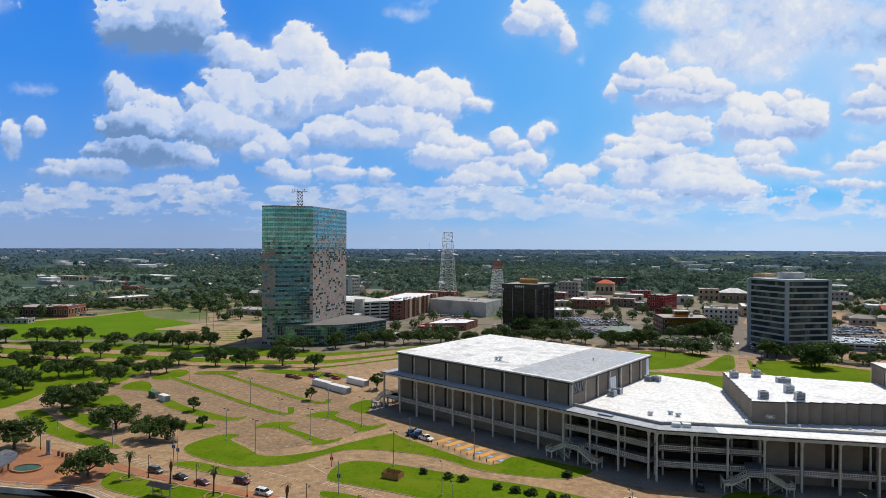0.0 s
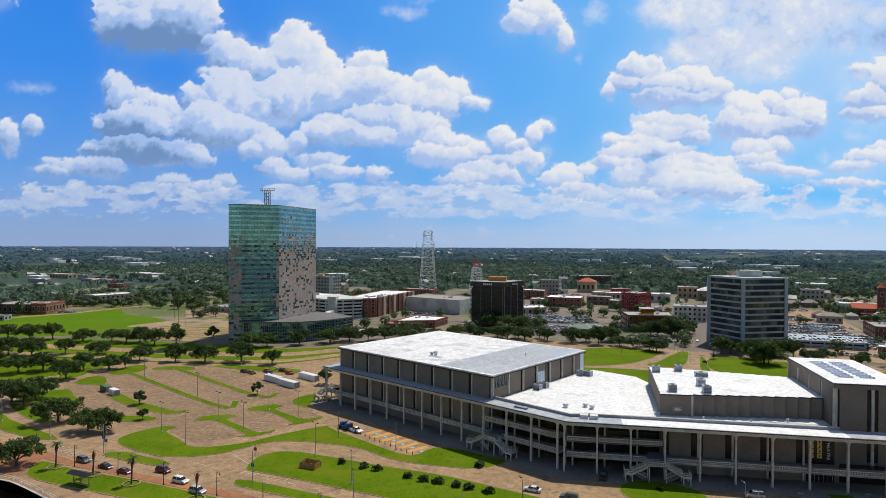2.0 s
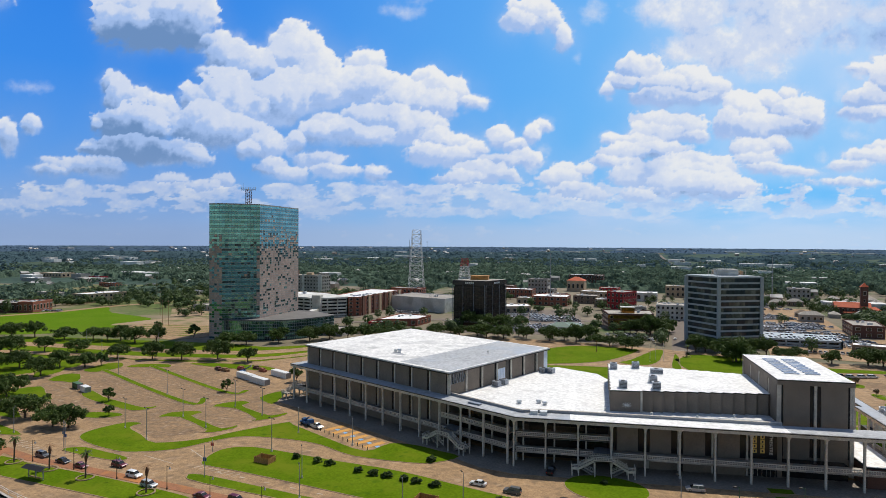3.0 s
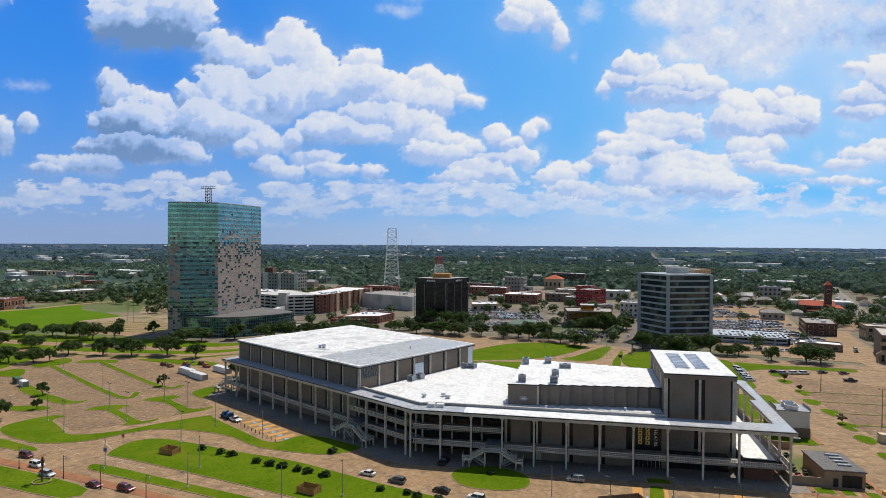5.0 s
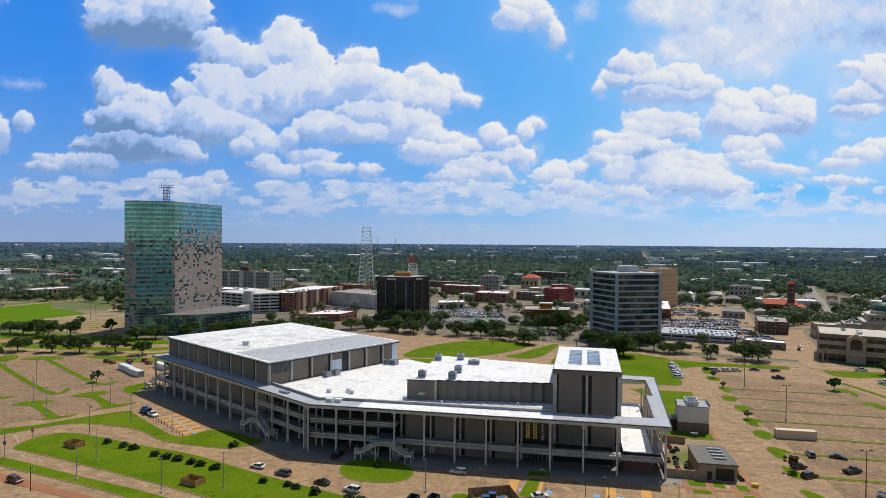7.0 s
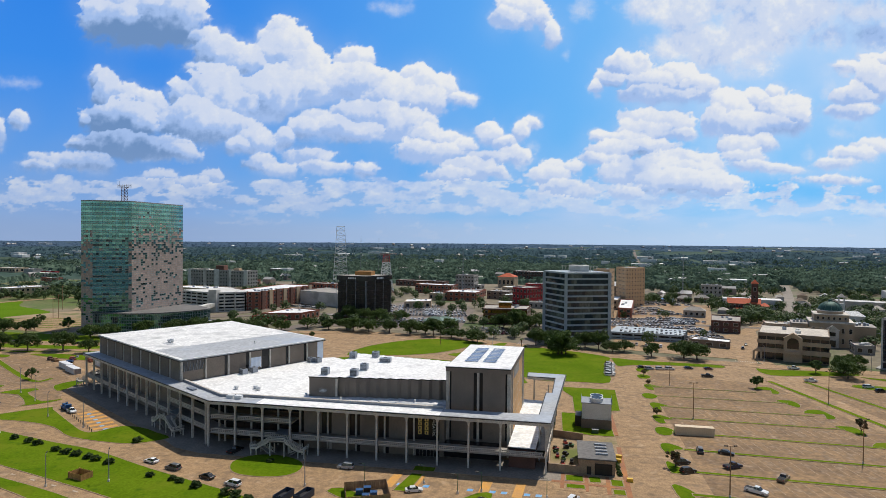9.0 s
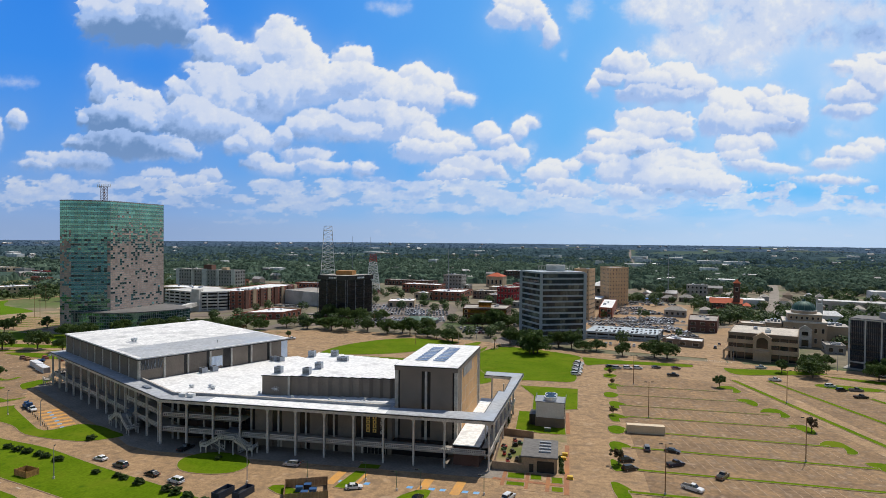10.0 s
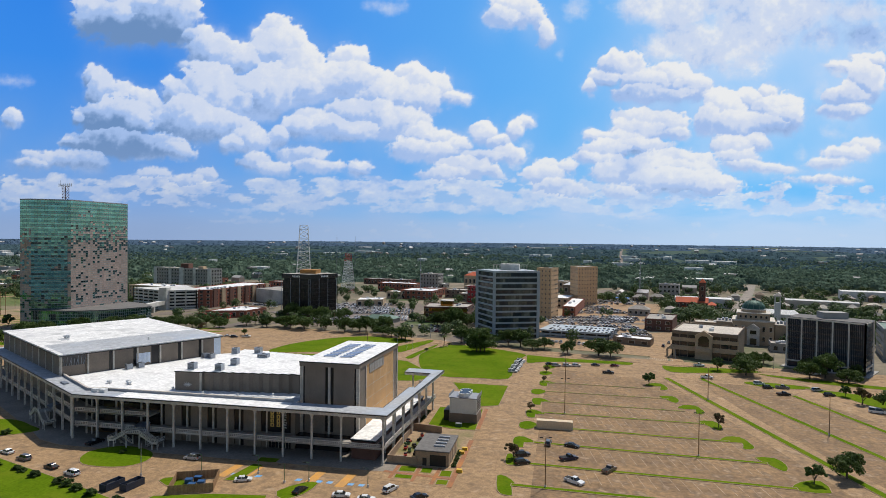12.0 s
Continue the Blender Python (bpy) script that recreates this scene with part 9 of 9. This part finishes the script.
# plaza: pool, shelter, rail
pool = thing("round_pool", "round brick-edged pool in the plaza", "pool", pose(-151, 149.5, 0.12))
o, i_ = [(4.6 * math.cos(a * math.pi / 12), 3.4 * math.sin(a * math.pi / 12)) for a in range(24)], [(3.9 * math.cos(a * math.pi / 12), 2.8 * math.sin(a * math.pi / 12)) for a in range(24)]
part("rim", Shape().add([(a, b, 0) for a, b in o] + [(a, b, 0.5) for a, b in o] + [(a, b, 0.5) for a, b in i_] + [(a, b, 0.1) for a, b in i_],
                        [f for k in range(24) for j in [(k + 1) % 24] for f in ((k, j, 24 + j, 24 + k), (24 + k, 24 + j, 48 + j, 48 + k), (48 + k, 48 + j, 72 + j, 72 + k))]), BRICKWALK, pool)
part("water", Shape().prism(i_, 0.05, 0.3), COPPERDOME, pool)
shelter = thing("shelter", "small dark curved shelter on the waterfront lawn", "shelter", pose(-100, 139.5, 0.12, 0, 0, -12))
part("roof", Shape().add([(-4, -1.6, 3.0), (4, -1.6, 3.0), (4, 0, 3.6), (-4, 0, 3.6), (4, 1.6, 3.0), (-4, 1.6, 3.0)], [(0, 1, 2, 3), (3, 2, 4, 5)]), DARKTRIM, shelter)
for sx in (-3, 0, 3):
    part("post", Shape().cyl(sx, 0, 0, 3.5, 0.14, n=6), GREYPAINT, shelter)
part("bench", Shape().box(-2.5, -0.3, 0.4, 2.5, 0.3, 0.5), OLDTIMBER, shelter)
rail = thing("lake_rail", "pale metal rail along the seawall", "railing", pose(0, 0, 0))
line = [p for p in SHORE if -240 <= p[0] <= 60]
for p, q in zip(line, line[1:]):
    P, Q = Vector(p), Vector(q)
    nseg = max(1, int((Q - P).length / 4))
    for k in range(nseg):
        a, b = P.lerp(Q, k / nseg), P.lerp(Q, (k + 1) / nseg)
        part("rail_bay", Shape().tube((a.x, a.y + 0.5, 1.1), (b.x, b.y + 0.5, 1.1), 0.05, n=4).tube((a.x, a.y + 0.5, 0.6), (b.x, b.y + 0.5, 0.6), 0.04, n=4).tube((a.x, a.y + 0.5, 0), (a.x, a.y + 0.5, 1.1), 0.06, n=4), WHITEMETAL, rail)

# ---- painted markings ----
orange = Shape()
for k in range(6):
    o_ = Vector((-38.2, 196.4)) + Vector((0.80, -0.60)) * (k * 4.7)
    d1, d2 = Vector((0.80, -0.60)) * 2.2, Vector((0.62, 0.78)) * 7.6
    orange.prism([tuple(o_), tuple(o_ + d1), tuple(o_ + d1 + d2), tuple(o_ + d2)], 0.078, 0.090)
for x0 in (92.5, 99.0, 118.0, 127.0):
    orange.prism([(x0, 156), (x0 + 2.6, 156), (x0 + 3.4, 165), (x0 + 0.8, 165)], 0.078, 0.090)
setting("bay_paint_orange", orange, ORANGEPAINT, "orange hatched parking paint", "road marking")
blue = Shape()
for k in range(6):
    o_ = Vector((-35.4, 195.6)) + Vector((0.80, -0.60)) * (k * 4.7) + Vector((0.62, 0.78)) * 1.6
    blue.prism([tuple(o_), tuple(o_ + Vector((1.2, -0.9))), tuple(o_ + Vector((2.0, 0.2))), tuple(o_ + Vector((0.8, 1.1)))], 0.078, 0.092)
for x0 in (95.8, 97.6, 103.0, 115, 121, 124, 130, 133):
    blue.prism([(x0, 157.5), (x0 + 1.6, 157.5), (x0 + 1.8, 159), (x0 + 0.2, 159)], 0.078, 0.092)
setting("bay_paint_blue", blue, BLUEPAINT, "blue parking symbols on concrete", "road marking")
white = Shape()
for p, q, w in (((-83, 161.5), (-70, 157), 0.25), ((-72, 169), (-62, 161.5), 0.35), ((-100, 161), (-85, 158.5), 0.2), ((-160, 172), (-132, 161), 0.2)):
    white.prism(outline(ribbon([p, q], w)), 0.078, 0.092)
for k in range(9):
    x0 = -54 + k * 8.5
    white.prism(outline(ribbon([(x0, 153.6 - k * 2.05), (x0 + 1.8, 153.2 - k * 2.05)], 0.5)), 0.078, 0.092)
for k in range(8):
    white.prism(outline(ribbon([(-133 + k * 2.2, 163.5 - k * 0.9), (-131 + k * 2.2, 166.5 - k * 0.9)], 0.35)), 0.078, 0.092)
    white.prism(outline(ribbon([(-60.5 + k * 2.0, 157.4 - k * 0.55), (-62 + k * 2.0, 155.2 - k * 0.55)], 0.3)), 0.078, 0.092)
faded = Shape()
for y0, y1 in ((170, 183), (187, 199), (204.5, 217), (222.5, 234), (240, 251)):
    for k in range(18):
        x0 = 195 + k * 2.9
        faded.prism(outline(ribbon([(x0, (y0 + y1) / 2 - 4.6), (x0 - 1.4, (y0 + y1) / 2 + 4.6)], 0.13)), 0.078, 0.088)
for k in range(26):
    for n0, sh in ((0, 0), (17, 0)):
        o_ = Vector((-176, 252)) + U * (k * 2.9) + N * n0
        faded.prism(outline(ribbon([tuple(o_), tuple(o_ + N * 4.8 + U * 1.2)], 0.13)), 0.078, 0.088)
for k in range(12):
    a = Vector((116, 386)).lerp(Vector((131, 381)), k / 12)
    white.prism(outline(ribbon([tuple(a), tuple(a + Vector((0.6, 2.4)))], 0.5)), 0.19, 0.215)
    a = Vector((238, 356)).lerp(Vector((252, 352.5)), k / 12)
    white.prism(outline(ribbon([tuple(a), tuple(a + Vector((0.6, 2.4)))], 0.5)), 0.19, 0.215)
setting("lane_paint", white, WHITEPAINT, "worn white lane and bay paint", "road marking")
setting("bay_paint_faded", faded, FADEDPAINT, "faded parking bay lines", "road marking")
joints = Shape()
for k in range(40):
    joints.prism(outline(ribbon([(158.6, 165 + k * 4.5), (175.5, 165.8 + k * 4.5)], 0.07)), 0.077, 0.084)
for k in range(14):
    for y0 in (174.5, 192.5, 210.5, 228, 245):
        joints.prism(outline(ribbon([(178 + k * 5.2, y0 + k * 0.2), (183 + k * 5.2, y0 + 0.2 + k * 0.2)], 0.14)), 0.077, 0.084)
for k in range(30):
    o_ = Vector((-190, 262)) + U * (k * 4.6)
    joints.prism(outline(ribbon([tuple(o_ - N * 40), tuple(o_ + N * 14)], 0.13)), 0.077, 0.084)
for k in range(10):
    o_ = Vector((-190, 262)) + N * (k * 5.5 - 40)
    joints.prism(outline(ribbon([tuple(o_ + U * 8), tuple(o_ + U * 128)], 0.13)), 0.077, 0.084)
setting("slab_joints", joints, KERB, "thin worn joints between concrete slabs", "pavement joint")


# ---- crowds of far things: cars, houses, woods ----
def far_cars():
    bodies, glass = Shape(), Shape()
    r = random.Random(8)

    def one(x, y, turn, z=0.16):
        c, s = math.cos(turn), math.sin(turn)
        L, W, H = r.uniform(4.3, 5.4), 1.85, r.uniform(0.85, 1.1)

        def at(px, py, pz):
            return (x + px * c - py * s, y + px * s + py * c, z + pz)

        q = [(3, 2, 1, 0), (4, 5, 6, 7), (0, 1, 5, 4), (1, 2, 6, 5), (2, 3, 7, 6), (3, 0, 4, 7)]
        bodies.add([at(px, py, pz) for pz in (0.25, H) for px, py in ((-L / 2, -W / 2), (L / 2, -W / 2), (L / 2, W / 2), (-L / 2, W / 2))], q)
        a, b = -L * r.uniform(0.30, 0.46), L * r.uniform(0.18, 0.26)
        top = H + r.uniform(0.5, 0.75)
        glass.add([at(px, py, pz) for pz, k in ((H, 1.0), (top - 0.05, 0.78)) for px, py in ((a * k, -W * 0.46 * k), (b * k, -W * 0.46 * k), (b * k, W * 0.46 * k), (a * k, W * 0.46 * k))], q)
        bodies.add([at(px, py, pz) for pz in (top - 0.05, top) for px, py in ((a * 0.8, -W * 0.37), (b * 0.8, -W * 0.37), (b * 0.8, W * 0.37), (a * 0.8, W * 0.37))], q)

    def lot(ox, oy, turn, cols, rows, dx=2.9, dy=9.5, fill=0.85, z=0.16):
        c, s = math.cos(radians(turn)), math.sin(radians(turn))
        for j in range(rows):
            for i in range(cols):
                if r.random() < fill:
                    u, v = i * dx, (j // 2) * dy * 2 + (j % 2) * 5.3
                    one(ox + u * c - v * s, oy + u * s + v * c, radians(turn + 90) + r.uniform(-0.06, 0.06), z)

    lot(184, 424, -10, 15, 3, 2.9, 7.5, 0.9, 5.0 - 1.0)
    lot(192, 448, 13, 17, 10, 2.9, 8.4, 0.82)
    lot(208, 558, 13, 16, 8, 3.0, 8.0, 0.75)
    lot(228, 640, 13, 18, 6, 3.1, 9.0, 0.6)
    lot(243, 455, 13, 4, 5, 2.9, 7.5, 0.85)
    lot(-24, 498, 12, 24, 10, 2.9, 8.4, 0.78)
    lot(-12, 442, 8, 22, 6, 2.9, 7.6, 0.85)
    lot(82, 436, 12, 8, 2, 2.9, 8.0, 0.8)
    lot(30, 505, 12, 13, 6, 2.9, 7.6, 0.9)
    lot(48, 470, 12, 8, 4, 2.9, 7.6, 0.85)
    lot(182, 398, -10, 16, 1, 2.9, 7.0, 0.85)
    lot(221, 431, 13, 12, 2, 2.9, 8.0, 0.92)
    lot(237, 512, 13, 9, 4, 2.9, 8.0, 0.85)
    lot(226, 500, 13, 9, 6, 2.9, 7.4, 0.85)
    lot(-112, 545, -18, 14, 2, 3.0, 9.0, 0.8)
    lot(-110, 470, 10, 4, 2, 3.0, 9.0, 0.5)
    lot(226, 420, -15, 7, 2, 3.0, 8.0, 0.6)
    lot(-436, 478, 5, 10, 2, 3.0, 10.0, 0.6)
    lot(330, 480, -15, 14, 4, 3.0, 9.0, 0.5)
    for k in range(24):
        y = 460 + k * 8
        one(147 + (y - 520) * 0.36 + (5 if k % 2 else -5) - 8, y, radians(74))
    return bodies, glass


PAINTMIX = material("far_car_paint", (0.60, 0.60, 0.60), (0.50, 0.50, 0.51), 0.25, scale=0.01, fine=0.1, bump=0.0, island=0.85, metal=0.2, spec=0.6)
fb, fg = far_cars()
tagged(part("parked_cars", fb, PAINTMIX), "rows of parked cars of many colours in town lots", "cars", kind="stuff")
tagged(part("car_windows", fg, CARGLASS), "dark windows of the cars in town lots", "car windows", kind="stuff")


def in_town(x, y):
    return -60 < x < 300 and 395 < y < 690 or -60 < x < 262 and 395 < y < 840 or (-130 < x <= -60 and 395 < y < 640) or (-320 < x < -120 and 350 < y < 560) or (300 <= x < 400 and 330 < y < 470)


ROAD_POINTS = [(p, w) for line, w, _, _ in ROAD_LINES.values() for p in curve(line, 8, closed=False)]


def built(x, y, gap=2.0):
    return any(math.hypot(x - a, y - b) < r_ * 0.9 + gap for a, b, r_ in FOOTPRINTS) or any(math.hypot(x - p[0], y - p[1]) < w * 0.5 + (9 if p[0] > 372 else 1 if p[0] > 290 else 4) for p, w in ROAD_POINTS)


BIG_SHEDS = [(-1195, 1560, 31), (-1038, 1383, 31), (-1012, 1424, 26), (-1274, 1374, 24), (-1173, 1326, 7), (-829, 866, 16), (-459, 2005, 34), (-653, 1368, 7), (-363, 1071, 8), (-172, 1633, 11), (131, 1963, 17), (171, 1970, 13)]
BIG_SHEDS += [(283, 1687, 10), (128, 2556, 29), (1, 2590, 22), (425, 1945, 24), (415, 1807, 22), (522, 1896, 20), (582, 1748, 31), (640, 1706, 31), (494, 1392, 19), (1102, 2557, 39), (1179, 2437, 36), (792, 2600, 51)]
INLAND_ROAD = curve([(341, 1446), (373, 1684), (399, 1937), (432, 2229), (473, 2568)], 12, closed=False)
# ground kept clear of canopy, in squares of 30 m
CLEARED = {(int((x + i * 30) // 30), int((y + j * 30) // 30)) for x, y, w in BIG_SHEDS for i in range(-int(w // 30) - 1, int(w // 30) + 2) for j in range(-4, 2)}
CLEARED |= {(int((x + i * 15) // 30), int((y + j * 30) // 30)) for x, y in INLAND_ROAD for i in (0, 1) for j in (-1, 0, 1)}

CLEARED |= {(int((x + i * 15) // 30), int((y + j * 30) // 30)) for x, y, w in FOOTPRINTS if y > 640 for i in range(-int(w // 15) - 1, int(w // 15) + 2) for j in range(-4, 2)}


def scatter_far():
    r = random.Random(21)
    leaves, crowns, hazy, roofs, pale, walls, trunks, town = (Shape() for _ in range(8))

    def far_tree(x, y, z, rad, tall, n, leaves):
        fine = math.sqrt(50 / n) if n > 50 else 1.0
        lean = (r.uniform(-0.3, 0.3) * rad, r.uniform(-0.3, 0.3) * rad)
        for k in range(n):
            d = Vector((r.gauss(0, 1), r.gauss(0, 1), r.gauss(0.15, 0.8))).normalized()
            ox, oy = lean if k % 3 == 0 else (-lean[0], lean[1]) if k % 3 == 1 else (0, -lean[1])
            reach = r.uniform(0.55, 0.95) * rad
            p = Vector((x + ox + d.x * reach, y + oy + d.y * reach, z + tall * 0.56 + d.z * tall * 0.40))
            nrm = (d + Vector((r.uniform(-0.6, 0.6), r.uniform(-0.6, 0.6), 0.3))).normalized()
            a = nrm.orthogonal().normalized()
            b = nrm.cross(a)
            w = rad * r.uniform(0.22, 0.42) * fine
            leaves.add([p - a * w, p - b * w * 0.8, p + a * w * 0.9, p + b * w * 0.7], [(0, 1, 2, 3)])
        if n > 50:
            trunks.tube((x, y, z), (x, y, z + tall * 0.5), rad * 0.07, rad * 0.04, n=5)

    def far_house(x, y, z, w, d, h, turn, gable, roofs):
        c, s = math.cos(turn), math.sin(turn)

        def at(px, py, pz):
            return (x + px * c - py * s, y + px * s + py * c, z + pz)

        (pale if roofs is pale else walls).add([at(px, py, pz) for pz in (0, h) for px, py in ((-w, -d), (w, -d), (w, d), (-w, d))], [(0, 1, 5, 4), (1, 2, 6, 5), (2, 3, 7, 6), (3, 0, 4, 7)])
        if gable:
            roofs.add([at(-w, -d, h), at(w, -d, h), at(w, d, h), at(-w, d, h), at(-w, 0, h + d * 0.6), at(w, 0, h + d * 0.6)], [(0, 1, 5, 4), (2, 3, 4, 5), (1, 2, 5), (3, 0, 4)])
        else:
            roofs.add([at(px, py, pz) for pz in (h, h + 0.4) for px, py in ((-w, -d), (w, -d), (w, d), (-w, d))], [(4, 5, 6, 7), (0, 1, 5, 4), (1, 2, 6, 5), (2, 3, 7, 6), (3, 0, 4, 7)])

    count = 0
    while count < 7000:
        ang, q = radians(r.uniform(46, 150)), r.random()
        dist = 420 + 1500 * q ** 1.3
        x, y = 90 + dist * math.cos(ang), dist * math.sin(ang)
        if y < 395 or in_town(x, y) or (-440 < x < -290 and 350 < y < 530):
            continue
        if (int(x // 30), int(y // 30)) in CLEARED or (x < -340 and y < 1000 and r.random() < 0.6):
            continue
        if x > 290 and dist < 1100 and built(x, y, 0.5):
            continue
        near_open = noise.noise(Vector((x * 0.006, y * 0.006, 2.0)))
        if dist < 1100 and near_open < -0.08 and r.random() < 0.8:
            continue
        if dist < 620 and r.random() < 0.35:
            continue
        rad = r.uniform(3.2, 6.2) if dist < 900 else r.uniform(5.0, 9.5)
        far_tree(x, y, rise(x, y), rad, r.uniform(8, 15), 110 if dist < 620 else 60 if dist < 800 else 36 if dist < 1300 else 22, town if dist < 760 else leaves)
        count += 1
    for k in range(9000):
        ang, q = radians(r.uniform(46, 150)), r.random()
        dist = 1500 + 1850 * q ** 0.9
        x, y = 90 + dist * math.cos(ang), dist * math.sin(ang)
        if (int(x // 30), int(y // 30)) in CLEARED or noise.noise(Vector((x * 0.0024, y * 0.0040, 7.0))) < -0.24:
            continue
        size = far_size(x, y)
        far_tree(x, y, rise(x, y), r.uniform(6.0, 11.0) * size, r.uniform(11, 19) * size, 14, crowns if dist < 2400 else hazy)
    for k in range(420):
        x, y = (r.uniform(280, 660), r.uniform(470, 900)) if k % 3 else (r.uniform(-520, -300), r.uniform(520, 820))
        if built(x, y, 1.0) or (-440 < x < -290 and y < 545):
            continue
        far_tree(x, y, 0.0, r.uniform(3.0, 6.4), r.uniform(7, 13), 120, town)
    planted = 0
    while planted < 560:
        x, y = r.uniform(-480, 470), r.uniform(395, 720)
        if built(x, y) or (-440 < x < -290 and 350 < y < 530) or (-300 < x < -200 and y < 470):
            continue
        lot_here = -30 < x < 72 and 428 < y < 600 or 165 < x < 290 and 425 < y < 660
        core = -30 < x < 245 and 500 < y < 730
        if (lot_here or core) and r.random() < 0.80:
            continue
        far_tree(x, y, 0.0, r.uniform(2.6, 5.6), r.uniform(6, 11), 170, town)
        planted += 1
    # trees crowding the bend of the street before the church
    for x, y in ((287, 512), (296, 520), (305, 530), (292, 530), (301, 541), (312, 544), (319, 556), (307, 556), (297, 552), (322, 568), (313, 500), (322, 512), (333, 526), (345, 540), (354, 552), (362, 566), (370, 582), (340, 516), (357, 536), (372, 560), (381, 600)):
        far_tree(x, y, 0.0, r.uniform(4.6, 6.8), r.uniform(9, 13), 190, town)
    for x, y, w in BIG_SHEDS:
        k = far_size(x, y)
        far_house(x, y, rise(x, y), w, max(9, w * 0.42), 9 * k, radians(-14), False, pale)
    for k in range(300):
        ang, q = radians(r.uniform(48, 146)), r.random()
        dist = 520 + 2500 * q ** 1.4
        x, y = 90 + dist * math.cos(ang), dist * math.sin(ang)
        if y < 420 or in_town(x, y) or built(x, y, 6) or (-440 < x < -290 and 350 < y < 530):
            continue
        big = r.random() < (0.10 if dist < 1200 else 0.20)
        far_house(x, y, rise(x, y), r.uniform(14, 38) if big else r.uniform(5, 9), r.uniform(9, 16) if big else r.uniform(4, 6), r.uniform(7, 11) if big else r.uniform(3.5, 8), radians(r.choice((-16, 74)) + r.uniform(-6, 6)), not big, pale if big and r.random() < 0.6 else roofs)
    return leaves, crowns, hazy, roofs, pale, walls, trunks, town


fl_, fc_, fh_, fr_, fp_, fw_, ft_, fs_ = scatter_far()
tagged(part("far_trees", fl_, HAZYFARLEAF), "haze-tinted green trees spread through the far suburbs", "trees", kind="stuff")
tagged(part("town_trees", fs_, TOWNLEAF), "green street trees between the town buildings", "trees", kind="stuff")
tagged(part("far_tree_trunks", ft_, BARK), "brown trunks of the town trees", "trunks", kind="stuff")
tagged(part("suburb_trees", fc_, HAZYMIDWOOD), "haze-tinted dark green tree crowns beyond the suburbs", "trees", kind="stuff")
tagged(part("horizon_trees", fh_, HAZYFARWOOD), "tree crowns near the horizon tinted blue for haze", "trees", kind="stuff")
tagged(part("far_roofs", fr_, FARROOF), "pale and grey roofs among the far trees", "roofs", kind="stuff")
tagged(part("far_shed_roofs", fp_, FARWHITE), "white roofs of large far sheds", "roofs", kind="stuff")
tagged(part("far_house_walls", fw_, FARWALL), "walls of far houses among trees", "houses", kind="stuff")


def woods(near, far, na, nr, bump, first, seed):
    """A closed tree canopy as one rough sheet of crowns with clearings."""
    s = Shape()
    for j in range(nr):
        d = near * (far / near) ** (j / (nr - 1))
        for i in range(na):
            a = radians(42 + 112 * (i + 0.5 * (j % 2)) / (na - 1))
            x, y = 90 + d * math.cos(a), d * math.sin(a)
            p = Vector((x, y, seed))
            clear = noise.noise(Vector((x * 0.0024, y * 0.0040, 7.0)))
            hgt = 6.0 + bump * (noise.noise(p * 0.085) + 0.6 * noise.noise(p * 0.21) + 0.8 * noise.noise(p * 0.02))
            if clear < -0.30 or (int(x // 30), int(y // 30)) in CLEARED or (d < 1150 and (in_town(x, y) or built(x, y, 4) or (-440 < x < -290 and y < 530) or noise.noise(Vector((x * 0.006, y * 0.006, 2.0))) < -0.16)):
                hgt = -1.5
            edge = min(1.0, (d - near) / first)
            s.v.append((x, y, rise(x, y) + (hgt * edge - 1.5 * (1 - edge)) * far_size(x, y)))
    for j in range(nr - 1):
        for i in range(na - 1):
            k = j * na + i
            s.f.append((k, k + 1, k + na + 1, k + na))
    return s


# three canopy bands, each with more haze blue in its colour
tagged(part("near_woods", woods(760, 1750, 600, 120, 5.0, 120, 1.0), HAZYFARLEAF, smooth=False), "closed haze-tinted green tree canopy behind the town", "woods", kind="stuff")
tagged(part("middle_woods", woods(1700, 2500, 560, 80, 5.0, 60, 2.0), HAZYMIDWOOD, smooth=False), "closed tree canopy of the far suburbs tinted blue for haze", "woods", kind="stuff")
tagged(part("far_woods", woods(2450, 3400, 560, 70, 4.5, 60, 4.0), HAZYFARWOOD, smooth=False), "closed woods tinted blue for haze, reaching to the horizon", "woods", kind="stuff")
inland = Shape()
for (x0, y0), (x1, y1) in zip(INLAND_ROAD, INLAND_ROAD[1:]):
    inland.add([(x0 - 4.5, y0, rise(x0, y0) + 0.6), (x0 + 4.5, y0, rise(x0, y0) + 0.6), (x1 + 4.5, y1, rise(x1, y1) + 0.6), (x1 - 4.5, y1, rise(x1, y1) + 0.6)], [(0, 1, 2, 3)])
setting("road_inland", inland, ASPHALT, "grey straight road running inland between woods", "road")
